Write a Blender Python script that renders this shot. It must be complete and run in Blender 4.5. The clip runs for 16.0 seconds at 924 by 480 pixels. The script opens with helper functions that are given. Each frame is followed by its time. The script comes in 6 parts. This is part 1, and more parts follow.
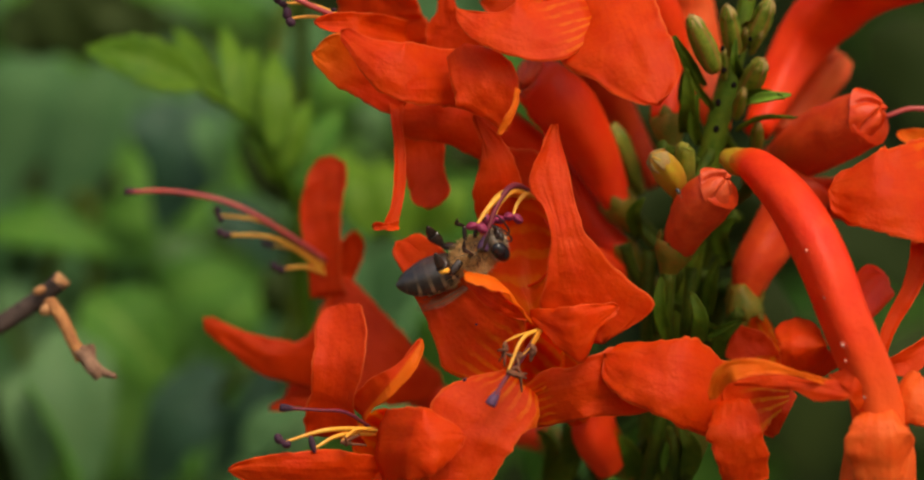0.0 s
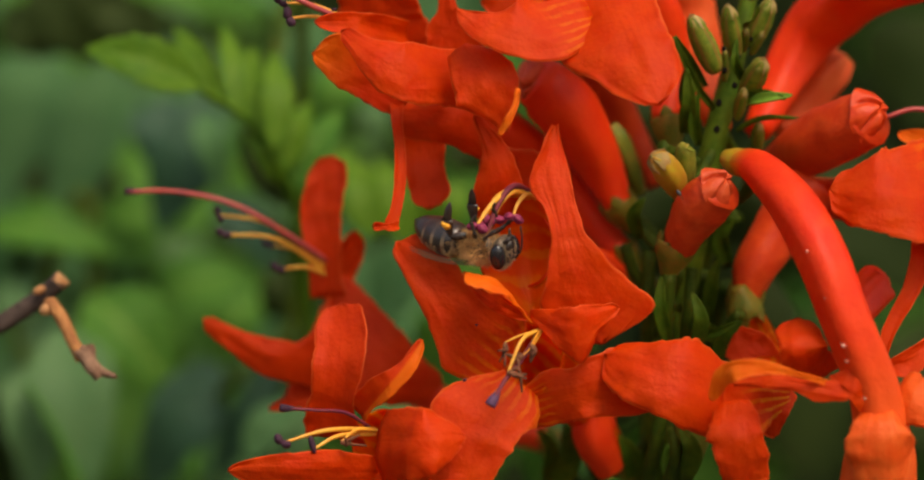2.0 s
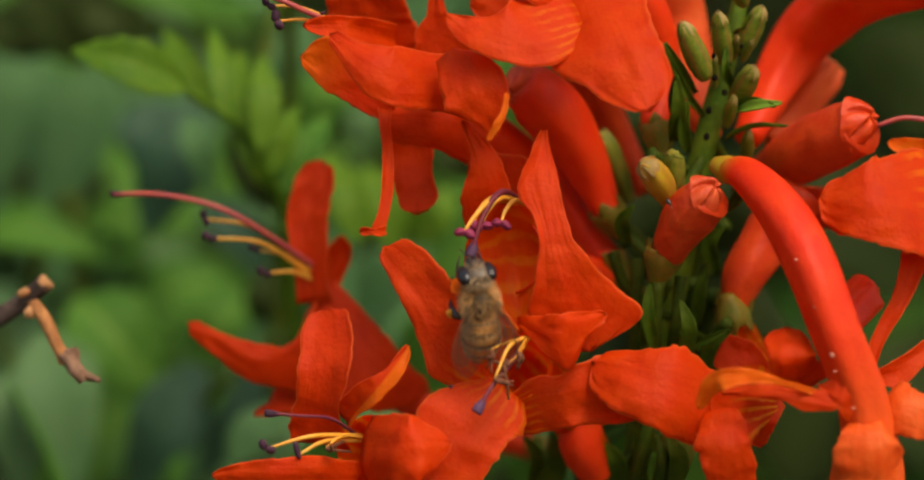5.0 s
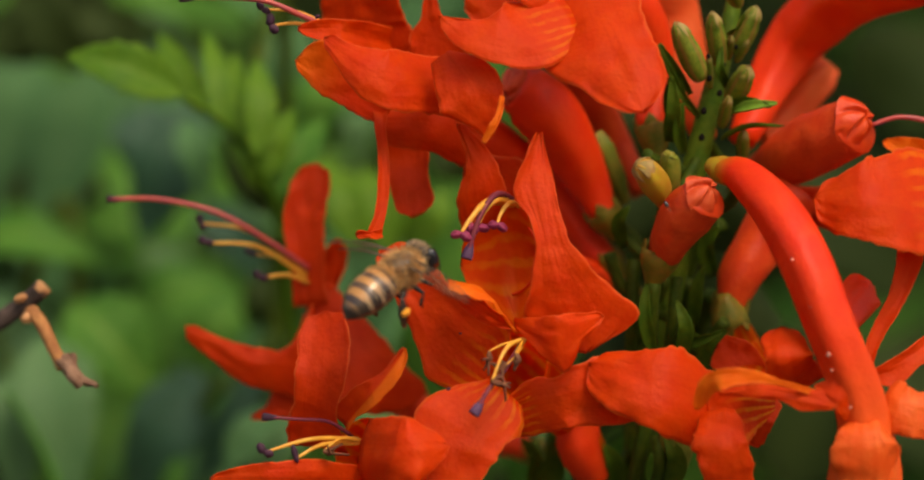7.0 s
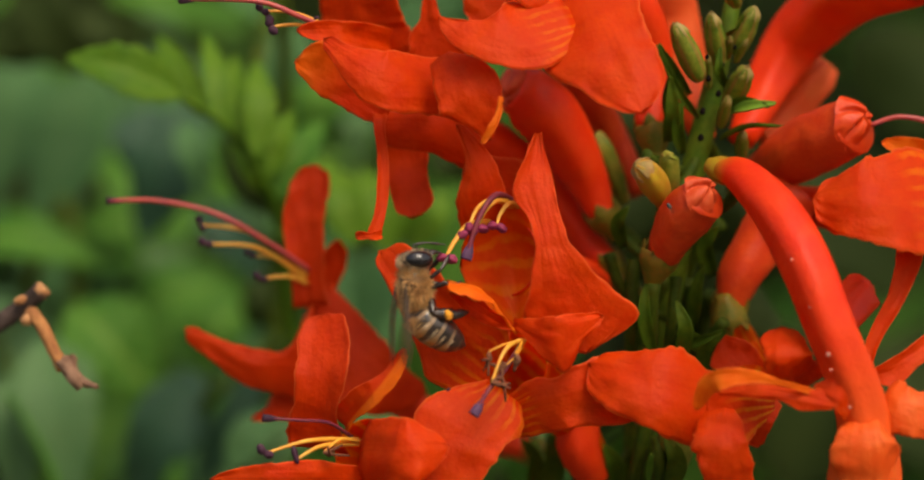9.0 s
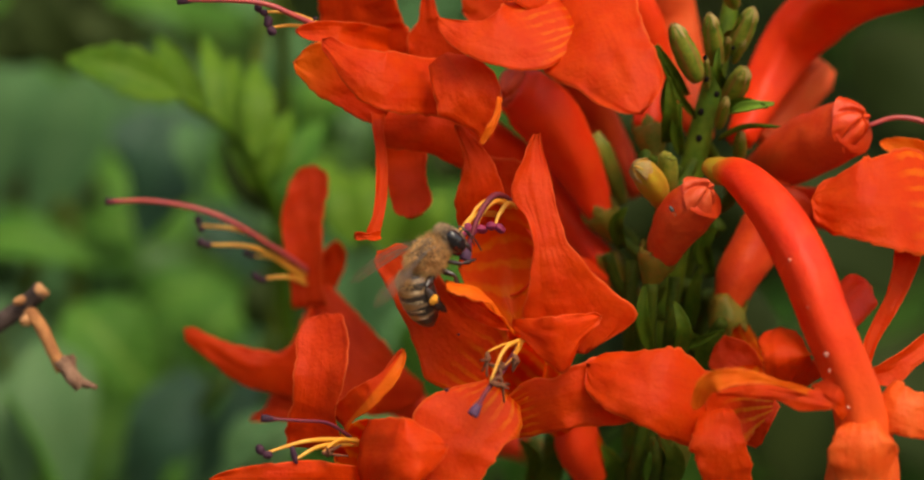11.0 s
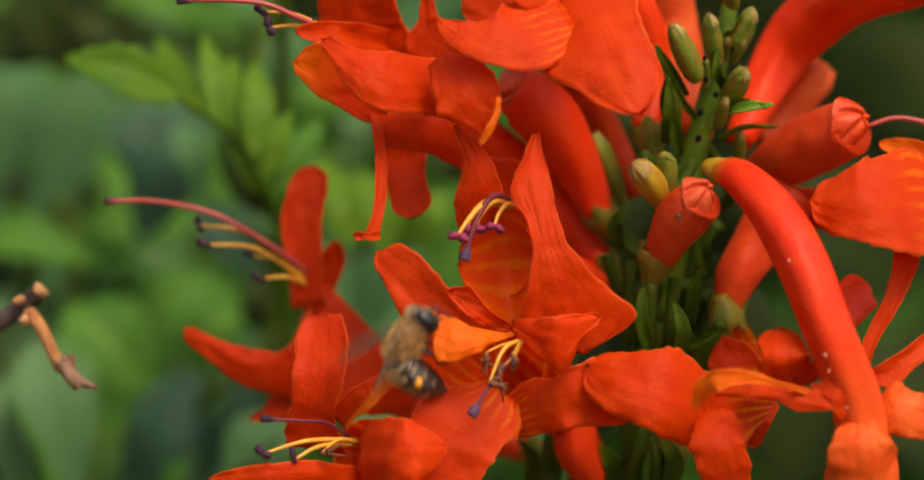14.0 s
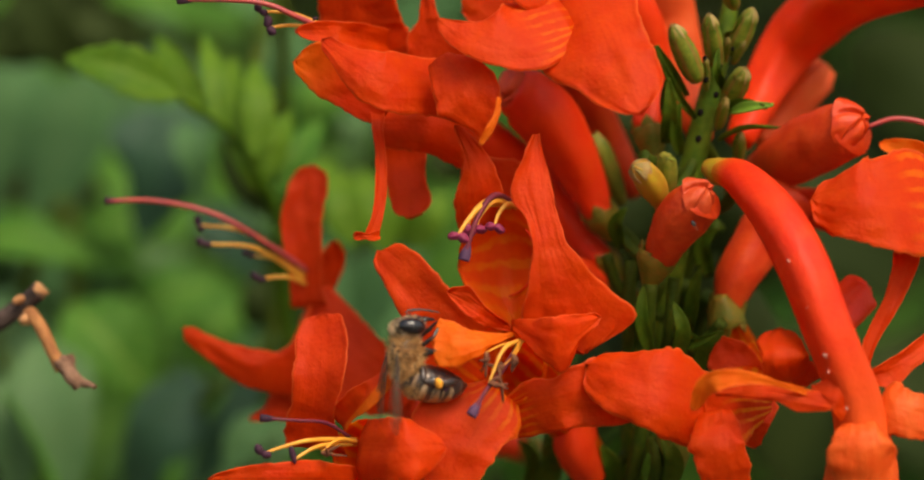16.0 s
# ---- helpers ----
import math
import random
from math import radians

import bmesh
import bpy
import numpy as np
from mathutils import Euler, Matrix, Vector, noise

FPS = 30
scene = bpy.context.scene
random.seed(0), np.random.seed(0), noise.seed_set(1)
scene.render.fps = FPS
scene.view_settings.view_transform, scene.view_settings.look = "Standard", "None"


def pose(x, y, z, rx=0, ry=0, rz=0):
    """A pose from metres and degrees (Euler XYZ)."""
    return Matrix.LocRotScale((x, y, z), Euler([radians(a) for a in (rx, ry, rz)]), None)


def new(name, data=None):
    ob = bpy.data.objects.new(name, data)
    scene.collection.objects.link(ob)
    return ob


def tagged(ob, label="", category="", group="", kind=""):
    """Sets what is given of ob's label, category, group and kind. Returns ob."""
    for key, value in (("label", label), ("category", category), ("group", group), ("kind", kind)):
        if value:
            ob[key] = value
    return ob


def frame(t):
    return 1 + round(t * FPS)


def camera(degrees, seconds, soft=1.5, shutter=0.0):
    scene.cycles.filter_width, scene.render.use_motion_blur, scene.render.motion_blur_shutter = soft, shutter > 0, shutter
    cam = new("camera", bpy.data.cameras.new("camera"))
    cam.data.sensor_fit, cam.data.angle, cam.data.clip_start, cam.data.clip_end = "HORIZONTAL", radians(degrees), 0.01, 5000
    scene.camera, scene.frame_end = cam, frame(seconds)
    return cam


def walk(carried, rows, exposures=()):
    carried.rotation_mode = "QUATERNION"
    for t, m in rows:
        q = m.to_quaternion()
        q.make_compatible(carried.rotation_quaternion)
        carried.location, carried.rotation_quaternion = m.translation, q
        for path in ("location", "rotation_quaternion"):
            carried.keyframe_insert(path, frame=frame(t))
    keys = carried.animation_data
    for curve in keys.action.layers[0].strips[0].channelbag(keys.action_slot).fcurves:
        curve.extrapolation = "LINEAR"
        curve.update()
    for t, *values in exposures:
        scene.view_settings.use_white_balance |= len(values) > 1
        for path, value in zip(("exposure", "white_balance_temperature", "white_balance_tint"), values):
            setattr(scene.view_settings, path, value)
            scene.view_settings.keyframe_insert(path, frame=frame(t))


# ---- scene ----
# ---- camera ----
cam = camera(20, 16.0, soft=2.1, shutter=0.5)
cam.data.dof.use_dof = True
cam.data.dof.focus_distance = 0.284
cam.data.dof.aperture_fstop = 11.0
def aim(tilt, turn, roll, back):
    """The camera's pose: degrees, and metres behind the middle flower."""
    return pose(0, -back, 1.050, tilt, 0, turn) @ pose(0, 0, 0, 0, 0, roll)


walk(cam, [
    (0, aim(89.804, 0.327, 0.01, 0.2901)),
    (0.5, aim(89.804, 0.327, 0.015, 0.2901)),
    (1, aim(89.804, 0.328, 0.04, 0.2901)),
    (1.5, aim(89.808, 0.329, 0.05, 0.2900)),
    (2, aim(89.809, 0.334, 0.07, 0.2898)),
    (2.1, aim(89.819, 0.281, 0.14, 0.2894)),
    (2.2, aim(89.835, 0.234, 0.21, 0.2890)),
    (2.3, aim(89.857, 0.187, 0.27, 0.2886)),
    (2.4, aim(89.882, 0.148, 0.32, 0.2883)),
    (2.5, aim(89.904, 0.119, 0.36, 0.2882)),
    (3, aim(89.922, 0.056, 0.52, 0.2881)),
    (3.5, aim(89.930, 0.055, 0.55, 0.2881)),
    (4, aim(89.933, 0.057, 0.56, 0.2882)),
    (6.5, aim(89.962, 0.032, 0.28, 0.2880)),
    (7, aim(89.988, -0.021, 0.11, 0.2884)),
    (7.5, aim(90.001, -0.034, 0.07, 0.2886)),
    (8, aim(90.001, -0.030, 0.06, 0.2887)),
    (8.5, aim(89.998, -0.036, 0.01, 0.2888)),
    (9, aim(90.005, -0.032, -0.03, 0.2886)),
    (11.5, aim(90.017, -0.074, -0.03, 0.2890)),
    (12, aim(90.019, -0.0786, 0.0, 0.2890)),
    (14, aim(90.020, -0.0786, 0.01, 0.2890)),
    (15.5, aim(90.021, -0.079, 0.015, 0.2890)),
    (16, aim(90.020, -0.080, 0.08, 0.2890)),
], exposures=[(0, 0.70, 7850, 10), (7, 0.71, 7850, 10), (9.2, 0.73, 7850, 10), (12.5, 0.89, 7850, 10), (16, 0.87, 7850, 10)])

# ---- light: bright overcast day ----
SUN_ELEVATION, SUN_TURN = radians(50), radians(152)
world = bpy.data.worlds.new("sky")
scene.world = world
world.use_nodes = True
sky = world.node_tree.nodes.new("ShaderNodeTexSky")
sky.sky_type, sky.sun_disc = "NISHITA", False
sky.sun_elevation, sky.sun_rotation = SUN_ELEVATION, SUN_TURN
sky.dust_density, sky.air_density = 3.0, 1.0
background = world.node_tree.nodes["Background"]
background.inputs["Strength"].default_value = 0.12
world.node_tree.links.new(sky.outputs["Color"], background.inputs["Color"])
sun_data = bpy.data.lights.new("sun", "SUN")
sun_data.energy, sun_data.angle, sun_data.color = 1.3, radians(24), (1.0, 0.95, 0.88)
sun = new("sun", sun_data)
sun_way = Vector((math.sin(SUN_TURN) * math.cos(SUN_ELEVATION), math.cos(SUN_TURN) * math.cos(SUN_ELEVATION), math.sin(SUN_ELEVATION)))
sun.rotation_mode = "QUATERNION"
sun.rotation_quaternion = sun_way.to_track_quat("Z", "Y")
sun.location = sun_way * 6


# ---- materials ----
def material(name, colour, colour2=None, rough=0.5, scale=300.0, bump=0.1, translucent=0.0, metallic=0.0, spots=None, coat=0.0, fine=4.0, spec=0.5, creases=0.0):
    """Two tones mixed by noise at two scales, with fine relief; some light passes through thin tissue."""
    m = bpy.data.materials.new(name)
    m.use_nodes = True
    nt = m.node_tree
    nodes, links = nt.nodes, nt.links
    shader = nodes["Principled BSDF"]
    out = nodes["Material Output"]
    where = nodes.new("ShaderNodeTexCoord")
    wide = nodes.new("ShaderNodeTexNoise")
    wide.inputs["Scale"].default_value, wide.inputs["Detail"].default_value = scale, 5
    small = nodes.new("ShaderNodeTexNoise")
    small.inputs["Scale"].default_value, small.inputs["Detail"].default_value = scale * fine, 4
    for n in (wide, small):
        links.new(where.outputs["Object"], n.inputs["Vector"])
    both = nodes.new("ShaderNodeMath")
    both.operation = "MULTIPLY_ADD"
    both.inputs[1].default_value = 0.4
    links.new(small.outputs["Fac"], both.inputs[0])
    links.new(wide.outputs["Fac"], both.inputs[2])
    ramp = nodes.new("ShaderNodeMapRange")
    ramp.inputs["From Min"].default_value, ramp.inputs["From Max"].default_value = 0.5, 0.95
    links.new(both.outputs[0], ramp.inputs["Value"])
    mix = nodes.new("ShaderNodeMix")
    mix.data_type = "RGBA"
    mix.inputs["A"].default_value = (*colour, 1)
    mix.inputs["B"].default_value = (*(colour2 or colour), 1)
    links.new(ramp.outputs["Result"], mix.inputs["Factor"])
    colour_out = mix.outputs["Result"]
    if spots:
        colour_out = spots(nt, colour_out)
    links.new(colour_out, shader.inputs["Base Color"])
    shader.inputs["Roughness"].default_value = rough
    shader.inputs["Metallic"].default_value = metallic
    shader.inputs["Specular IOR Level"].default_value = spec
    shader.inputs["Coat Weight"].default_value = coat
    relief = nodes.new("ShaderNodeBump")
    relief.inputs["Strength"].default_value = bump
    relief.inputs["Distance"].default_value = 0.0003
    height = both.outputs[0]
    if creases:
        stretch = nodes.new("ShaderNodeMapping")
        stretch.inputs["Scale"].default_value = (2.6, 4.6, 1.0)
        links.new(nodes.new("ShaderNodeUVMap").outputs["UV"], stretch.inputs["Vector"])
        crease = nodes.new("ShaderNodeTexNoise")
        crease.inputs["Scale"].default_value, crease.inputs["Detail"].default_value, crease.inputs["Distortion"].default_value = 1.0, 4, 0.6
        links.new(stretch.outputs["Vector"], crease.inputs["Vector"])
        height = node_math(nt, "MULTIPLY_ADD", crease.outputs["Fac"], creases, height)
    links.new(height, relief.inputs["Height"])
    links.new(relief.outputs["Normal"], shader.inputs["Normal"])
    if translucent:
        thin = nodes.new("ShaderNodeBsdfTranslucent")
        links.new(colour_out, thin.inputs["Color"])
        links.new(relief.outputs["Normal"], thin.inputs["Normal"])
        blend = nodes.new("ShaderNodeMixShader")
        blend.inputs["Fac"].default_value = translucent
        links.new(shader.outputs["BSDF"], blend.inputs[1])
        links.new(thin.outputs["BSDF"], blend.inputs[2])
        links.new(blend.outputs["Shader"], out.inputs["Surface"])
    return m


def uv_split(nt):
    uv = nt.nodes.new("ShaderNodeUVMap")
    split = nt.nodes.new("ShaderNodeSeparateXYZ")
    nt.links.new(uv.outputs["UV"], split.inputs["Vector"])
    return split.outputs["X"], split.outputs["Y"]


def node_math(nt, op, a, b=None, c=None):
    n = nt.nodes.new("ShaderNodeMath")
    n.operation = op
    for i, v in enumerate((a, b, c)):
        if v is None:
            continue
        if isinstance(v, (int, float)):
            n.inputs[i].default_value = v
        else:
            nt.links.new(v, n.inputs[i])
    return n.outputs[0]


def node_map(nt, v, a, b, c=0.0, d=1.0):
    n = nt.nodes.new("ShaderNodeMapRange")
    n.interpolation_type = "SMOOTHSTEP"
    for k, x in zip(("From Min", "From Max", "To Min", "To Max"), (a, b, c, d)):
        n.inputs[k].default_value = x
    nt.links.new(v, n.inputs["Value"])
    return n.outputs["Result"]


def node_mix(nt, fac, a, b):
    n = nt.nodes.new("ShaderNodeMix")
    n.data_type = "RGBA"
    for k, v in (("Factor", fac), ("A", a), ("B", b)):
        if isinstance(v, tuple):
            n.inputs[k].default_value = (*v, 1)
        else:
            nt.links.new(v, n.inputs[k])
    return n.outputs["Result"]


def streaks(until, count, colour, amount=0.8):
    """Honey guides: streaks that run along the tissue up to a share of its length."""
    def add(nt, base):
        along, across = uv_split(nt)
        uneven = nt.nodes.new("ShaderNodeTexNoise")
        uneven.inputs["Scale"].default_value = 420.0
        where = nt.nodes.new("ShaderNodeTexCoord")
        nt.links.new(where.outputs["Object"], uneven.inputs["Vector"])
        shift = node_math(nt, "MULTIPLY", uneven.outputs["Fac"], 4.5)
        wave = node_math(nt, "SINE", node_math(nt, "MULTIPLY_ADD", across, count, shift))
        line = node_map(nt, wave, -0.1, 0.9)
        fade = node_map(nt, along, until * 0.45, until, amount, 0.0)
        patchy = node_map(nt, uneven.outputs["Fac"], 0.3, 0.6, 0.25, 1.0)
        return node_mix(nt, node_math(nt, "MULTIPLY", node_math(nt, "MULTIPLY", line, fade), patchy), base, colour)
    return add


def veins(colour, amount=0.25):
    """Fine branching veins along a petal, and a paler rim that paints in edge highlights."""
    def add(nt, base):
        along, across = uv_split(nt)
        bent = node_math(nt, "ADD", node_math(nt, "MULTIPLY", across, 34.0), node_math(nt, "MULTIPLY", along, node_math(nt, "MULTIPLY", across, 12.0)))
        patch = nt.nodes.new("ShaderNodeTexNoise")
        patch.inputs["Scale"].default_value = 260.0
        where = nt.nodes.new("ShaderNodeTexCoord")
        nt.links.new(where.outputs["Object"], patch.inputs["Vector"])
        bent = node_math(nt, "MULTIPLY_ADD", patch.outputs["Fac"], 7.0, bent)
        line = node_map(nt, node_math(nt, "SINE", bent), 0.55, 1.0, 0.0, amount)
        line = node_math(nt, "MULTIPLY", line, node_map(nt, patch.outputs["Fac"], 0.35, 0.65, 0.1, 1.0))
        c = node_mix(nt, line, base, colour)
        # sheen along the petal's edge, mixed into the colour
        rim = node_map(nt, node_math(nt, "ABSOLUTE", across), 0.93, 1.0, 0.0, 0.6)
        return node_mix(nt, rim, c, (0.92, 0.2, 0.045))
    return add


def both_marks(one, two):
    def add(nt, base):
        return two(nt, one(nt, base))
    return add


YELLOW_GUIDE = (0.9, 0.27, 0.01)
RED, RED_ALT, RED_VEIN = (0.77, 0.05, 0.004), (0.85, 0.086, 0.006), (0.7, 0.032, 0.003)
PETAL = material("petal_red_orange", RED, RED_ALT, 0.55, 330, 0.8, 0.54, spots=veins(RED_VEIN), spec=0.22, fine=6.0, creases=0.3)
PETAL_GUIDE = material("petal_with_honey_guides", RED, RED_ALT, 0.55, 330, 0.8, 0.54, spots=both_marks(veins(RED_VEIN), streaks(0.3, 21.0, YELLOW_GUIDE, 0.6)), spec=0.22, fine=6.0, creases=0.3)
PETAL_STREAK = material("petal_with_broad_streaks", RED, RED_ALT, 0.55, 330, 0.8, 0.54, spots=both_marks(veins(RED_VEIN), streaks(0.75, 15.0, (0.9, 0.34, 0.015), 0.95)), spec=0.22, fine=6.0, creases=0.3)
def orange_side(nt, base):
    """One margin of the lobe is turned over and shows orange."""
    along, across = uv_split(nt)
    return node_mix(nt, node_map(nt, node_math(nt, "ADD", across, node_math(nt, "MULTIPLY", along, 0.25)), 0.3, 0.55, 0.0, 0.95), base, (0.9, 0.19, 0.01))


PETAL_EDGED = material("petal_with_orange_margin", RED, RED_ALT, 0.55, 330, 0.8, 0.54, spots=both_marks(veins(RED_VEIN), orange_side), spec=0.22, fine=6.0, creases=0.3)
def orange_tip(nt, base):
    """The outer part of the lobe turns orange."""
    along, across = uv_split(nt)
    return node_mix(nt, node_map(nt, along, 0.4, 0.95, 0.0, 0.9), base, (0.9, 0.17, 0.01))


MOUTH = material("mouth_pale_orange", (0.86, 0.1, 0.012), (0.9, 0.17, 0.03), 0.5, 330, 0.8, 0.4, spots=veins((0.82, 0.08, 0.008), 0.25), spec=0.25, fine=6.0, creases=0.3)
PETAL_TIPPED = material("petal_with_orange_tip", (0.74, 0.042, 0.004), RED, 0.55, 330, 0.8, 0.5, spots=both_marks(veins(RED_VEIN), orange_tip), spec=0.22, fine=6.0, creases=0.3)
PETAL_THROATED = material("petal_with_short_streaks", RED, RED_ALT, 0.55, 330, 0.8, 0.54, spots=both_marks(veins(RED_VEIN), streaks(0.34, 24.0, YELLOW_GUIDE, 0.55)), spec=0.22, fine=6.0, creases=0.3)
PETAL_DEEP = material("petal_deep_red", (0.7, 0.042, 0.004), (0.8, 0.064, 0.005), 0.55, 330, 0.8, 0.5, spots=veins((0.6, 0.026, 0.003)), spec=0.2, fine=6.0, creases=0.3)
PETAL_ORANGE = material("petal_orange_underside", (0.9, 0.15, 0.008), (0.92, 0.22, 0.016), 0.55, 330, 0.8, 0.45, spots=veins((0.85, 0.11, 0.006), 0.25), spec=0.2, fine=6.0, creases=0.3)
def throat_rim(nt, base):
    """The rim of the throat turns orange."""
    along, across = uv_split(nt)
    return node_mix(nt, node_map(nt, node_math(nt, "ABSOLUTE", across), 0.45, 0.85, 0.0, 0.5), base, (0.9, 0.16, 0.008))


THROAT = material("throat_striped", (0.86, 0.11, 0.006), (0.9, 0.16, 0.008), 0.5, 300, 0.3, 0.8, spots=streaks(3.0, 11.0, (0.93, 0.38, 0.02), 0.9), spec=0.2)
THROAT_WALL = material("throat_wall_streaked", (0.84, 0.075, 0.005), (0.9, 0.12, 0.006), 0.5, 300, 0.5, 0.6, spots=both_marks(streaks(1.25, 17.0, (0.93, 0.3, 0.015), 0.6), throat_rim), spec=0.2)
TUBE = material("corolla_tube_red", (0.8, 0.034, 0.006), (0.87, 0.062, 0.009), 0.45, 320, 0.7, 0.2, spec=0.3, fine=6.0)
def fade(colour, start, stop):
    """The tube turns from red to orange towards its mouth."""
    def add(nt, base):
        along, across = uv_split(nt)
        return node_mix(nt, node_map(nt, along, start, stop, 0.0, 0.9), base, colour)
    return add


def yellow_foot(nt, base):
    """The narrow foot of the tube is yellow."""
    along, across = uv_split(nt)
    return node_mix(nt, node_map(nt, along, 0.02, 0.13, 0.9, 0.0), base, (0.55, 0.27, 0.02))


TUBE_FADE = material("corolla_tube_fading", (0.76, 0.026, 0.006), (0.86, 0.055, 0.01), 0.48, 320, 0.7, 0.22, spec=0.25, fine=6.0, spots=both_marks(fade((0.88, 0.125, 0.022), 0.42, 0.8), yellow_foot))
TUBE_PALE = material("corolla_tube_salmon", (0.78, 0.09, 0.02), (0.84, 0.15, 0.04), 0.5, 320, 0.7, 0.22, spec=0.25, fine=6.0)
# bud colour; also serves as a shaded red for tubes within the cluster
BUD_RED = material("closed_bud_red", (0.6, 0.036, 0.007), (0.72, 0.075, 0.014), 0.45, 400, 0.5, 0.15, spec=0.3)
BUD_LOBE = material("bud_lobe_salmon", (0.6, 0.05, 0.012), (0.72, 0.12, 0.04), 0.45, 500, 0.5, 0.2, spec=0.3)
CALYX = material("calyx_green", (0.1, 0.125, 0.009), (0.25, 0.13, 0.016), 0.5, 500, 0.4, 0.15, spec=0.25)
BUD_GREEN = material("green_bud", (0.1, 0.16, 0.014), (0.26, 0.22, 0.03), 0.5, 450, 0.4, 0.1, spec=0.25)
def bud_marks(nt, base):
    """Brown streaks along the bud and a paler, browner tip."""
    along, across = uv_split(nt)
    streak = node_map(nt, node_math(nt, "SINE", node_math(nt, "MULTIPLY", across, 5.0)), 0.3, 1.0, 0.0, 0.55)
    c = node_mix(nt, streak, base, (0.3, 0.12, 0.035))
    return node_mix(nt, node_map(nt, along, 0.75, 1.0, 0.0, 0.7), c, (0.5, 0.33, 0.12))


BUD_SMALL = material("small_green_bud", (0.075, 0.14, 0.009), (0.2, 0.22, 0.022), 0.5, 600, 0.5, 0.1, spec=0.25, spots=bud_marks)
BUD_PALE = material("pale_withered_bud", (0.34, 0.27, 0.09), (0.45, 0.22, 0.08), 0.6, 500, 0.5, 0.2, spec=0.2)
BUD_TIP = material("bud_tip_brown", (0.32, 0.24, 0.08), (0.44, 0.3, 0.12), 0.5, 500, 0.3, 0.1, spec=0.25)
BUD_YELLOW = material("yellow_bud", (0.42, 0.3, 0.02), (0.5, 0.2, 0.03), 0.45, 400, 0.4, 0.15, spec=0.3)
# stalk green darkened for the shade among the side stalks
STALK_SHADED = material("shaded_green_stalk", (0.022, 0.05, 0.003), (0.065, 0.085, 0.006), 0.6, 350, 0.6, 0.05, spec=0.12)
# the same green without that painted shade, for the main stalk
STALK_LIGHT = material("unshaded_green_stalk", (0.045, 0.1, 0.006), (0.11, 0.16, 0.012), 0.6, 350, 0.6, 0.05, spec=0.12)
BRACT = material("dark_green_bract", (0.036, 0.08, 0.004), (0.09, 0.13, 0.009), 0.55, 300, 0.5, 0.2, spec=0.12)
def leaf_veins(nt, base):
    """A pale midrib with side veins that run out towards the tip."""
    along, across = uv_split(nt)
    out = node_math(nt, "ABSOLUTE", across)
    rib = node_map(nt, out, 0.02, 0.1, 0.55, 0.0)
    side = node_map(nt, node_math(nt, "SINE", node_math(nt, "MULTIPLY_ADD", along, 55.0, node_math(nt, "MULTIPLY", out, -14.0))), 0.75, 1.0, 0.0, 0.3)
    return node_mix(nt, node_math(nt, "MAXIMUM", rib, side), base, (0.22, 0.36, 0.06))


BRACT_LIGHT = material("bright_green_bract", (0.1, 0.24, 0.02), (0.2, 0.36, 0.04), 0.5, 300, 0.3, 0.25, spec=0.3)
LEAF_BRIGHT = material("bright_leaf", (0.055, 0.155, 0.008), (0.14, 0.27, 0.022), 0.5, 90, 0.5, 0.35, spec=0.12, spots=leaf_veins)
LEAF_MID = material("mid_green_leaf", (0.028, 0.12, 0.014), (0.075, 0.2, 0.028), 0.5, 40, 0.3, 0.25, spec=0.08, spots=leaf_veins)
LEAF_BLUE = material("bluish_leaf", (0.035, 0.115, 0.034), (0.085, 0.19, 0.068), 0.55, 30, 0.3, 0.2, spec=0.12)
LEAF_PALE = material("pale_grey_green_leaf", (0.05, 0.14, 0.045), (0.11, 0.21, 0.08), 0.5, 30, 0.3, 0.2, spec=0.12)
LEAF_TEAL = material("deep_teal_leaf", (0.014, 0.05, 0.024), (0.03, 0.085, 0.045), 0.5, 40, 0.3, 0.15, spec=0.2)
# leaf green darkened so that its colour stands for shade inside the shrub
LEAF_SHADED = material("shaded_leaf", (0.015, 0.028, 0.006), (0.03, 0.046, 0.011), 0.6, 40, 0.3, 0.1, spec=0.06)
FILAMENT = material("yellow_filament", (0.85, 0.36, 0.035), (0.9, 0.5, 0.08), 0.4, 500, 0.1, 0.2)
STYLE = material("wine_style", (0.2, 0.032, 0.04), (0.14, 0.022, 0.05), 0.5, 500, 0.1, 0.1, spec=0.2)
STYLE_PINK = material("pink_style", (0.5, 0.07, 0.05), (0.36, 0.05, 0.07), 0.4, 500, 0.1, 0.1)
ANTHER = material("purple_anther", (0.15, 0.014, 0.04), (0.3, 0.04, 0.1), 0.5, 900, 0.4, spec=0.15)
ANTHER_DARK = material("dark_anther", (0.03, 0.012, 0.025), (0.08, 0.03, 0.05), 0.6, 900, 0.4, spec=0.15)
ANTHER_DRY = material("dry_brown_anther", (0.07, 0.022, 0.012), (0.24, 0.09, 0.045), 0.7, 900, 0.6, spec=0.15)
STIGMA = material("violet_stigma", (0.06, 0.026, 0.06), (0.12, 0.055, 0.11), 0.6, 700, 0.3, spec=0.15)
TWIG = material("dark_bark", (0.03, 0.022, 0.018), (0.09, 0.06, 0.05), 0.8, 500, 0.8, spec=0.15)
SCAR = material("black_scar", (0.006, 0.005, 0.004), (0.012, 0.01, 0.008), 1.0, 900, 0.3, spec=0.0)
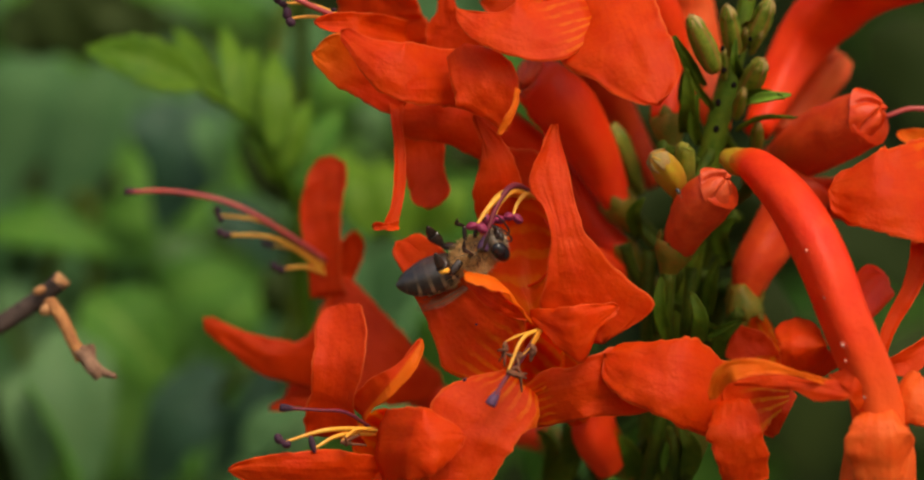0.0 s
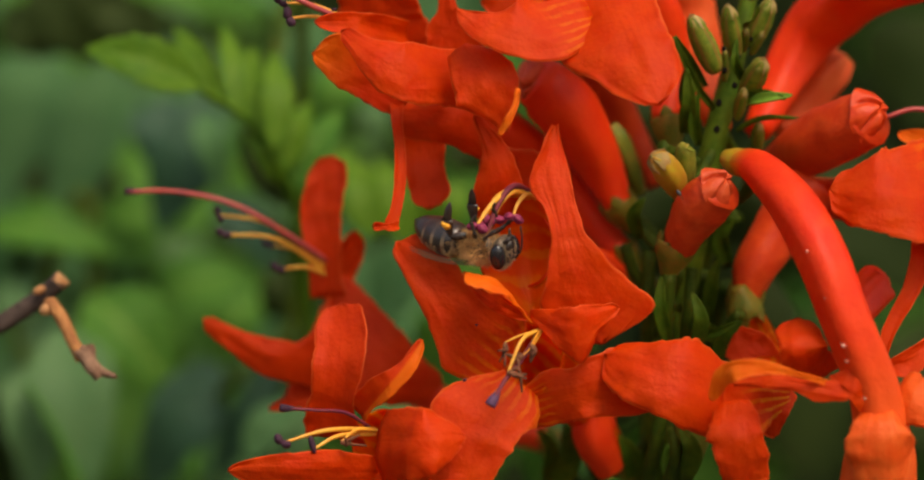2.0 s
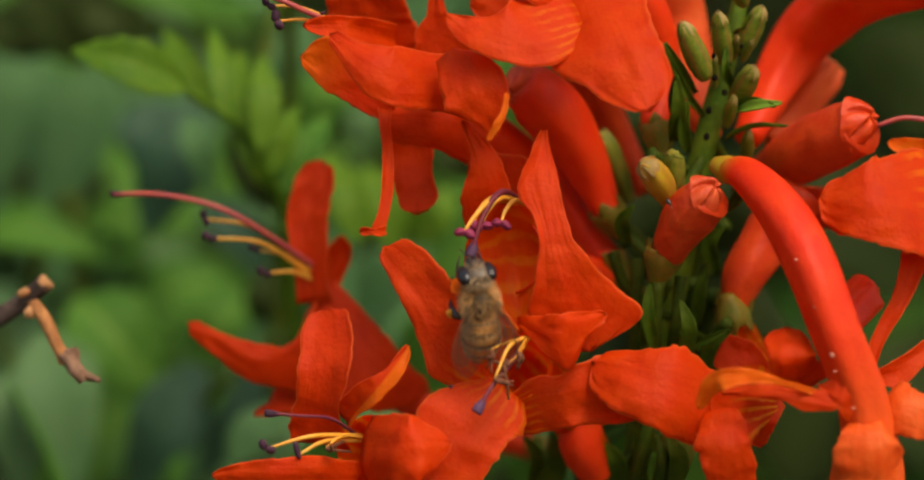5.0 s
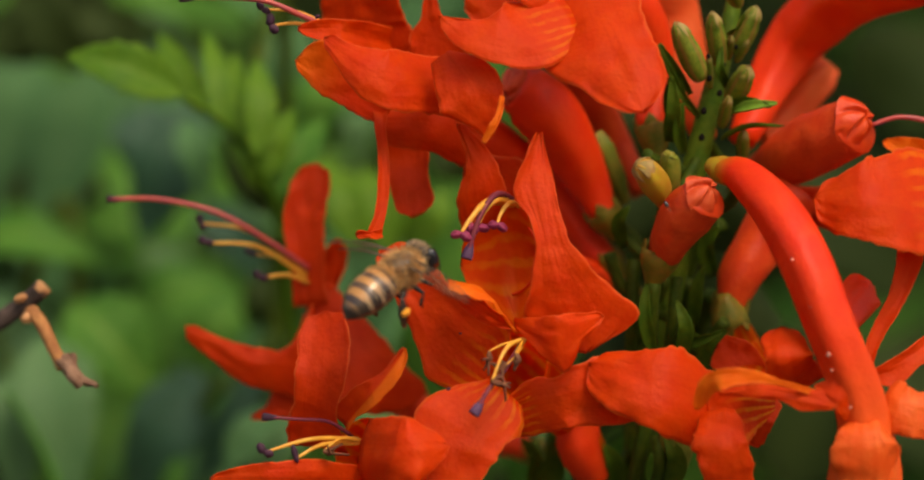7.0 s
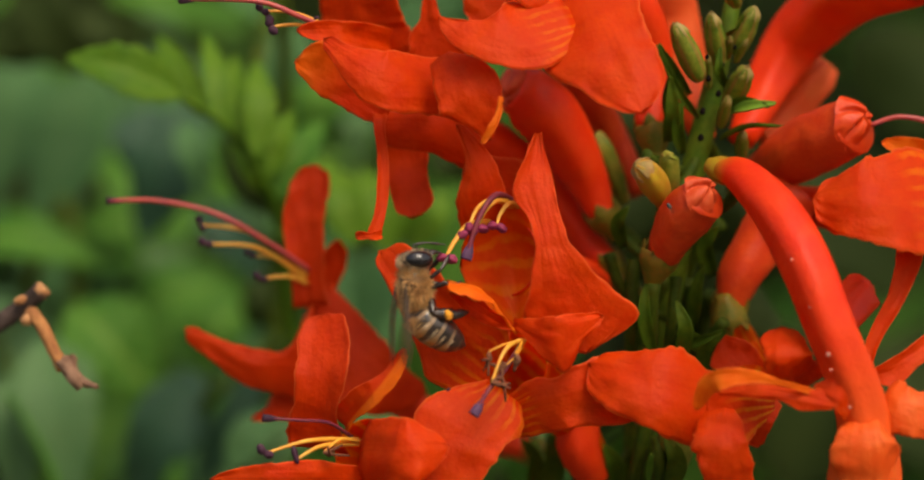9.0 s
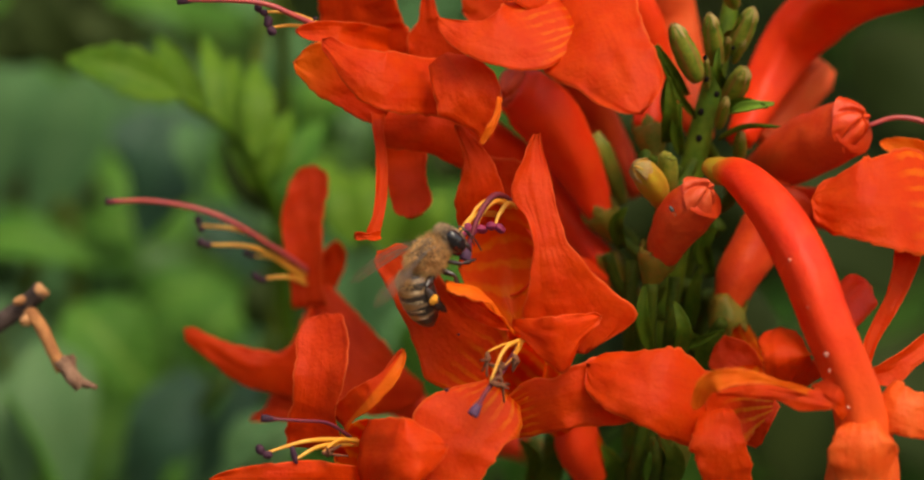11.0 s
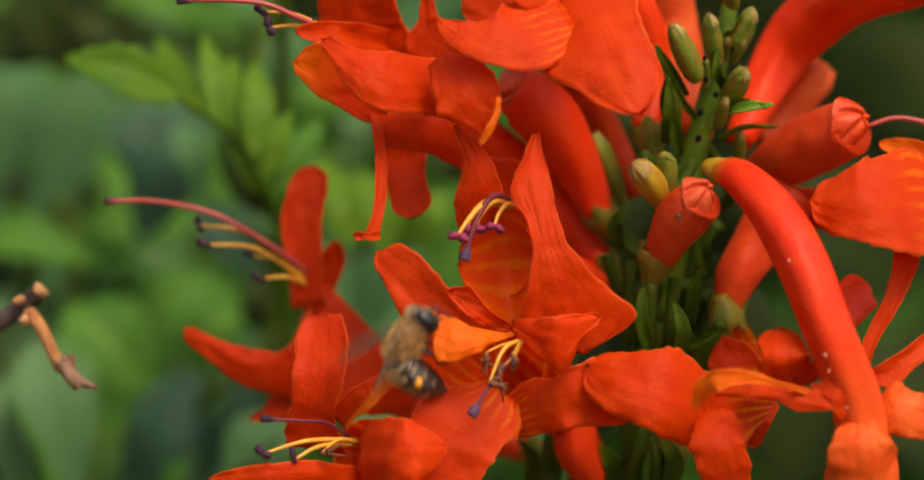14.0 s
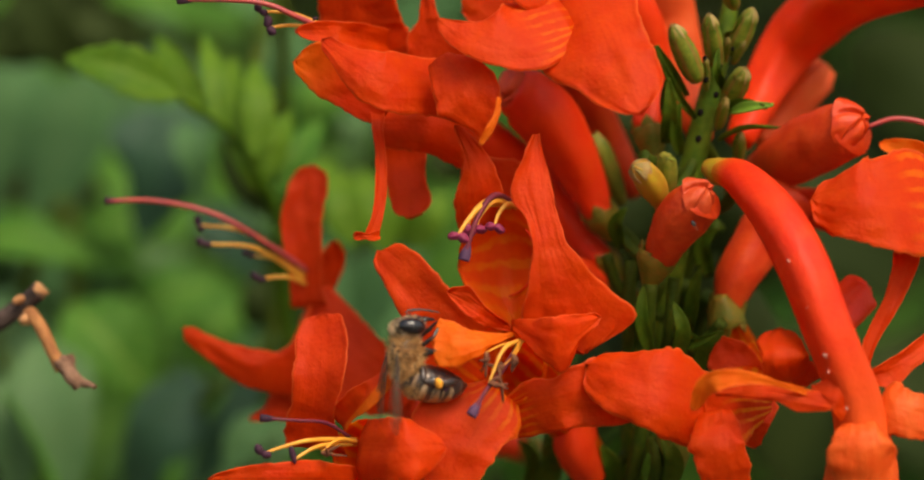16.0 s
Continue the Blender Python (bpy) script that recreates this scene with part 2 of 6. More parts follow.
TWIG_BROWN = material("brown_split_wood", (0.13, 0.07, 0.045), (0.3, 0.17, 0.11), 0.85, 700, 0.8, spec=0.15)
TWIG_CUT = material("tan_cut_wood", (0.4, 0.17, 0.06), (0.52, 0.26, 0.11), 0.8, 600, 0.9)
TWIG_DRY = material("dry_orange_wood", (0.22, 0.075, 0.02), (0.46, 0.19, 0.055), 0.8, 330, 1.2)
SOIL = material("soil", (0.05, 0.04, 0.025), (0.1, 0.08, 0.05), 0.9, 12, 0.6)
# pale pink body colour imitates the bright glints of the drops
DROP = material("water_drop", (0.85, 0.3, 0.2), (0.9, 0.4, 0.3), 0.08, 500, 0.0)
BEE_FUR = material("bee_fur", (0.52, 0.28, 0.095), (0.95, 0.66, 0.32), 0.7, 700, 0.2, 0.45)
BEE_FUR_PALE = material("bee_pale_fur", (0.45, 0.32, 0.18), (0.82, 0.64, 0.42), 0.7, 900, 0.2, 0.4)
BEE_SKIN = material("bee_black_shell", (0.018, 0.013, 0.012), (0.045, 0.03, 0.025), 0.38, 900, 0.2)
BEE_BROWN = material("bee_brown_shell", (0.05, 0.034, 0.022), (0.14, 0.095, 0.055), 0.45, 700, 0.3)
BEE_EYE = material("bee_eye", (0.008, 0.008, 0.01), (0.02, 0.018, 0.02), 0.18, 1500, 0.1)
BEE_LEG = material("bee_leg", (0.018, 0.013, 0.012), (0.06, 0.035, 0.025), 0.26, 1200, 0.2)
POLLEN = material("pollen_orange", (0.8, 0.3, 0.02), (0.9, 0.42, 0.04), 0.8, 1500, 0.8)
BEE_WING = material("bee_wing", (0.3, 0.17, 0.085), (0.4, 0.25, 0.14), 0.3, 800, 0.1, 0.5)
MITE = material("tiny_insect", (0.012, 0.012, 0.016), (0.05, 0.055, 0.065), 0.4, 2000, 0.2)


def abdomen_bands(nt, base):
    """Tawny bands, broad on the back towards the waist, thin and pale below and behind."""
    along, across = uv_split(nt)
    wave = node_math(nt, "SINE", node_math(nt, "MULTIPLY", along, 40.0))
    back = node_map(nt, node_math(nt, "SINE", across), 0.3, 0.95)
    low = node_math(nt, "SUBTRACT", node_map(nt, along, 0.2, 0.9, 0.3, 0.6), node_math(nt, "MULTIPLY", back, 0.75))
    band = node_map(nt, node_math(nt, "SUBTRACT", wave, low), 0.0, 0.35)
    band = node_math(nt, "MULTIPLY", band, node_map(nt, along, 0.72, 0.86, 1.0, 0.08))
    band = node_math(nt, "MULTIPLY", band, node_map(nt, node_math(nt, "SINE", across), -0.75, -0.1, 0.08, 1.0))
    tone = node_mix(nt, back, (0.38, 0.24, 0.13), (0.46, 0.21, 0.055))
    skin = node_mix(nt, node_math(nt, "MULTIPLY", back, node_map(nt, along, 0.55, 0.85, 1.0, 0.0)), base, (0.09, 0.045, 0.02))
    return node_mix(nt, node_math(nt, "MULTIPLY", band, node_map(nt, back, 0.0, 1.0, 0.7, 0.9)), skin, tone)


BEE_ABDOMEN = material("bee_banded_abdomen", (0.016, 0.012, 0.012), (0.045, 0.027, 0.018), 0.36, 900, 0.3, spots=abdomen_bands, coat=0.35)


def wing_clear(mat):
    """Membrane: mostly clear, with a brown sheen."""
    nt = mat.node_tree
    clear = nt.nodes.new("ShaderNodeBsdfTransparent")
    blend = nt.nodes.new("ShaderNodeMixShader")
    blend.inputs["Fac"].default_value = 0.88
    old = nt.nodes["Material Output"].inputs["Surface"].links[0].from_socket
    nt.links.new(old, blend.inputs[1])
    nt.links.new(clear.outputs["BSDF"], blend.inputs[2])
    nt.links.new(blend.outputs["Shader"], nt.nodes["Material Output"].inputs["Surface"])


wing_clear(BEE_WING)
DROP.node_tree.nodes["Principled BSDF"].inputs["Transmission Weight"].default_value = 0.25


# ---- building blocks; lengths in millimetres, then scaled to metres ----
MM = 0.001


def thing(name, origin, label, category, group="", kind=""):
    ob = new(name)
    ob.empty_display_size = 0.005
    ob.location = Vector(origin) * MM
    return tagged(ob, label, category, group, kind)


def base_of(ob):
    place = Vector((0, 0, 0))
    while ob:
        place = place + ob.location
        ob = ob.parent
    return place


def part(name, shape, mat, parent, label="", origin=None):
    """One mesh under a thing, from (verts in mm, faces, uv); origin is its pivot in mm."""
    verts, faces, uv = shape
    mesh = bpy.data.meshes.new(name)
    start = base_of(parent) if parent else Vector((0, 0, 0))
    pivot = Vector(origin) * MM if origin is not None else start
    mesh.from_pydata((np.asarray(verts) * MM - np.array(pivot)).tolist(), [], faces)
    if uv is not None:
        layer = mesh.uv_layers.new(name="UVMap")
        loops = np.zeros(len(mesh.loops), dtype=np.int32)
        mesh.loops.foreach_get("vertex_index", loops)
        layer.data.foreach_set("uv", np.asarray(uv, dtype=np.float32)[loops].ravel())
    mesh.polygons.foreach_set("use_smooth", [True] * len(mesh.polygons))
    mesh.materials.append(mat)
    mesh.update()
    ob = new(name, mesh)
    ob.parent = parent
    ob.location = pivot - start
    return tagged(ob, label)


def joined(*shapes):
    verts, faces, uv, n = [], [], [], 0
    for v, f, t in shapes:
        verts.append(np.asarray(v))
        faces += [tuple(i + n for i in face) for face in f]
        uv.append(np.asarray(t) if t is not None else np.zeros((len(v), 2)))
        n += len(v)
    return np.concatenate(verts), faces, np.concatenate(uv)


def spline(points, count):
    """Smooth curve through the points."""
    p = np.asarray(points, float)
    if p.ndim == 1:
        p = p[:, None]
    if len(p) == 2:
        s = np.linspace(0, 1, count)[:, None]
        return p[0] * (1 - s) + p[1] * s
    ends = np.concatenate([[2 * p[0] - p[1]], p, [2 * p[-1] - p[-2]]])
    out = []
    for s in np.linspace(0, len(p) - 1, count):
        i = min(int(s), len(p) - 2)
        t = s - i
        a, b, c, d = ends[i:i + 4]
        out.append(0.5 * (2 * b + (c - a) * t + (2 * a - 5 * b + 4 * c - d) * t * t + (3 * b - a - 3 * c + d) * t ** 3))
    return np.array(out)


def unit(v):
    return v / (np.linalg.norm(v, axis=-1, keepdims=True) + 1e-9)


def grid_faces(rows, cols, start=0, flip=False):
    f = []
    for i in range(rows - 1):
        for j in range(cols - 1):
            a = start + i * cols + j
            q = (a, a + 1, a + cols + 1, a + cols)
            f.append(q[::-1] if flip else q)
    return f


SEED = [0]


def blade(points, n0, n1, left, right, cup=0.0, ruffle=0.25, thick=0.22, rows=30, cols=19, blunt=0.06, curl=0.0, serrate=0.0, teeth=9, fold=0.0, lean=(0.0, 0.0)):
    """A thin leaf or petal along a spine, with its own widths on either side, cupped, ruffled and with real thickness."""
    SEED[0] += 1
    seed = SEED[0] * 3.7
    s = np.linspace(0, 1, rows) ** 0.85
    fine = spline(points, 120)
    spine = np.stack([np.interp(s, np.linspace(0, 1, 120), fine[:, k]) for k in range(3)], 1)
    tangent = unit(np.gradient(spine, axis=0))
    n = np.outer(1 - s, n0) + np.outer(s, n1)
    n = unit(n - tangent * (n * tangent).sum(1, keepdims=True))
    side = unit(np.cross(tangent, n))
    end = np.sqrt(np.clip(1 - np.clip((s - (1 - blunt)) / blunt, 0, 1) ** 2, 0.0004, 1))
    lw = np.interp(s, np.linspace(0, 1, 60), spline(left, 60)[:, 0]) * end
    rw = np.interp(s, np.linspace(0, 1, 60), spline(right, 60)[:, 0]) * end
    if serrate:
        saw = 1 - serrate * (1 - ((s * teeth) % 1.0))
        lw, rw = lw * saw, rw * saw
    v = np.linspace(-1, 1, cols)
    verts = np.zeros((rows, cols, 3))
    widest = max(lw.max(), rw.max())
    for i in range(rows):
        for j in range(cols):
            w = rw[i] if v[j] > 0 else lw[i]
            wob = noise.noise(Vector((s[i] * 3.1 + seed, v[j] * 1.5, seed * 0.37)))
            edge = noise.noise(Vector((s[i] * 7.5 + seed, 5.0 * (v[j] > 0), seed)))
            lift = cup * v[j] ** 2 * w / widest + ruffle * (0.6 * wob + 1.2 * edge * abs(v[j]) ** 3) + fold * abs(v[j]) * w
            lift += curl * max(0, abs(v[j]) - 0.7) ** 2 * 11 * min(1, w)
            lift += 0.2 * ruffle * noise.noise(Vector((s[i] * 2.6 + seed, v[j] * 5.5, seed * 0.7))) + 0.09 * ruffle * noise.noise(Vector((s[i] * 9 + seed, v[j] * 11, seed)))
            lift += (lean[0] * (1 - s[i]) + lean[1] * s[i]) * v[j] * w
            if ruffle > 0.15:
                spot = Vector(spine[i] + side[i] * w * v[j])
                lift += 0.18 * noise.noise(spot * 0.6) + 0.09 * noise.noise(spot * 1.5)
            jag = 1 + 0.2 * min(ruffle, 0.4) * noise.noise(Vector((s[i] * 13, v[j] * 3, seed))) + 0.1 * min(ruffle, 0.4) * noise.noise(Vector((s[i] * 30, v[j] * 3, seed)))
            verts[i, j] = spine[i] + side[i] * w * v[j] * jag + n[i] * lift
    du, dv = np.gradient(verts, axis=0), np.gradient(verts, axis=1)
    out = unit(np.cross(du, dv))
    rim = np.clip((1 - np.abs(v)) * 4, 0.25, 1)[None, :, None]
    back = verts - out * thick * rim * np.sign((out * n[:, None, :]).sum(2, keepdims=True) + 1e-6)
    m = rows * cols
    faces = grid_faces(rows, cols) + grid_faces(rows, cols, m, True)
    for i in range(rows - 1):
        a, b = i * cols, i * cols + cols - 1
        faces.append((a, a + cols, a + cols + m, a + m))
        faces.append((b, b + m, b + cols + m, b + cols))
    for j in range(cols - 1):
        a = (rows - 1) * cols + j
        faces.append((a, a + 1, a + 1 + m, a + m))
        faces.append((j, j + m, j + 1 + m, j + 1))
    uv = np.stack(np.broadcast_arrays(s[:, None], v[None, :]), 2).reshape(-1, 2)
    return np.concatenate([verts.reshape(-1, 3), back.reshape(-1, 3)]), faces, np.concatenate([uv, uv])


def tube(points, radii, rows=22, segs=18, inner=0.0, lumps=0.0, squash=1.0, squash_way=(0, 1, 0), ribs=0, rib=0.0, pleat=0.0, phase=None):
    """A round shape swept along a spine. inner: share of the length that is hollow from the far end."""
    SEED[0] += 1
    seed = SEED[0] * 2.3
    spine = spline(points, rows)
    r = spline(radii, rows)[:, 0].clip(0.01)
    tangent = unit(np.gradient(spine, axis=0))
    up = unit(np.array(squash_way, float))
    a_way = unit(np.cross(tangent, up))
    b_way = np.cross(a_way, tangent)
    rings, uv = [], []

    def ring(i, radius, s):
        ang = np.linspace(0, 2 * math.pi, segs + 1)
        rr = np.full(segs + 1, radius)
        if lumps:
            rr *= np.array([1 + lumps * noise.noise(Vector((math.cos(a) * 1.3 + seed, math.sin(a) * 1.3, s * 5))) for a in ang])
        if ribs:
            rr *= 1 + (rib * min(1, 3 * s) + pleat * s ** 3) * np.cos(ang * ribs + (2.2 * s * s if phase is None else phase))
        rings.append(spine[i] + np.outer(np.cos(ang) * rr, a_way[i]) + np.outer(np.sin(ang) * rr * squash, b_way[i]))
        uv.append(np.stack([np.full(segs + 1, s), ang], 1))

    for i in range(rows):
        ring(i, r[i], i / (rows - 1))
    if inner:
        for i in range(rows - 1, int((1 - inner) * (rows - 1)) - 1, -1):
            ring(i, max(0.05, r[i] - 0.25), i / (rows - 1))
    verts = np.concatenate(rings)
    total = len(rings)
    faces = grid_faces(total, segs + 1, 0, True)
    faces.append(tuple(range(segs)))
    faces.append(tuple(reversed(range((total - 1) * (segs + 1), (total - 1) * (segs + 1) + segs))))
    return verts, faces, np.concatenate(uv)


def ball(centre, radii, axis=(1, 0, 0), segs=14, rows=10, lumps=0.0):
    """An uneven rounded body along an axis."""
    c, x = np.array(centre, float), unit(np.array(axis, float))
    s = np.linspace(-1, 1, rows) * 0.999
    pts = [c + x * radii[0] * t for t in np.sin(s * math.pi / 2)]
    rr = [radii[1] * math.cos(t * math.pi / 2) + 0.01 for t in s]
    other = (0, 0, 1) if abs(x[2]) < 0.8 else (0, 1, 0)
    return tube(pts, rr, rows, segs, lumps=lumps, squash=radii[2] / radii[1], squash_way=other)


FRONT, UP, DOWN, LEFT, RIGHT, REAR = (0, -1, 0), (0, 0, 1), (0, 0, -1), (-1, 0, 0), (1, 0, 0), (0, 1, 0)


def petal(flower, points, left, right, n0=FRONT, n1=FRONT, mat=None, label="", **more):
    return part("petal", blade(points, n0, n1, left, right, **more), mat or PETAL, flower, label, points[0])


def stamen(flower, points, radius=0.22, anther=None, anther_way=(1, 0, -0.6), size=0.75, mat=None, lobes=2):
    """A filament that tapers to its anther, which has two lobes."""
    f = part("stamen", tube(points, [radius * 1.2, radius, radius * 0.6], 14, 8), mat or FILAMENT, flower, "curved yellow filament", points[0])
    tip = np.array(points[-1], float)
    way = unit(np.array(anther_way, float))
    if anther is ANTHER_DRY:
        rng = np.random.default_rng(int(abs(tip[0] * 100)))
        shape = joined(*[tube([tip, tip + (way + rng.normal(size=3) * 0.3) * size * rng.uniform(0.6, 0.9), tip + (way + rng.normal(size=3) * 0.55) * size * rng.uniform(1.2, 1.9)], [0.14, rng.uniform(0.16, 0.28), 0.1], 9, 7, lumps=0.6) for k in range(4)])
    elif lobes == 2:
        over = unit(np.cross(way, (0, -1, 0.2)))
        shape = joined(ball(tip + way * size * 0.7 + over * size * 0.1, (size * 0.8, size * 0.6, size * 0.6), way + 0.35 * over, 8, 7, 0.3),
                       ball(tip - way * size * 0.5 + over * size * 0.2, (size * 0.72, size * 0.56, size * 0.56), way - 0.5 * over, 8, 7, 0.3))
    else:
        shape = ball(tip + way * size * 0.6, (size * 1.2, size * 0.38, size * 0.38), way, 8, 8, 0.35)
    part("anther", shape, anther or ANTHER, f, "two-lobed anther", tip)
    return f


def pistil(flower, points, mat, tip_mat, radius=0.3, flare=0.55):
    p = part("style", tube(points, [radius * 1.2, radius, radius * 0.8], 20, 10), mat, flower, "long curved style", points[0])
    a, b = np.array(points[-2], float), np.array(points[-1], float)
    way = unit(b - a)
    part("stigma", tube([b - way * 1.6, b - way * 0.5, b + way * 0.25], [radius * 0.8, flare, flare * 1.05], 8, 10, squash=0.6), tip_mat, p, "flattened stigma", b - way * 1.6)
    return p


def calyx(flower, base, tip, r0=0.9, r1=1.9, mat=None):
    """The green cup at a flower's foot, with five short teeth."""
    b, t = np.array(base, float), np.array(tip, float)
    way = unit(t - b)
    cup = part("calyx", tube([b, b + (t - b) * 0.3, b + (t - b) * 0.7, t], [r0 * 0.7, r0 * 1.2, r1, r1 * 1.06], 10, 20, inner=0.4, ribs=5, rib=0.06), mat or CALYX, flower, "ribbed green calyx", base)
    one = unit(np.cross(way, (0.2, 1, 0.1)))
    two = np.cross(way, one)
    for k in range(5):
        a = k * 2 * math.pi / 5 + 0.4
        out = one * math.cos(a) + two * math.sin(a)
        root = t + out * r1 * 1.02 - way * 0.2
        part("sepal", blade([root, root + way * 0.7 + out * 0.08, root + way * 1.3 + out * 0.05], out, out, [r1 * 0.45, r1 * 0.3, 0.05], [r1 * 0.45, r1 * 0.3, 0.05], rows=6, cols=5, ruffle=0.02, thick=0.15), mat or CALYX, cup, origin=root)
    return cup


def flower_thing(base, label):
    return thing("flower", base, label, "flower", "flowers of the cluster")


# ---- ground and backdrop ----
def ground_sheet():
    v, f = [], []
    edges = [-400, -40, -8, -3, -1.5, -0.7, 0, 0.7, 1.5, 3, 8, 40, 400]
    for y in edges:
        for x in edges:
            v.append((x * 1000, y * 1000, 12 * noise.noise(Vector((x, y, 0)))))
    g = part("ground", (np.array(v), grid_faces(len(edges), len(edges), 0, True), None), SOIL, None)
    tagged(g, "dark bare garden soil under the shrubs", "ground", kind="structure")


ground_sheet()

# ---- the flowering branch: stalk, pedicels and bracts ----
branch = thing("flower_stalk", (20, 60, 0), "upright green flower stalk with bracts and side stalks", "plant stem")
part("stalk", tube([(20, 60, -10), (14, 45, 350), (16, 25, 750), (20.65, 16, 1009.32), (22.2, 12, 1034.23), (24.61, 10, 1048.45), (26.99, 8, 1060.49), (29.26, 8, 1069.84), (30.96, 9, 1077.28), (31.88, 10, 1082.75)], [5, 4.2, 3.2, 2.2, 1.7, 1.6, 1.45, 1.2, 0.9, 0.6], 70, 14, lumps=0.15), STALK_LIGHT, branch)


def pedicel(*points, r=0.65):
    part("side_stalk", tube(points, [r * 1.1, r, r * 1.15], 12, 10, lumps=0.1), STALK_SHADED, branch, origin=points[0])


pedicel((22.2, 12, 1034.23), (21.35, 4, 1039.92), (21.47, 2, 1045.22))
pedicel((23.27, 10, 1041.06), (18.5, 9, 1044.44), (16.77, 8, 1048.46))
pedicel((23.94, 10, 1045.09), (18.81, 14, 1050.48), (16.76, 14, 1054.23))
pedicel((22.75, 12, 1034.23), (27.12, 8, 1037.78), (29.62, 5, 1040.88))
pedicel((25.54, 9, 1051.81), (29.39, 4, 1053.76), (30.83, 2, 1055.69))
pedicel((26.45, 8, 1057.15), (21.63, 6, 1059.09), (20.76, 5, 1059.59))
pedicel((24.61, 10, 1049.13), (22.47, 4, 1051.78), (22.51, 2, 1054.06))
pedicel((21.53, 14, 1028.67), (18.81, 14, 1024.58), (15.98, 12, 1023.4))
pedicel((21.26, 14, 1025.94), (23.78, 8, 1023.75), (24.2, 5, 1025.34))
pedicel((27.45, 8, 1061.82), (31.07, 14, 1057.29), (34.59, 18, 1056.01))
pedicel((27.12, 8, 1059.82), (24.12, 4, 1055.07), (23.38, 3, 1056.37))


def bract(points, w, n=FRONT, mat=None, label="narrow green bract"):
    part("bract", blade(points, n, n, [w * 0.5, w, w * 0.8, w * 0.2], [w * 0.5, w, w * 0.8, w * 0.2], cup=0.4, ruffle=0.1, rows=14, cols=7), mat or BRACT, branch, label, points[0])


bract([(25.66, 5, 1066.33), (23.3, 2, 1069.44), (21.91, 1, 1071.65)], 0.5)
bract([(29.16, 5, 1064.35), (31.48, 2, 1065.18), (34.06, 0, 1064.75)], 0.7)
bract([(29.16, 5, 1061.37), (31.92, 3, 1062.61), (35.61, 1, 1062.65)], 0.55, UP)
bract([(24.28, 6, 1039.85), (25.92, 2, 1038.68), (28.99, 0, 1040.06)], 0.6)
pedicel((20.04, 12, 1030.16), (19.24, 8, 1039.78), (19.64, 8, 1047.8), r=0.7)
pedicel((23.08, 12, 1032.87), (23.54, 5, 1039.88), (24.12, 4, 1045.85), r=0.6)
pedicel((23.42, 12, 1032.87), (26.63, 10, 1035.34), (29.59, 10, 1037.83), r=0.6)
pedicel((18.87, 15, 1016.29), (19.97, 6, 1025.25), (20.89, 5, 1030.63), r=0.8)
pedicel((20.24, 15, 1016.29), (22.07, 3, 1024.19), (21.93, 3, 1028.13), r=0.7)
pedicel((14.77, 15, 1016.29), (10.08, 18, 1022.86), (8.41, 20, 1026.16), r=0.7)
pedicel((16.14, 15, 1016.29), (13.71, 22, 1022.51), (10.98, 24, 1026.56), r=0.7)
bract([(21.48, 4, 1037.28), (20.35, 2, 1041.3), (20.55, 2, 1045.22)], 0.8)
bract([(24.12, 4, 1035.96), (24.85, 1, 1040.02), (23.87, 1, 1043.28)], 0.9)
bract([(26.85, 5, 1034.59), (27.32, 3, 1037.98), (29.52, 2, 1039.99)], 0.8)
bract([(18.44, 8, 1049.13), (17.59, 5, 1051.79), (18.71, 4, 1053.76)], 0.8)
bract([(24.95, 6, 1059.75), (24.25, 4, 1062.32), (24.69, 3, 1065.56)], 0.7)
bract([(29.82, 5, 1066.99), (28.67, 2, 1068.78), (28.8, 2, 1071.4)], 0.5)
bract([(29.92, 6, 1073.02), (31, 3, 1073.45), (31.28, 2, 1075)], 0.4)
bract([(23.54, 5, 1022.03), (23.87, 1, 1025.67), (22.57, 1, 1028.28)], 1.1)
bract([(8.01, 18, 1018.72), (10.67, 15, 1023.13), (10.29, 14, 1026.63)], 1.4)
bract([(23.29, 6, 1061.08), (23.58, 3, 1064.25), (23.3, 2, 1068.13)], 0.9)

pedicel((22.92, 16, 1034.12), (22.35, 12, 1039.74), (22.79, 9, 1045.88), r=0.95)
pedicel((24.47, 20, 1033.91), (25.69, 18, 1039.54), (26.38, 14, 1045.13), r=0.9)
pedicel((21.83, 20, 1033.91), (20.58, 18, 1040.92), (18.8, 16, 1047.15), r=0.85)
pedicel((26.03, 22, 1033.81), (28.29, 20, 1039.47), (29.3, 16, 1043.72), r=0.9)
pedicel((23.77, 20, 1042.25), (21.27, 19, 1048.51), (17.69, 17, 1052.31), r=0.8)
pedicel((26.38, 18, 1045.75), (27.58, 16, 1049.21), (30.26, 14, 1051.94), r=0.8)
pedicel((20.17, 18, 1020.9), (21.13, 12, 1025.53), (20.65, 10, 1029.05), r=0.75)
pedicel((22.29, 14, 1021.28), (21.53, 10, 1026.36), (21.66, 10, 1030.4), r=0.8)
pedicel((8.59, 24, 1019.62), (10.29, 22, 1023.32), (11.26, 20, 1027.66), r=0.9)
pedicel((14.74, 20, 1020.01), (13.61, 18, 1022.97), (14.21, 16, 1025.2), r=0.8)
pedicel((24.15, 16, 1020.4), (23.16, 12, 1024.17), (21.53, 10, 1026.03), r=0.8)
bract([(26.68, 6, 1063.83), (24.44, 3, 1066.32), (21.66, 1, 1071.56)], 0.38)
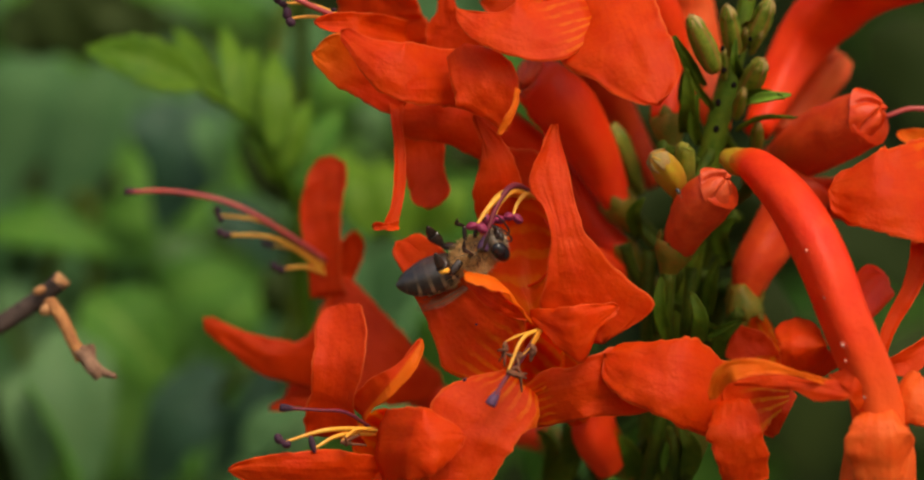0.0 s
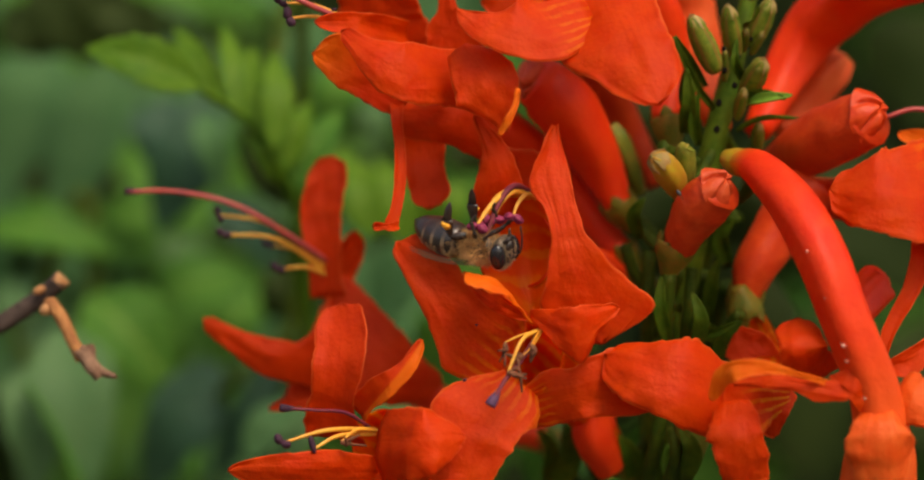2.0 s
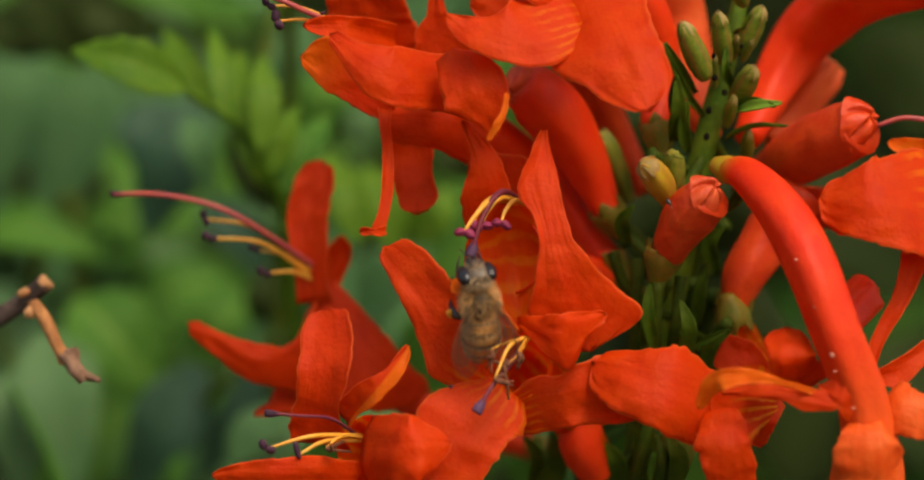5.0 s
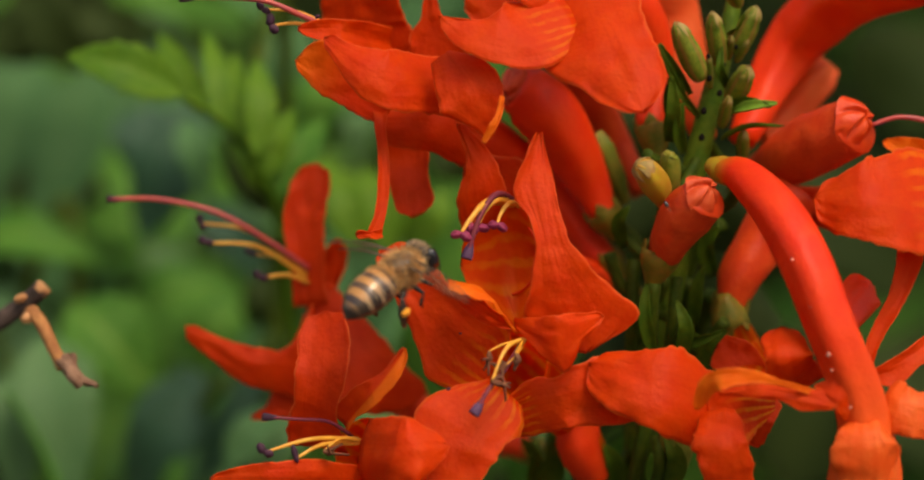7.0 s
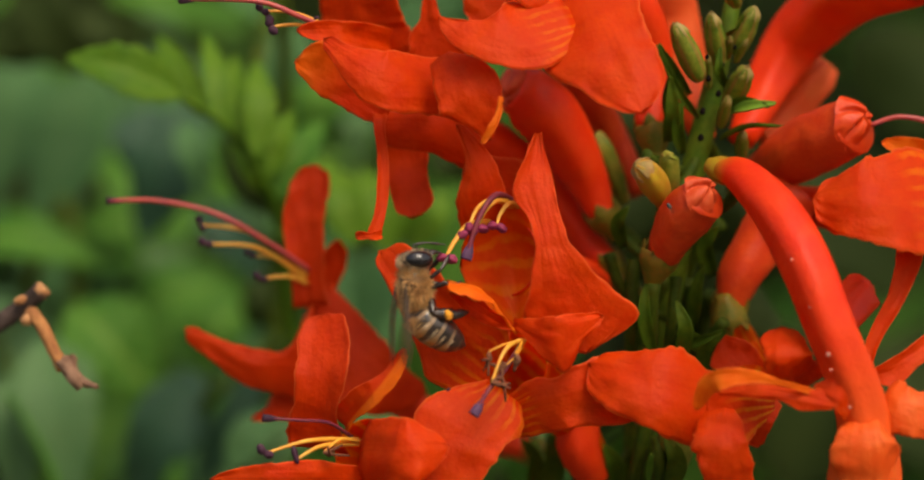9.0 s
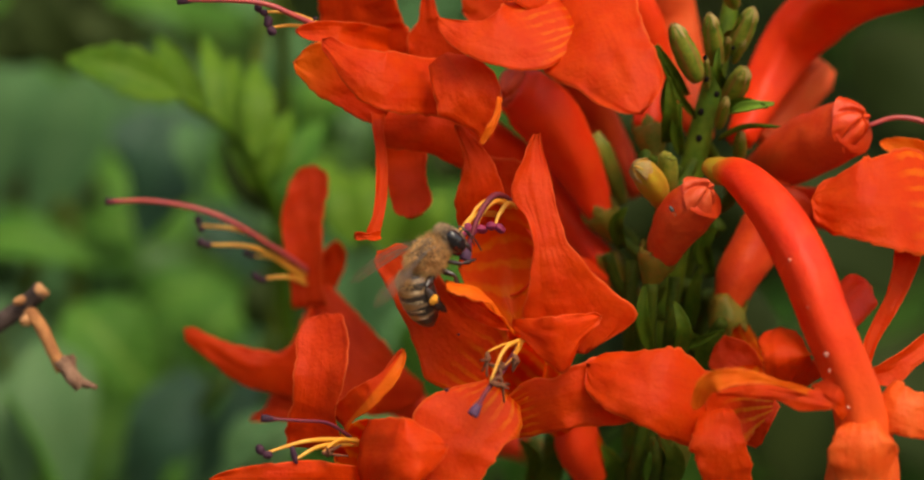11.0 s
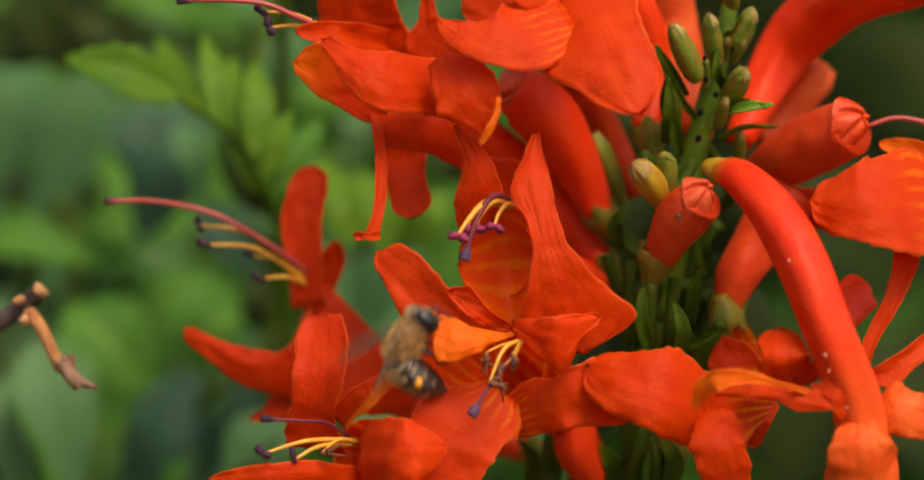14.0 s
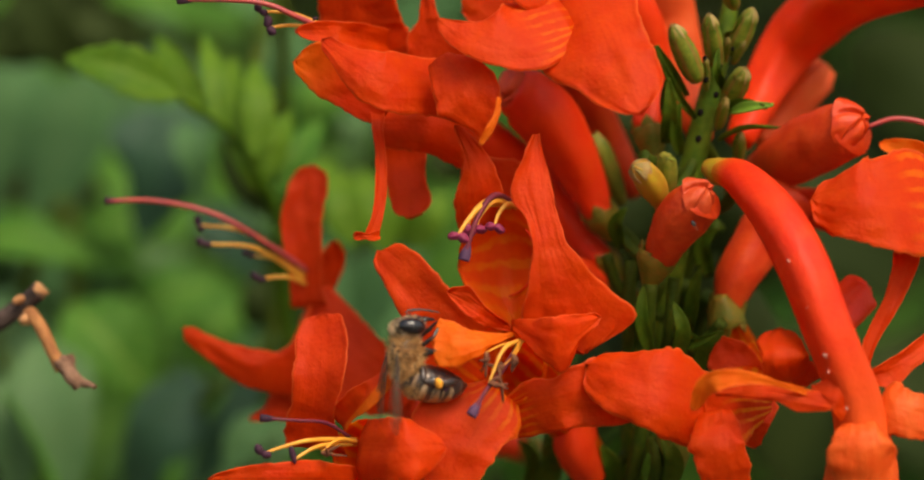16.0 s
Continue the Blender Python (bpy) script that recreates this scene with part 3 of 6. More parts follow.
bract([(24.19, 8, 1062.93), (23.28, 5, 1065.44), (23.33, 4, 1068.35)], 0.75)
bract([(30.22, 3, 1064.35), (32.1, 1, 1064.77), (34.71, 0, 1065.11)], 0.62, (0.1, -0.9, 0.4), BRACT_LIGHT, "short bright green bract")
bract([(26.28, 9, 1039.85), (26.35, 6, 1043.93), (27.25, 5, 1047.26)], 0.8)
bract([(27.95, 9, 1037.17), (25.68, 6, 1038.95), (24.27, 5, 1038.33)], 0.9)
bract([(19.22, 14, 1035.59), (19.77, 12, 1039.74), (19.17, 11, 1043.83)], 0.7)
bract([(25.19, 12, 1045.84), (23.54, 10, 1043.85), (24.27, 9, 1039.85)], 0.9)
bract([(28.91, 12, 1045.84), (27.71, 10, 1049.23), (29.29, 9, 1051.57)], 1.0)
bract([(8.08, 18, 1020.55), (8.69, 15, 1024.6), (6.96, 14, 1027.07)], 0.8)
bract([(18.2, 14, 1020.59), (17.68, 11, 1024.26), (16.28, 10, 1026.7)], 1.1)
bract([(22.33, 10, 1020.98), (21.51, 8, 1023.85), (21.58, 7, 1025.93)], 0.7, FRONT, BRACT_LIGHT, "short bright green bract")
for scar_at, scar_size in (((27.49, 2, 1067.9), 0.3), ((27.36, 2, 1070.32), 0.25), ((29.06, 2, 1069.41), 0.25), ((28.61, 2, 1066.26), 0.3), ((26.84, 2, 1064.3), 0.35), ((30.44, 2, 1071.37), 0.22), ((26.73, 3, 1061.39), 0.35)):
    part("bud_scar", ball(scar_at, (scar_size * 1.3, scar_size, scar_size), (0.3, 0, 1), 8, 6, 0.4), SCAR, branch, "small dark scar on the stalk", scar_at)

# ---- flower in the middle, on which the bee works ----
fa = flower_thing((17.56, 16, 1045.68), "open orange-red trumpet flower with two-lipped mouth")
part("corolla_tube", tube([(18.99, 17, 1044.98), (14.77, 15, 1046.03), (10.83, 10, 1047.11), (7.34, 5, 1047.82), (5.1, 2, 1048.04)], [1.4, 1.7, 2.2, 3.2, 4.4], 26, 32, inner=0.8), TUBE, fa)
petal(fa, [(3.06, 0, 1051.63), (1.94, -2, 1057.11), (-0.32, -3, 1062.61)], (3.03, 3.15, 3.09, 2.41, 1.24, 0.58, 0.36, 0.21), (1.07, 2.5, 2.63, 2.33, 2.21, 1.77, 1.11, 0.5), mat=PETAL, cup=-0.6, ruffle=0.5, lean=(-0.1, -0.2))
petal(fa, [(8.47, -4, 1061.63), (8.5, -7, 1054.98), (10.1, -8.5, 1047.07), (13.65, -5.5, 1037.92)], (0.39, 0.67, 1.05, 1.46, 1.63, 1.73, 1.85, 2.01, 2.13, 2.94, 3.66, 4.45, 5.65, 6.66, 7.06), (0.34, 1.08, 1.57, 2.22, 2.8, 2.59, 1.68, 1.37, 1.61, 2.25, 3.12, 4.55, 4.47, 3.2, 2.52), mat=PETAL, label="two joined lobes of the upper lip", cup=-0.8, ruffle=0.42, rows=56, cols=27, blunt=0.06)
petal(fa, [(9.0, 0.5, 1048.06), (4.9, 2, 1047.87), (0.1, -1.5, 1047.1)], (3.4, 6.7, 8.3, 8.6, 8.0, 7.2, 5.9, 4.3), (3.9, 5.6, 6.6, 7.2, 6.8, 5.9, 4.5, 2.8), mat=THROAT_WALL, label="orange throat with yellow streaks", cup=2.6, ruffle=0.3)
petal(fa, [(0.27, 4, 1055.5), (4.77, 5, 1055.52), (9.99, 3, 1054.17)], (2.54, 3.85, 3.93, 3.78, 3.77, 3.55, 2.69, 1.68), (1.64, 1.64, 1.42, 1.52, 1.48, 1.87, 3.03, 4.07), mat=PETAL_DEEP, label="back wall of the hooded mouth", cup=0.6, ruffle=0.3)
petal(fa, [(5.71, -7, 1041.03), (10.01, -11, 1039.78), (15.17, -8, 1041.82)], (0.47, 1.16, 1.91, 2.2, 2.2, 1.88, 1.17, 0.54), (0.67, 1.01, 1.61, 3.06, 4.07, 2.28, 1.18, 0.5), mat=PETAL, cup=-0.6, ruffle=0.4, lean=(-0.3, -0.2))
LIP = ([(6.1, -7, 1039.99), (1.38, -11, 1039.19), (-2.68, -11, 1039.38)], (0.13, 0.45, 0.82, 1.48, 2.2, 2.63, 2.64, 1.96), (0.1, 0.39, 0.9, 1.32, 1.71, 2.06, 2.34, 2.47))
lip = petal(fa, *LIP, mat=PETAL_ORANGE, label="curled orange lower lip", cup=-0.8, ruffle=0.4, lean=(-0.3, -0.3))
petal(fa, [(5.76, -5, 1040.43), (2.35, -7, 1042.84), (-1.14, -6, 1044.47)], (0.1, 0.9, 1.34, 1.56, 1.56, 1.22, 0.74, 0.31), (0.13, 0.34, 0.28, 0.35, 0.81, 1.55, 1.11, 0.5), mat=PETAL, cup=0.5, ruffle=0.5, lean=(0.3, 0.2))
pistil(fa, [(6.28, 2, 1054.06), (3.92, -3, 1054.95), (1.98, -5, 1052.36), (0.64, -6, 1048.15)], STYLE, STIGMA, 0.32, 0.6)
pulled = stamen(fa, [(5.28, 1, 1054.04), (2.69, -4, 1053.91), (1.02, -6, 1052.23), (-0.06, -7, 1050.57)], 0.3, ANTHER, (1, 0, -0.3), 0.9)
stamen(fa, [(5.61, 1, 1053.72), (3.92, -3, 1054.31), (2.44, -4, 1052.88), (1.79, -5, 1051.21)], 0.28, ANTHER, (0.9, 0.2, 0.2), 0.9)
stamen(fa, [(6.59, 1, 1053.59), (5.4, -3, 1054.05), (4.36, -4, 1052.88), (3.9, -5, 1051.6)], 0.25, ANTHER, (1, 0, -0.35), 0.85)
stamen(fa, [(5.94, 1, 1053.59), (4.26, -2, 1054.65), (1.99, -4, 1053.65), (0.7, -6, 1050.95)], 0.26, ANTHER, (-0.6, 0, -0.6), 0.85)
calyx(fa, (20.78, 18, 1043.58), (17.56, 16, 1045.68), 1.0, 1.8)

# ---- flower above and beyond, with hanging lobes ----
fb = flower_thing((16.87, 16, 1047.74), "orange-red trumpet flower with drooping ruffled lobes")
part("corolla_tube", tube([(17.22, 16, 1047.39), (14.22, 18, 1050.48), (10.08, 18, 1056.01), (5.2, 15, 1059.91), (0.41, 12, 1062.52), (-3.3, 10, 1064.19), (-6.28, 8, 1065.3)], [1.6, 1.9, 2.4, 2.8, 3.3, 3.5, 3.0], 30, 20, inner=0.2), TUBE, fb)
petal(fb, [(-1.81, -1, 1067.72), (-8.46, -6, 1067.85), (-14.92, -3, 1071.9)], (4.15, 3.99, 3.72, 3.7, 3.28, 2.43, 1.48, 0.66), (2.31, 2.69, 3.05, 3.05, 2.75, 2.0, 1.02, 0.85), mat=PETAL, cup=-0.9, ruffle=0.4, lean=(-0.25, -0.2), blunt=0.03)
petal(fb, [(-8.04, 2, 1063.97), (-12.58, 1, 1067.19), (-18.07, -1, 1069.72)], (1.39, 2.07, 2.27, 2.38, 2.4, 2.38, 1.55, 0.77), (1.72, 1.65, 1.54, 1.75, 2.44, 3.49, 3.32, 1.68), mat=PETAL_TIPPED, cup=0.3, ruffle=0.4, lean=(0.0, 0.1))
petal(fb, [(-5.91, 10, 1071.75), (-11.64, 2, 1072.68), (-14.16, 0, 1073.04), (-17.81, -2, 1072.95)], (1.14, 1.15, 1.22, 1.26, 1.32, 1.27, 1.09, 0.48), (1.79, 1.75, 1.67, 1.41, 1.26, 1.17, 0.98, 0.57), label="small side lobe of the upper lip", cup=0.4, ruffle=0.3)
petal(fb, [(-9.56, 2, 1064.2), (-8.61, -1, 1058.87), (-8.52, -2, 1054.32), (-9.78, -3, 1050.32)], (1.41, 0.8, 0.7, 0.62, 0.6, 0.6, 0.8, 0.91), (0.13, 0.4, 0.44, 0.58, 0.69, 0.64, 0.46, 0.61), mat=PETAL, cup=0.5, ruffle=0.3, lean=(0.3, 0.3))
petal(fb, [(-5.92, 7, 1065.11), (-5.94, 8, 1058.48), (-5.44, 6, 1052.59)], (0.13, 2.9, 2.44, 2.33, 2.14, 2.28, 2.59, 1.52), (1.5, 3.27, 2.96, 2.75, 2.51, 2.29, 1.97, 1.48), mat=PETAL_DEEP, cup=0.9, ruffle=0.6, lean=(0.2, 0.0))
petal(fb, [(-1.65, -5, 1070.22), (1.27, -7.5, 1065.73), (3.25, -6, 1060.85)], (0.53, 1.97, 2.95, 3.35, 3.16, 2.34, 1.29, 0.53), (2.11, 2.86, 3.55, 3.89, 4.11, 2.91, 1.38, 0.53), mat=PETAL, cup=-0.4, ruffle=0.35, lean=(0.0, -0.1))
petal(fb, [(-8.76, 4, 1062.95), (-3.79, 2, 1062.21), (1.79, 5, 1058.83)], (1.52, 1.62, 1.74, 1.92, 2.52, 3.46, 3.26, 2.99), (2.09, 2.58, 2.62, 2.55, 2.35, 1.94, 1.68, 1.47), mat=PETAL, label="lower wall of the flaring tube", cup=-1.2, ruffle=0.3)
petal(fb, [(4.41, -9, 1065.33), (3.78, -9.5, 1062.79), (2.4, -9, 1060.36)], (0.15, 0.25, 0.38, 0.33, 0.36, 0.36, 0.27, 0.2), (0.24, 0.23, 0.23, 0.27, 0.44, 0.49, 0.38, 0.3), mat=PETAL_ORANGE, label="turned orange edge of a lobe", cup=0.2, ruffle=0.2)
petal(fb, [(-9.21, 8, 1069.6), (-10.85, 7, 1073.87), (-11.9, 5, 1078.47)], (0.96, 3.59, 4.9, 4.74, 4.63, 4.45, 4.31, 4.22), (6.35, 5.65, 4.89, 4.73, 4.61, 4.47, 4.25, 2.05), mat=PETAL_DEEP, cup=0.5, ruffle=0.4, lean=(0.2, 0.3), blunt=0.02)
petal(fb, [(-2.65, 6, 1069.27), (-3.3, 5, 1074.04), (-3.68, 4, 1078.37)], (1.2, 3.0, 2.73, 2.51, 1.24, 0.92, 0.63, 0.56), (3.84, 3.74, 2.87, 2.11, 1.36, 0.94, 0.86, 0.91), mat=PETAL_DEEP, cup=0.5, ruffle=0.4, blunt=0.02)
petal(fb, [(-8.62, -3, 1050.58), (-9.87, -4, 1050.45), (-11.28, -4, 1050.45)], (0.31, 0.4, 0.49, 0.38, 0.28, 0.28, 0.34, 0.37), (0.52, 0.57, 0.48, 0.37, 0.37, 0.46, 0.5, 0.44), mat=PETAL, label="curled tip of the hanging lobe", cup=0.3, ruffle=0.25)
pistil(fb, [(-13.35, 2, 1072.71), (-17.75, -1, 1074.61), (-22.2, -2, 1076.14), (-30.6, -2, 1076.4)], STYLE_PINK, ANTHER_DARK, 0.3, 0.5)
stamen(fb, [(-14.01, 2, 1072.71), (-17.81, 0, 1073.72), (-20.86, -1, 1073.45)], 0.22, ANTHER_DARK, (-0.3, 0, 1), 0.9)
stamen(fb, [(-14.01, 2, 1073.36), (-18.13, 0, 1075.02), (-21.76, -1, 1075.2)], 0.2, ANTHER_DARK, (-0.6, 0, 0.6), 0.7)
calyx(fb, (19.76, 16, 1044.99), (16.87, 16, 1047.74), 1.0, 1.8)

# ---- flower at the top ----
fd = flower_thing((21.92, 10, 1062.91), "orange-red flower turned down with two broad lobes")
part("corolla_tube", tube([(21.59, 10, 1062.24), (22.2, 12, 1068.75), (20.58, 10, 1075.35), (15.66, 6, 1078.99), (11.44, 0, 1075.8)], [1.8, 2.3, 2.6, 3.2, 3.6], 26, 22, inner=0.2), TUBE, fd)
petal(fd, [(12.59, -5, 1073.32), (4.54, -9, 1071.54), (-2.34, -7, 1074.04)], (1.89, 3.28, 3.79, 3.39, 2.7, 2.48, 1.96, 0.41), (4.26, 4.4, 4.34, 3.89, 3.26, 1.78, 0.51, 0.14), mat=PETAL_THROATED, cup=-0.7, ruffle=0.6, lean=(-0.45, -0.45))
petal(fd, [(13.06, 0, 1079.05), (15.81, -9, 1070.59), (19.12, -13, 1063.47)], (1.42, 5.2, 4.9, 4.57, 4.55, 4.57, 3.72, 1.38), (2.72, 3.85, 5.44, 7.11, 5.76, 4.3, 2.82, 1.15), mat=PETAL, cup=-1.2, ruffle=0.8, lean=(-0.1, 0.1))
petal(fd, [(10.68, -3, 1076.18), (6.77, -5, 1079.83), (3.59, -4, 1081.86)], (2.6, 3.9, 2.6, 0.39), (2.6, 3.9, 2.6, 0.39), (0, -0.8, 0.6), (0, -0.7, 0.7), PETAL, cup=-0.6)
petal(fd, [(11.96, 3, 1076.93), (5.43, 5, 1077.12), (0.47, 6, 1075.88)], (2.7, 3.35, 4.05, 3.72, 3.34, 2.79, 2.05, 1.46), (2.63, 2.59, 2.55, 2.58, 2.81, 2.97, 3.07, 1.58), mat=PETAL, cup=0.4)
calyx(fd, (22.39, 9, 1058.85), (21.79, 10, 1062.91), 1.0, 1.9)

# ---- flower at the side, soft behind ----
fe = flower_thing((-6.12, 35, 1031.56), "deep orange-red flower with long exserted stamens")
part("corolla_tube", tube([(8.56, 39, 1023.96), (-1.76, 37, 1027.05), (-8.98, 33, 1031.68), (-13.83, 28, 1036.95), (-16.82, 24, 1040.64)], [1.6, 2.0, 2.4, 2.6, 2.6], 26, 20, inner=0.1), TUBE, fe)
petal(fe, [(-18.06, 21, 1042.12), (-18.75, 21, 1051.19), (-17.07, 22, 1058.81)], (1.73, 1.59, 1.58, 2, 2.3, 2.35, 2.36, 1.42), (2.74, 2.17, 2.55, 2.73, 2.57, 2.37, 2.12, 1.52), mat=PETAL_DEEP, cup=0.8, ruffle=0.6, lean=(0.3, 0.2))
petal(fe, [(-16.33, 24, 1043.45), (-15.06, 24, 1046.62), (-14.53, 23, 1049.93)], (0.9, 1.16, 1.44, 1.65, 1.74, 1.75, 1.25, 0.52), (0.89, 1.03, 1.13, 1.17, 1.33, 1.29, 1.13, 0.31), mat=PETAL_DEEP, cup=0.4)
petal(fe, [(-16.26, 20, 1036.59), (-23.67, 17, 1035.34), (-32.11, 18, 1039.71)], (4.76, 5.44, 3.93, 2.87, 2.56, 2.02, 1.6, 1.4), (6.16, 3.01, 1.69, 2.01, 1.95, 1.35, 0.86, 0.63), mat=PETAL_DEEP, cup=-1.2, ruffle=0.5, lean=(0.3, 0.1))
petal(fe, [(-17.91, 22, 1043.5), (-11.36, 19, 1035.94), (-4.18, 21, 1031.8)], (2.56, 2.94, 3.3, 3.46, 3.16, 2.48, 1.51, 0.88), (0.71, 2.18, 3.33, 4.58, 5.55, 5.04, 3.6, 2.39), mat=PETAL_DEEP, cup=-1.1, ruffle=0.5, lean=(0.2, 0.3))
petal(fe, [(-17.07, 22, 1031.6), (-21.2, 21, 1030.27), (-24.68, 21, 1028.87)], (1.26, 2.34, 2.39, 1.94, 1.26, 0.85, 0.68, 0.18), (1.26, 2.18, 2.39, 2.49, 1.71, 0.62, 0.41, 0.27), mat=PETAL_DEEP, cup=-0.4)
pistil(fe, [(-17.71, 21, 1046.3), (-22.37, 18, 1049.65), (-28.4, 16, 1053.09), (-35.26, 16, 1054.6), (-40.88, 16, 1054.6)], STYLE_PINK, ANTHER_DARK, 0.32, 0.4)
stamen(fe, [(-18.06, 21, 1045.96), (-24.44, 18, 1050.83), (-30.42, 17, 1051.86)], 0.26, ANTHER_DARK, (-0.3, 0, 0.9), 0.75)
stamen(fe, [(-18.41, 21, 1045.61), (-23.75, 18, 1049.1), (-29.73, 17, 1049.59)], 0.26, ANTHER_DARK, (-0.6, 0, 0.3), 0.75)
stamen(fe, [(-18.06, 21, 1044.91), (-20.37, 19, 1045.77), (-23.41, 18, 1045.51)], 0.24, ANTHER_DARK, (-0.7, 0, 0.4), 0.75)
stamen(fe, [(-18.06, 21, 1045.61), (-21.13, 20, 1047.71), (-24.74, 20, 1048.26)], 0.2, ANTHER_DARK, (-0.7, 0, 0.4), 0.6)
calyx(fe, (12.94, 38, 1022.57), (8.56, 39, 1023.96), 1.0, 1.8)

# ---- flower low at the side ----
ff = flower_thing((1.09, 14, 1016.4), "orange-red flower with yellow stamens held out")
part("corolla_tube", tube([(15.71, 20, 1013.65), (5.18, 14, 1016.4), (-4.25, 6, 1021.93), (-8.74, 1, 1025.67), (-10.72, -2, 1027.09)], [1.6, 2.2, 2.8, 3.2, 3.6], 24, 22, inner=0.5), THROAT, ff)
petal(ff, [(-15.53, 0, 1027.06), (-15.05, -3, 1035.01), (-14.82, 0, 1042.07)], (3.59, 3.66, 3.08, 2.98, 2.9, 2.88, 2.77, 1.78), (3.29, 2.45, 1.73, 2.33, 2.75, 2.85, 2.5, 2), mat=PETAL_DEEP, cup=0.9, ruffle=0.5, lean=(0.2, 0.4))
petal(ff, [(-12.74, -3, 1029.74), (-9.77, -7, 1033.76), (-6.05, -6, 1038.23)], (1.21, 1.92, 1.75, 1.49, 0.77, 0.24, 0.13, 0.3), (0.81, 0.57, 0.86, 1.27, 1.55, 1.66, 1.23, 0.49), mat=PETAL_EDGED, cup=0.8, ruffle=0.4, lean=(0.5, 0.4))
petal(ff, [(-10.94, -6, 1027.12), (-6.08, -13, 1027.68), (-1.31, -11, 1028.21)], (3.3, 3.5, 3.58, 3.59, 3.49, 3.34, 1.99, 0.7), (4.26, 4.21, 4.15, 4.13, 3.88, 3.13, 2.09, 0.82), mat=PETAL, cup=-1.0, ruffle=0.5, lean=(0.2, 0.2))
petal(ff, [(-10.51, -4, 1023.53), (-19.14, -9, 1024.12), (-26.73, -8, 1024.28)], (3.22, 3.33, 3.45, 3.53, 2.88, 2.3, 1.55, 0.48), (1.95, 2.23, 2.54, 2.38, 2.16, 1.72, 1.2, 0.51), mat=PETAL, cup=-0.7, ruffle=0.5, lean=(0.3, 0.3))
petal(ff, [(-10.51, -4, 1024.17), (-9.17, -6, 1020.53), (-9.23, -4, 1016.48)], (3.25, 3.9, 3.25, 0.65), (3.25, 3.9, 3.25, 0.65), FRONT, FRONT, PETAL, cup=-0.5)
pistil(ff, [(-11.84, -3, 1028.58), (-14.26, -6, 1030.33), (-17.32, -8, 1030.72), (-20.91, -9, 1031.04)], STYLE, ANTHER_DARK, 0.18, 0.4)
stamen(ff, [(-11.19, -3, 1028.26), (-16.05, -8, 1028.58), (-20.83, -10, 1027.35)], 0.24, ANTHER_DARK, (-0.6, 0, 0.5), 0.8)
stamen(ff, [(-11.19, -3, 1027.81), (-14.84, -7, 1027.93), (-17.51, -9, 1026.64)], 0.24, ANTHER_DARK, (-0.3, 0, 1), 0.9, lobes=1)
stamen(ff, [(-10.87, -3, 1028.07), (-12.98, -6, 1028.49), (-14.6, -8, 1027.37)], 0.2, ANTHER_DRY, (0.9, 0, -0.3), 0.9)
calyx(ff, (19.18, 20, 1012.96), (15.71, 20, 1013.65), 1.0, 1.8)

# ---- flower below the middle, with withered anthers ----
fg = flower_thing((14.72, 14, 1023.9), "broad orange-red flower with withered brown anthers")
part("corolla_tube", tube([(16.08, 14, 1023.9), (12.89, 11, 1028.88), (8.96, 4, 1033.66), (5.66, -3, 1036.17)], [1.7, 2.4, 3.4, 4.2], 22, 28, inner=0.75), THROAT, fg, "striped red throat")
petal(fg, [(3.47, -3, 1035.01), (-2.83, -3, 1041.44), (-8.84, 0, 1048.9)], (2.5, 4.52, 5.03, 3.84, 2.75, 2.15, 1.61, 1.25), (2.05, 5.13, 4.32, 3.81, 3.73, 3.57, 3.15, 1.91), mat=PETAL_GUIDE, cup=0.6, ruffle=0.5, lean=(0.3, 0.2))
petal(fg, [(4.25, -5, 1034.02), (0.38, -8.2, 1028.92), (-2.02, -8.4, 1021.47)], (3.09, 4.9, 4.5, 4.29, 4.13, 3.61, 2.92, 2.47), (1.63, 2.96, 4.42, 5.7, 5.66, 5, 4.66, 4.46), mat=PETAL_GUIDE, cup=-0.3, ruffle=0.6, lean=(0.0, 0.1))
petal(fg, [(5.02, -3, 1030.83), (11.82, -6.5, 1032.53), (19.74, -4, 1031.86)], (1.69, 2.66, 3.26, 2.92, 4.43, 4.91, 3.93, 2.5), (2.88, 2.92, 2.99, 2.94, 2.69, 2.44, 2.1, 1.28), mat=PETAL_GUIDE, cup=-0.4, ruffle=0.6, lean=(-0.2, 0.0))
pistil(fg, [(6.75, -6, 1039.12), (4.77, -10, 1036.32), (2.99, -12, 1034.24), (1.49, -13, 1031.81)], STYLE, STIGMA, 0.26, 0.55)
stamen(fg, [(7.38, -6, 1039.5), (4.89, -10, 1038.52), (3.24, -12, 1034.99)], 0.22, ANTHER_DRY, (1, 0, -0.1), 0.9)
stamen(fg, [(6.75, -6, 1039.31), (4.47, -9, 1038.79), (3, -11, 1038.18)], 0.13, ANTHER_DRY, (0, 0, -1), 1.0)
stamen(fg, [(7.06, -6, 1039.5), (6.36, -9, 1038.79), (5.75, -11, 1037.93)], 0.13, ANTHER_DRY, (0.2, 0, -1), 1.0)
stamen(fg, [(7.06, -6, 1039.31), (6.05, -9, 1037.85), (4.88, -11, 1036.81)], 0.12, ANTHER_DRY, (-1, 0, -0.5), 0.8)
calyx(fg, (18.13, 14, 1021.17), (15.81, 14, 1024.17), 1.0, 1.9)

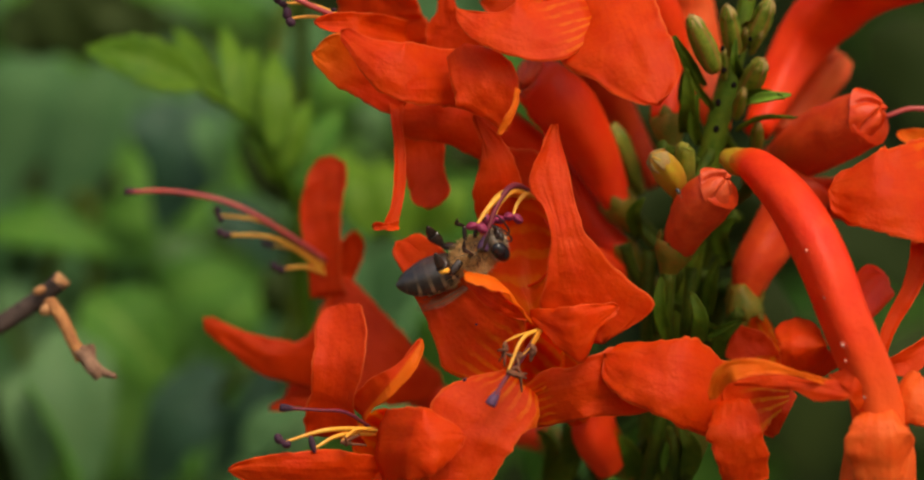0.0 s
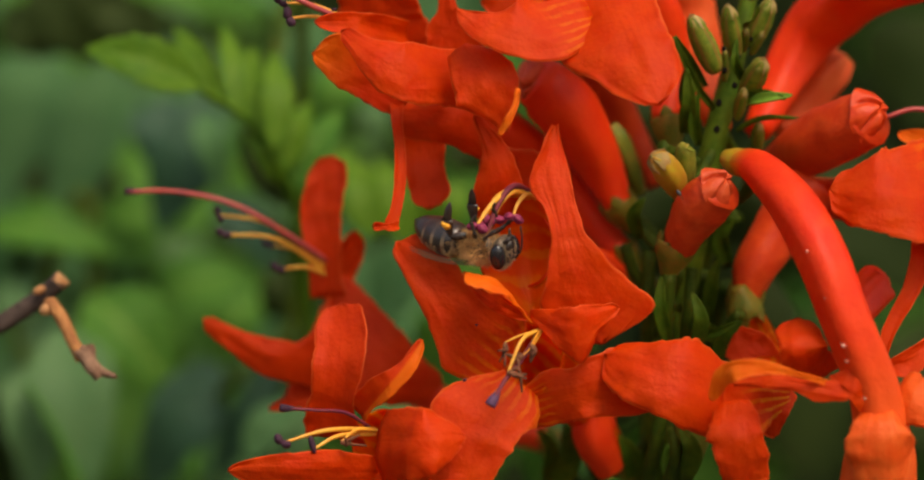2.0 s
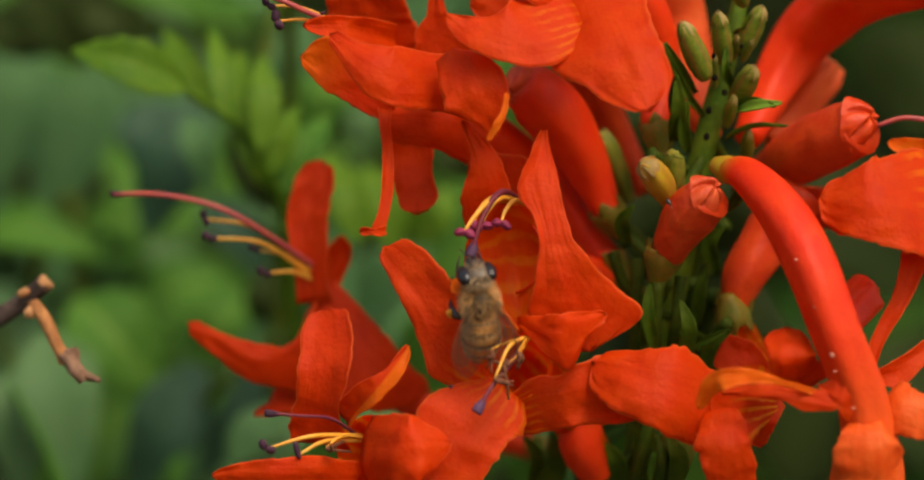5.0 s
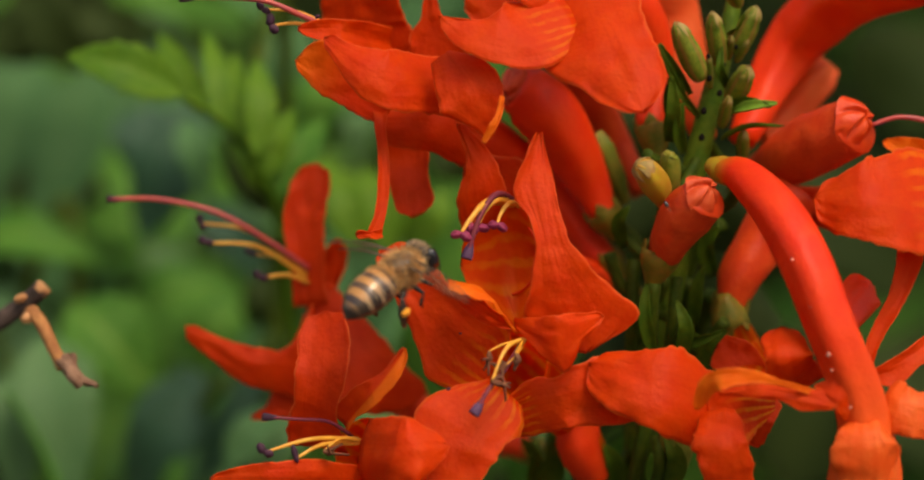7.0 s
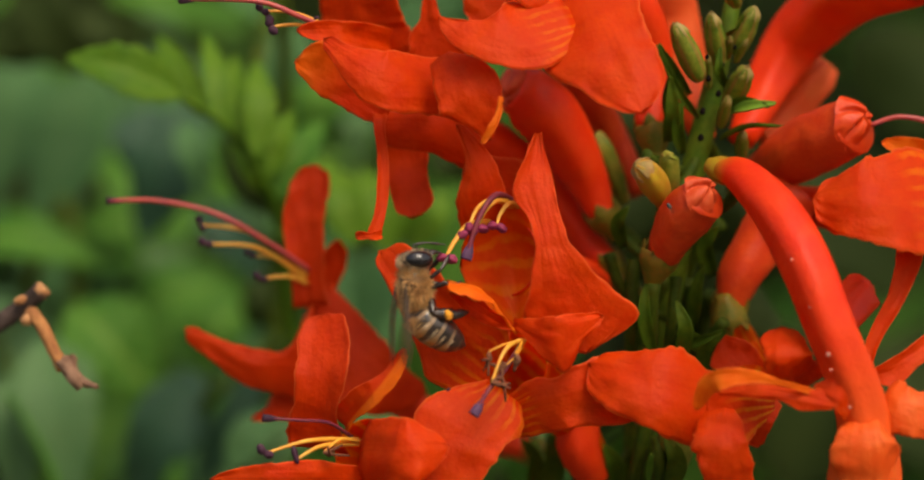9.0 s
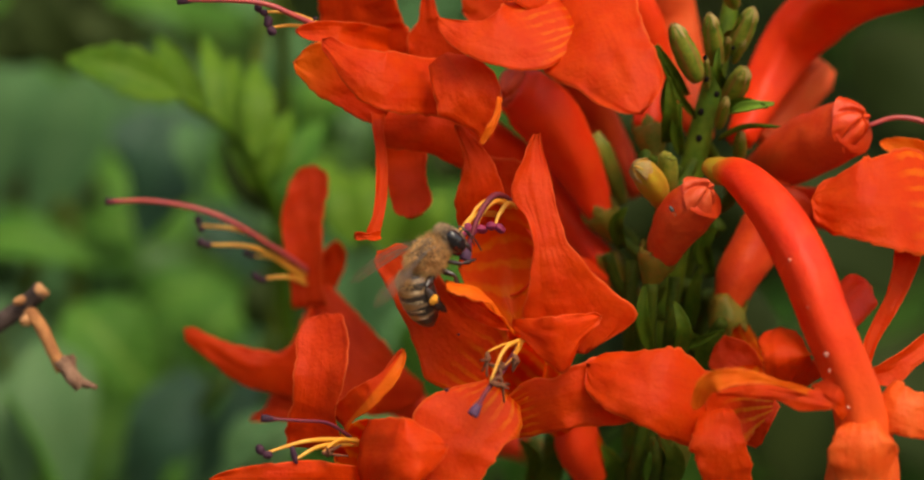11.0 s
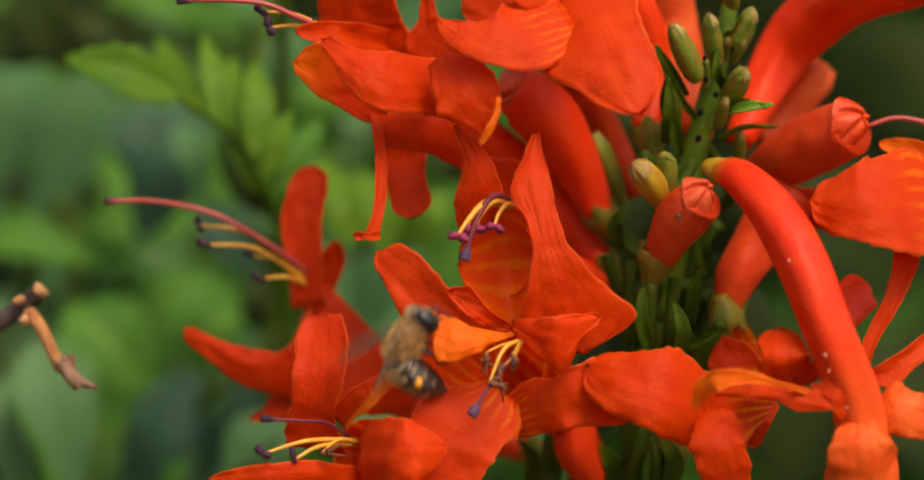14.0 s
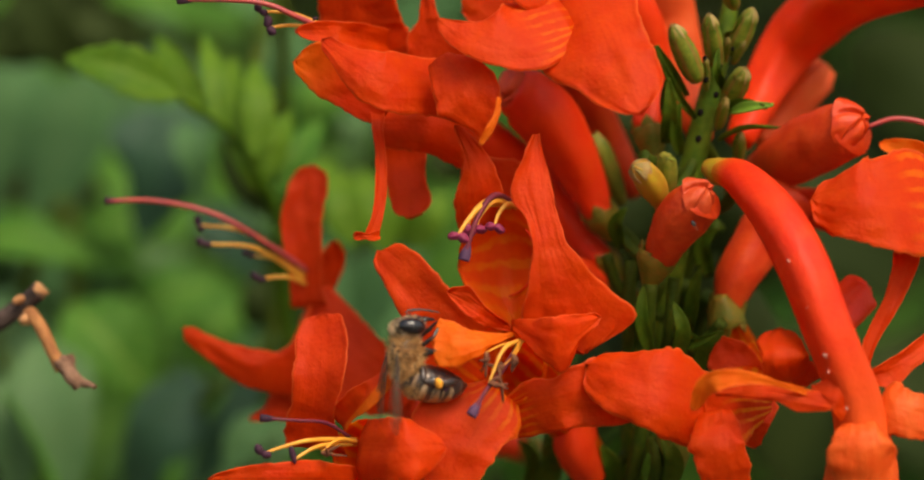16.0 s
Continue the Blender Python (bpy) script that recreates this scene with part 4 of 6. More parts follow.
# ---- flower to the side of the stalk, low ----
fh = flower_thing((30.46, 8, 1042.45), "orange-red flower with arched hooded lobe and yellow streaks")
part("corolla_tube", tube([(30.46, 8, 1040.78), (31.88, 10, 1037.69), (32.69, 7, 1034.49), (31.57, 1, 1032.19)], [1.8, 2.4, 3.0, 3.2], 20, 24, inner=0.4), THROAT, fh)
petal(fh, [(30.08, -5, 1031.29), (21.01, -11, 1033.87), (13.76, -7, 1036.62)], (2.93, 4.84, 4.7, 4.31, 3.9, 3.7, 3.28, 1.93), (2.71, 3.47, 4.76, 5.16, 4.67, 3.92, 2.68, 1.58), mat=PETAL, cup=-1.0, ruffle=0.6, lean=(-0.3, -0.2))
petal(fh, [(37.86, -14, 1033.95), (31.94, -17, 1035.59), (27.86, -18, 1036.13), (25.58, -17, 1035.23), (24.66, -15, 1032.41)], (0.5, 0.36, 0.57, 1.02, 1.39, 1.41, 0.99, 0.54), (0.28, 0.12, 0.5, 0.71, 0.68, 0.77, 0.72, 0.56), mat=PETAL_ORANGE, label="turned orange rim of the hood", cup=0.3, ruffle=0.25, rows=40)
petal(fh, [(27.17, -12, 1033.83), (32.91, -14, 1033.95), (39.25, -15.5, 1032.81)], (0.33, 0.66, 0.83, 0.91, 0.71, 0.73, 1.35, 0.89), (0.17, 0.31, 0.51, 0.65, 0.76, 1.37, 1.01, 0.5), mat=PETAL, cup=-0.3, ruffle=0.3, lean=(0.2, 0.2))
petal(fh, [(34.23, -3, 1032), (29.94, -7, 1031.8), (26.68, -8, 1030.73)], (0.97, 1.8, 2.69, 3.34, 3.76, 4.17, 4.66, 3.59), (1.26, 1.69, 2.18, 2.78, 3.02, 3.37, 2.81, 1.21), mat=PETAL_STREAK, label="lobe with broad yellow streaks", cup=0.6, ruffle=0.4)
petal(fh, [(27.97, -9, 1031.96), (28.29, -12, 1028.1), (29.0, -10, 1022.92)], (1.2, 1.82, 1.93, 2.07, 2.31, 2.45, 2.4, 2.37), (2.34, 2.85, 3.47, 3.87, 3.53, 3.2, 2.85, 2.62), mat=PETAL, cup=-0.6, ruffle=0.5, blunt=0.02)
petal(fh, [(32.54, -2, 1033.09), (32.38, -4, 1030.46), (32.43, -3, 1027.49)], (1.66, 2.61, 2.28, 1.95, 1.62, 1.23, 0.85, 0.6), (0.13, 1.04, 2.36, 2.57, 2.72, 2.19, 1.5, 0.93), mat=PETAL, cup=-0.4)
petal(fh, [(35.9, -8, 1033.6), (34.39, -14, 1037.41), (34.21, -11, 1040.84)], (1.32, 2.89, 2.68, 2.5, 2.34, 2.48, 2.63, 1.42), (3.64, 3.36, 2.81, 2.61, 2.66, 2.46, 2.03, 0.99), mat=PETAL, cup=-0.7, ruffle=0.5, label="rounded lobe against the long tube")
petal(fh, [(33.96, 3, 1035.56), (31, 3, 1037), (28.74, 4, 1038.54)], (1.37, 1.64, 1.96, 2.31, 2.75, 2.65, 2.51, 0.53), (0.1, 0.97, 1.63, 1.86, 1.94, 1.69, 1.4, 1.18), mat=PETAL_DEEP, cup=0.3)
calyx(fh, (29.56, 7, 1043.81), (30.46, 8, 1040.58), 1.1, 2.0)

# ---- long tube hanging in front ----
fi = flower_thing((29.64, 0, 1057.6), "long glossy red curved flower tube with orange lobes")
part("corolla_tube", tube([(28.57, 1, 1057.76), (30.75, -3, 1056.88), (33.75, -9, 1052.96), (36.4, -13, 1047.33), (38.85, -14, 1040.54), (41.5, -13, 1034.3), (42.65, -12, 1029.88), (42.9, -11, 1026.37), (42.9, -10, 1023.14)], [1.2, 2.05, 2.5, 2.65, 2.6, 2.6, 2.75, 3.5, 4.0], 56, 48, inner=0.2, lumps=0.08, ribs=4, rib=0.05, phase=1.4), TUBE_FADE, fi, "glossy red tube")
petal(fi, [(43.08, -9, 1034.16), (42.37, -16, 1029.95), (42.96, -15, 1023.41)], (1.13, 1.52, 1.99, 2.36, 2.91, 3.58, 2.81, 2.13), (0.9, 1.32, 1.98, 2.69, 3.59, 4.07, 3.51, 2.99), mat=MOUTH, cup=-1.4, ruffle=0.7, label="ruffled orange lobe at the mouth", blunt=0.02)
petal(fi, [(40.92, -15, 1032.75), (39, -15.5, 1033.58), (37.12, -14, 1034.79)], (1.92, 1.61, 1.24, 0.91, 0.61, 0.35, 0.1, 0.12), (2.24, 2.89, 3.1, 3.15, 3.17, 3.17, 1.25, 0.1), mat=PETAL, cup=-0.5)
petal(fi, [(43.74, -12, 1032.25), (47.14, -14, 1032.07), (51.84, -12, 1031.19)], (0.12, 2.83, 2.83, 2.56, 2.27, 2.12, 2.03, 1.97), (0.12, 1.98, 2.6, 2.7, 2.77, 2.68, 2.48, 2.33), mat=MOUTH, cup=-0.9, ruffle=0.6, lean=(0.3, 0.3))
petal(fi, [(43.84, -9, 1035.4), (47.36, -9, 1036.91), (52.77, -7, 1040.49)], (0.59, 0.8, 0.99, 1.12, 1.19, 1.24, 1.24, 1.25), (0.68, 1.33, 1.78, 1.54, 1.16, 1.17, 1.24, 0.78), mat=PETAL, cup=0.5)
petal(fi, [(43.51, -7, 1036.49), (45.89, -6, 1042.17), (48.48, -5, 1047.25), (48.61, -5, 1050.96)], (0.22, 0.93, 0.76, 0.71, 1.27, 1.6, 1.45, 1.27), (0.68, 0.52, 0.92, 1.22, 1.18, 1.18, 1.25, 1.16), mat=PETAL, cup=0.5, ruffle=0.4)
stamen(fi, [(43.83, -9, 1027.77), (44.93, -10, 1025.34), (45.43, -10, 1022.83)], 0.2, ANTHER_DARK)
stamen(fi, [(44.46, -9, 1027.77), (45.47, -9, 1025.25), (46.22, -9, 1022.73)], 0.2, ANTHER_DARK)
part("calyx_cap", tube([(27.55, 2, 1058.31), (28.57, 1, 1057.83), (29.38, 0, 1057.54)], [0.9, 1.5, 1.6], 10, 18, inner=0.3), BUD_YELLOW, fi, "orange-yellow foot of the tube")

for drop_at, drop_size in (((33.32, -11.6, 1052.25), 0.5), ((34.56, -15.1, 1047.97), 0.25), ((36.36, -15, 1047.23), 0.22), ((38.3, -16.1, 1038.15), 0.5), ((38.04, -16.2, 1041.35), 0.26), ((38.6, -15.7, 1036.42), 0.24), ((40.67, -15, 1032.56), 0.28), ((36.34, -16.1, 1043.06), 0.2), ((36.16, -15.6, 1045.63), 0.2)):
    drop = thing("water_drop", drop_at, "small water drop on the red tube with painted glint", "water drop", "drops on the tube")
    part("drop_body", ball(drop_at, (drop_size * 0.6, drop_size * 0.5, drop_size * 0.6), (1, 0, 0.3), 12, 9, 0.15), DROP, drop)

# ---- flower at the far side of the stalk ----
fj = flower_thing((35.63, 18, 1055.32), "orange-red flower with broad cupped lobe")
part("corolla_tube", tube([(34.59, 18, 1055.87), (40.62, 14, 1053.88), (47.5, 6, 1053.78), (52.1, 2, 1054.39)], [1.7, 2.3, 3.2, 4.2], 20, 20), TUBE, fj)
petal(fj, [(52.57, -6, 1053.95), (44.14, -11, 1054.19), (37.98, -8, 1054.49)], (5.99, 5.73, 5.46, 4.96, 4.36, 3.97, 3.42, 2.35), (5.5, 5.92, 5.27, 4.82, 4.78, 3.93, 2.73, 1.5), mat=PETAL_GUIDE, cup=-1.2, ruffle=0.8, lean=(-0.4, -0.3))
petal(fj, [(53.04, 0, 1056.95), (50.79, 2, 1059.62), (47.18, 4, 1061)], (1.56, 1.69, 1.3, 0.39), (1.56, 1.69, 1.3, 0.39), FRONT, FRONT, PETAL_ORANGE, cup=0.5)
pistil(fj, [(53.59, 3, 1059), (53.11, 4, 1062.65), (49.16, 4, 1063.77), (45.73, 4, 1062.85)], STYLE_PINK, ANTHER_DARK, 0.3, 0.3)

# ---- broad tubes rising beyond ----
fm = flower_thing((33.56, 18, 1064.29), "broad red flower tube rising behind the stalk")
part("corolla_tube", tube([(32.31, 14, 1061.48), (37.29, 18, 1070.47), (41.51, 16, 1075.83), (45.73, 10, 1078.68), (52.5, 2, 1081.19)], [1.6, 3.0, 3.7, 3.9, 4.6], 40, 36, inner=0.2, lumps=0.1, ribs=5, rib=0.07, phase=0.6), TUBE, fm)
petal(fm, [(49.86, 0, 1079.15), (53.34, -4, 1080.99), (58.46, -4, 1081.95)], (3.9, 4.55, 3.9, 0.78), (3.9, 4.55, 3.9, 0.78), FRONT, FRONT, PETAL, cup=-0.6)
fn = flower_thing((26.99, 14, 1064.11), "salmon-red flower tube behind the stalk")
part("corolla_tube", tube([(27.73, 11, 1061.94), (26.48, 16, 1068.32), (24.58, 18, 1076.03), (22.22, 14, 1083.19)], [1.5, 2.6, 3.4, 3.8], 22, 20, inner=0.2), TUBE_PALE, fn)
petal(fn, [(22.41, 12, 1081.61), (19.91, 10, 1085.44), (18.56, 10, 1089.47)], (3.25, 3.9, 3.25, 0.65), (3.25, 3.9, 3.25, 0.65), FRONT, FRONT, PETAL, cup=-0.6)


# ---- closed buds ----
def star_cap(centre, way, radius, lobes=5, turn=0.3):
    """The closed end of a bud: lobes folded inwards, with deep seams that meet off the middle."""
    c, w = np.array(centre, float), unit(np.array(way, float))
    one = unit(np.cross(w, (0, 1, 0.15)))
    two = np.cross(one, w)
    v, uv, rows, segs = [], [], 14, 60
    for i in range(rows):
        t = i / (rows - 1)
        for j in range(segs + 1):
            a = j * 2 * math.pi / segs
            seam = abs(((a * lobes / (2 * math.pi)) % 1.0) - 0.5) * 2
            uneven = noise.noise(Vector((math.cos(a) * 1.5 + centre[0], math.sin(a) * 1.5, t * 2)))
            rr = radius * (1 - t) ** 0.85 * (0.95 + 0.16 * (1 - seam) ** 0.8) * (1 + 0.1 * uneven)
            h = radius * (-0.35 + 0.95 * (1 - (1 - t) ** 1.7) - 0.34 * seam ** 3 * min(1, t * 3.5) - 1.2 * max(0, t - 0.8) + 0.12 * uneven)
            a += turn + 0.7 * t
            v.append(c + one * math.cos(a) * rr + two * math.sin(a) * rr + w * h + one * 0.25 * radius * t)
            uv.append((t, a))
    return np.array(v), grid_faces(rows, segs + 1, 0, True), np.array(uv)


def bud(points, radii, mat, label, folds=0, tip_mat=None, foot=None, name="flower_bud", cap=None):
    b = thing(name, points[0], label, "flower bud", "buds of the cluster")
    part("body", tube(points, radii, 32, 40 if folds else 20, lumps=0.07, ribs=5, rib=0.035, pleat=0.2 if folds else 0.0), mat, b, origin=points[0])
    end, before = np.array(points[-1], float), np.array(points[-2], float)
    way = unit(end - before)
    if cap:
        part("folded_tip", star_cap(*cap), tip_mat or mat, b, "pinched tip of folded lobes", cap[0])
    for k in range(folds):
        one = unit(np.cross(way, (0.1, 1, 0.2)))
        two = np.cross(way, one)
        a = k * 2 * math.pi / folds + 2.2
        out = one * math.cos(a) + two * math.sin(a)
        rr = max(radii[-3:])
        span = np.linalg.norm(end - before)
        root = before + out * rr * 0.82 - way * span * 0.2
        part("folded_lobe", blade([root, before + out * rr * 0.86 + way * span * 0.25, before + out * rr * 0.62 + way * span * 0.72, end + way * 0.15 + out * 0.05], out, unit(out + 1.5 * way), [rr * 0.55, rr * 0.72, rr * 0.5, rr * 0.12], [rr * 0.55, rr * 0.72, rr * 0.5, rr * 0.12], cup=-rr * 0.2, ruffle=0.14, rows=14, cols=9), tip_mat or mat, b, "overlapping folded bud lobe", root)
    if foot:
        calyx(b, foot[0], foot[1], foot[2], foot[3])
    return b


bud([(16.76, 14, 1052.39), (14.5, 14, 1057.29), (11.31, 12, 1062.63), (8.21, 10, 1065.9), (6.04, 9, 1067.19)], [1.5, 2.6, 3.4, 3.6, 2.7], TUBE, "long closed red bud with folded tip", 0, BUD_LOBE, ((18.13, 14, 1050.14), (16.36, 14, 1053.2), 1.0, 2.0), cap=((5.76, 8.6, 1067.03), (-0.75, -0.65, -0.2), 2.65))
bud([(22.51, 2, 1048.36), (23.53, 0, 1050.84), (24.92, -2, 1053.03), (26.41, -4, 1054.68)], [1.9, 2.5, 2.8, 2.6], BUD_RED, "stout closed red bud with pinched tip", 0, BUD_LOBE, ((21.15, 3, 1044.55), (22.25, 2, 1048.82), 1.0, 2.1), cap=((26.57, -4.3, 1054.87), (0.75, -0.6, 0.3), 2.5))
bud([(34.71, 16, 1057.34), (38.06, 10, 1059.75), (41.2, 6, 1061.48), (43.87, 3, 1062.81)], [2.4, 3.3, 3.5, 3.2], BUD_RED, "large closed red bud with folded lobes", 0, BUD_RED, ((31.18, 15, 1055.26), (34.37, 16, 1057), 1.2, 2.3), cap=((44.01, 2.6, 1062.85), (0.8, -0.55, 0.1), 3.15))
bud([(35.7, 21, 1061.75), (38.97, 22, 1065.28), (41.55, 22, 1068.78), (43.37, 22, 1071.02)], [1.7, 2.3, 2.5, 1.5], TUBE_PALE, "pale salmon closed bud", 3, TUBE_PALE)
# darker than the other tubes: the cluster's shade is in its colour
bud([(21.48, 22, 1055.49), (18.04, 23, 1061.82), (15.14, 21, 1066.98), (12.92, 18, 1071.65)], [1.3, 2.1, 2.4, 2.5], BUD_RED, "tube coloured deep red for the shade of the cluster", 0)
bud([(40.13, -4, 1039.55), (42.64, 0, 1042.01), (44.57, 2, 1044.24), (45.68, 2, 1044.9)], [1.2, 2.1, 2.2, 0.6], TUBE, "small round red bud", 1, TUBE_PALE)
# bud red instead of tube red, to imitate shade here too
bud([(30.56, 9, 1042.43), (32.04, 9, 1046.45), (34.7, 10, 1050.47), (38.19, 11, 1055.2)], [1.6, 2.6, 3.0, 3.2], BUD_RED, "tube coloured deep red for the shade of the cluster", 0, foot=((29.72, 10, 1038.37), (30.63, 9, 1042.96), 1.0, 2.0))
bud([(22.64, 2, 1054.06), (21.51, 0, 1055.98), (20.14, -2, 1057.55), (19.04, -3, 1058.17)], [0.9, 1.55, 1.4, 0.4], BUD_YELLOW, "small yellow bud with pale tip", 3, BUD_PALE)
bud([(23.38, 3, 1055.71), (23.17, 2, 1057.33), (23.09, 1, 1059.07), (23.22, 1, 1059.46)], [0.9, 1.2, 1.0, 0.4], BUD_GREEN, "small green bud beside the stalk", 3, BUD_GREEN)
bud([(19.14, 17, 1054.37), (17.84, 16, 1057.44), (16.42, 15, 1060.49), (15.32, 15, 1062.2)], [0.7, 1.25, 1.3, 0.8], BUD_GREEN, "pale yellow-green withered bud", 2, BUD_PALE)
bud([(15.3, 12, 1022.72), (13.52, 10, 1026.26), (13.18, 10, 1030.3)], [1.8, 2.4, 2.6], TUBE, "red flower tube low on the stalk", 0)
bud([(24.2, 5, 1024.68), (24.04, 3, 1026.82), (23.69, 2, 1029.38), (23.63, 2, 1029.91)], [1.2, 1.9, 1.5, 0.5], BUD_GREEN, "green bud low on the stalk", 3, BUD_GREEN)
SMALL_BUD = ([(26.66, 3, 1067.86), (25.31, 1, 1070.35), (23.92, 0, 1073.2), (23.59, 0, 1073.85)], [(28.96, 5, 1069.64), (28.21, 2, 1072.06), (27.78, 1, 1074.59), (27.72, 1, 1075.11)], [(30.81, 5, 1070.96), (31.59, 3, 1072.79), (32.53, 2, 1075.33), (32.72, 2, 1075.85)], [(30.15, 5, 1065.34), (30.37, 2, 1066.49), (31.33, 0, 1068.52), (31.65, 0, 1069.04)], [(29.16, 5, 1062.7), (29.06, 2, 1063.87), (29.48, 1, 1065.46), (29.61, 1, 1065.85)], [(29.92, 6, 1070.37), (29.68, 3, 1071.15), (29.84, 2, 1072.32), (29.91, 2, 1072.58)], [(31.05, 6, 1076.34), (30.28, 3, 1077.39), (29.58, 2, 1079.26), (29.52, 2, 1079.65)], [(30.81, 5, 1069.97), (31.13, 3, 1070.82), (31.68, 2, 1071.93), (31.81, 2, 1072.19)], [(27.84, 5, 1066.99), (27.68, 4, 1068.25), (27.58, 3, 1070.29), (27.58, 3, 1070.56)], [(31.8, 8, 1059.15), (31.61, 5, 1060.38), (31.5, 4, 1061.8), (31.5, 4, 1062.19)])
SMALL_SIZE = (1.4, 1.2, 1.28, 1.36, 0.76, 0.56, 1.04, 0.48, 0.48, 0.8)
for spine_points, size in zip(SMALL_BUD, SMALL_SIZE):
    foot, top = np.array(spine_points[0]), np.array(spine_points[3])
    axis = top - foot
    way = unit(axis)
    line = [tuple(foot + axis * k) for k in (0.0, 0.12, 0.35, 0.6, 0.82, 0.95)]
    small = bud(line, [size * 0.5, size * 0.8, size * 0.95, size * 0.92, size * 0.74, size * 0.42], BUD_SMALL, "small closed green bud on the stalk", 0)
    one = unit(np.cross(way, (0.1, 1, 0.2)))
    two = np.cross(way, one)
    for k in range(5):
        a = k * 2 * math.pi / 5 + size
        out = one * math.cos(a) + two * math.sin(a)
        root = foot + axis * 0.78 + out * size * 0.74
        part("sepal_tip", blade([root, root + axis * 0.12 - out * size * 0.18, foot + axis * 1.02 + out * size * 0.16], out, unit(out + way), [size * 0.42, size * 0.36, size * 0.08], [size * 0.42, size * 0.36, size * 0.08], rows=7, cols=5, ruffle=0.04, thick=0.1), BUD_TIP if k % 2 else BUD_SMALL, small, "pointed sepal tip", root)

# ---- twig ----
twig = thing("broken_twig", (-61.6, 14, 1034.12), "dark broken twig with tan cut ends and a dry orange stub", "twig")
part("bark", tube([(-400, 300, 0), (-200, 100, 500), (-75.33, 20, 1025.47), (-61.6, 14, 1035.14), (-54.11, 14, 1039.91), (-50.7, 14, 1042.16), (-48.09, 13, 1044.36)], [6, 4, 2, 1.15, 1.05, 1.0, 1.05], 40, 12, lumps=0.25), TWIG, twig)
part("cut_end", tube([(-48.5, 13, 1043.95), (-47.82, 13, 1044.63)], [1.05, 0.95], 4, 12, lumps=0.2), TWIG_CUT, twig, "pale tan cut end")
part("stub", tube([(-49.28, 12, 1041.81), (-47.75, 10, 1040.25), (-46.25, 9, 1037.6), (-45.04, 9, 1035.32)], [0.75, 0.8, 0.75, 0.85], 16, 10, lumps=0.25), TWIG_DRY, twig, "dry orange-brown stub")
part("knot", ball((-49.52, 11, 1040.89), (0.8, 0.7, 0.7), (1, 0, 0), 10, 8, 0.4), TWIG_CUT, twig)
part("knot", ball((-50.5, 12, 1043.16), (0.8, 0.55, 0.5), (1, 0, 0.4), 10, 8, 0.4), TWIG_CUT, twig)
part("splinter", tube([(-45.31, 9, 1036.39), (-43.82, 8, 1034.44), (-43.02, 8, 1033.23)], [0.95, 0.8, 0.4], 10, 9, lumps=0.6), TWIG_BROWN, twig, "dark split end")
part("splinter", tube([(-44.17, 9, 1037.06), (-43.5, 9, 1034.38), (-41.15, 8, 1033.37)], [0.35, 0.55, 0.3], 10, 8, lumps=0.7), TWIG_BROWN, twig)

# ---- leafy shrub behind ----
shrub = thing("leafy_shrub", (-60, 260, 0), "dense green leafy shrub with toothed and rounded leaves", "shrub")


def stem(*points, r=1.2, mat=None):
    part("stem", tube(points, [r * 1.6, r, r * 0.7], 30, 10, lumps=0.15), mat or STALK_SHADED, shrub, origin=points[0])


def leaf(base, tip, width, n=FRONT, mat=None, bend=0.0, serrate=0.0, fold=0.15, teeth=6, n1=None):
    a, b = np.array(base, float), np.array(tip, float)
    mid = (a + b) / 2 + np.array(n) * bend
    w = [width * 0.25, width * 0.95, width, width * 0.65, width * 0.1]
    part("leaf", blade([a, mid, b], n, n1 or n, w, w, ruffle=width * 0.06, thick=0.25, rows=20 if not serrate else 30, cols=9, fold=fold, serrate=serrate, teeth=teeth, blunt=0.08), mat or LEAF_MID, shrub, origin=base)


# a toothed, pinnate leaf that stands out towards the flowers
leaf((-35.49, 44, 1068.61), (-49.72, 42, 1073.19), 3.45, (0.0, -0.95, 0.35), LEAF_BRIGHT, 2, 0.14, fold=0.22, teeth=6)
leaf((-33.39, 50, 1066.2), (-39.72, 56, 1077.04), 2.06, (-0.25, -0.8, 0.5), LEAF_BRIGHT, 2, 0.22, fold=0.15, teeth=6)
leaf((-30.95, 50, 1064.75), (-33.79, 58, 1077.35), 1.98, (0.2, -0.85, 0.45), LEAF_BRIGHT, 2, 0.22, fold=0.15, teeth=6)
leaf((-28.43, 50, 1062.85), (-29.71, 56, 1074.56), 2.06, (-0.2, -0.8, 0.5), LEAF_BRIGHT, 2, 0.22, fold=0.15, teeth=6)
leaf((-26.22, 48, 1060.5), (-26.68, 54, 1073.64), 2.43, (0.25, -0.8, 0.5), LEAF_BRIGHT, 2, 0.22, fold=0.15, teeth=6)
leaf((-25.15, 52, 1057.94), (-22.31, 58, 1067.05), 2.61, (-0.1, -0.85, 0.5), LEAF_BRIGHT, 2, 0.2, fold=0.15, teeth=6)
leaf((-24.51, 56, 1055.31), (-18.25, 64, 1066.31), 2.64, (0.1, -0.8, 0.6), LEAF_MID, 2, 0.2, fold=0.15, teeth=6)
leaf((-24.17, 60, 1050.67), (-17.59, 70, 1061.18), 2.98, (0.0, -0.85, 0.45), LEAF_BRIGHT, 2, 0.15, fold=0.15, teeth=6)
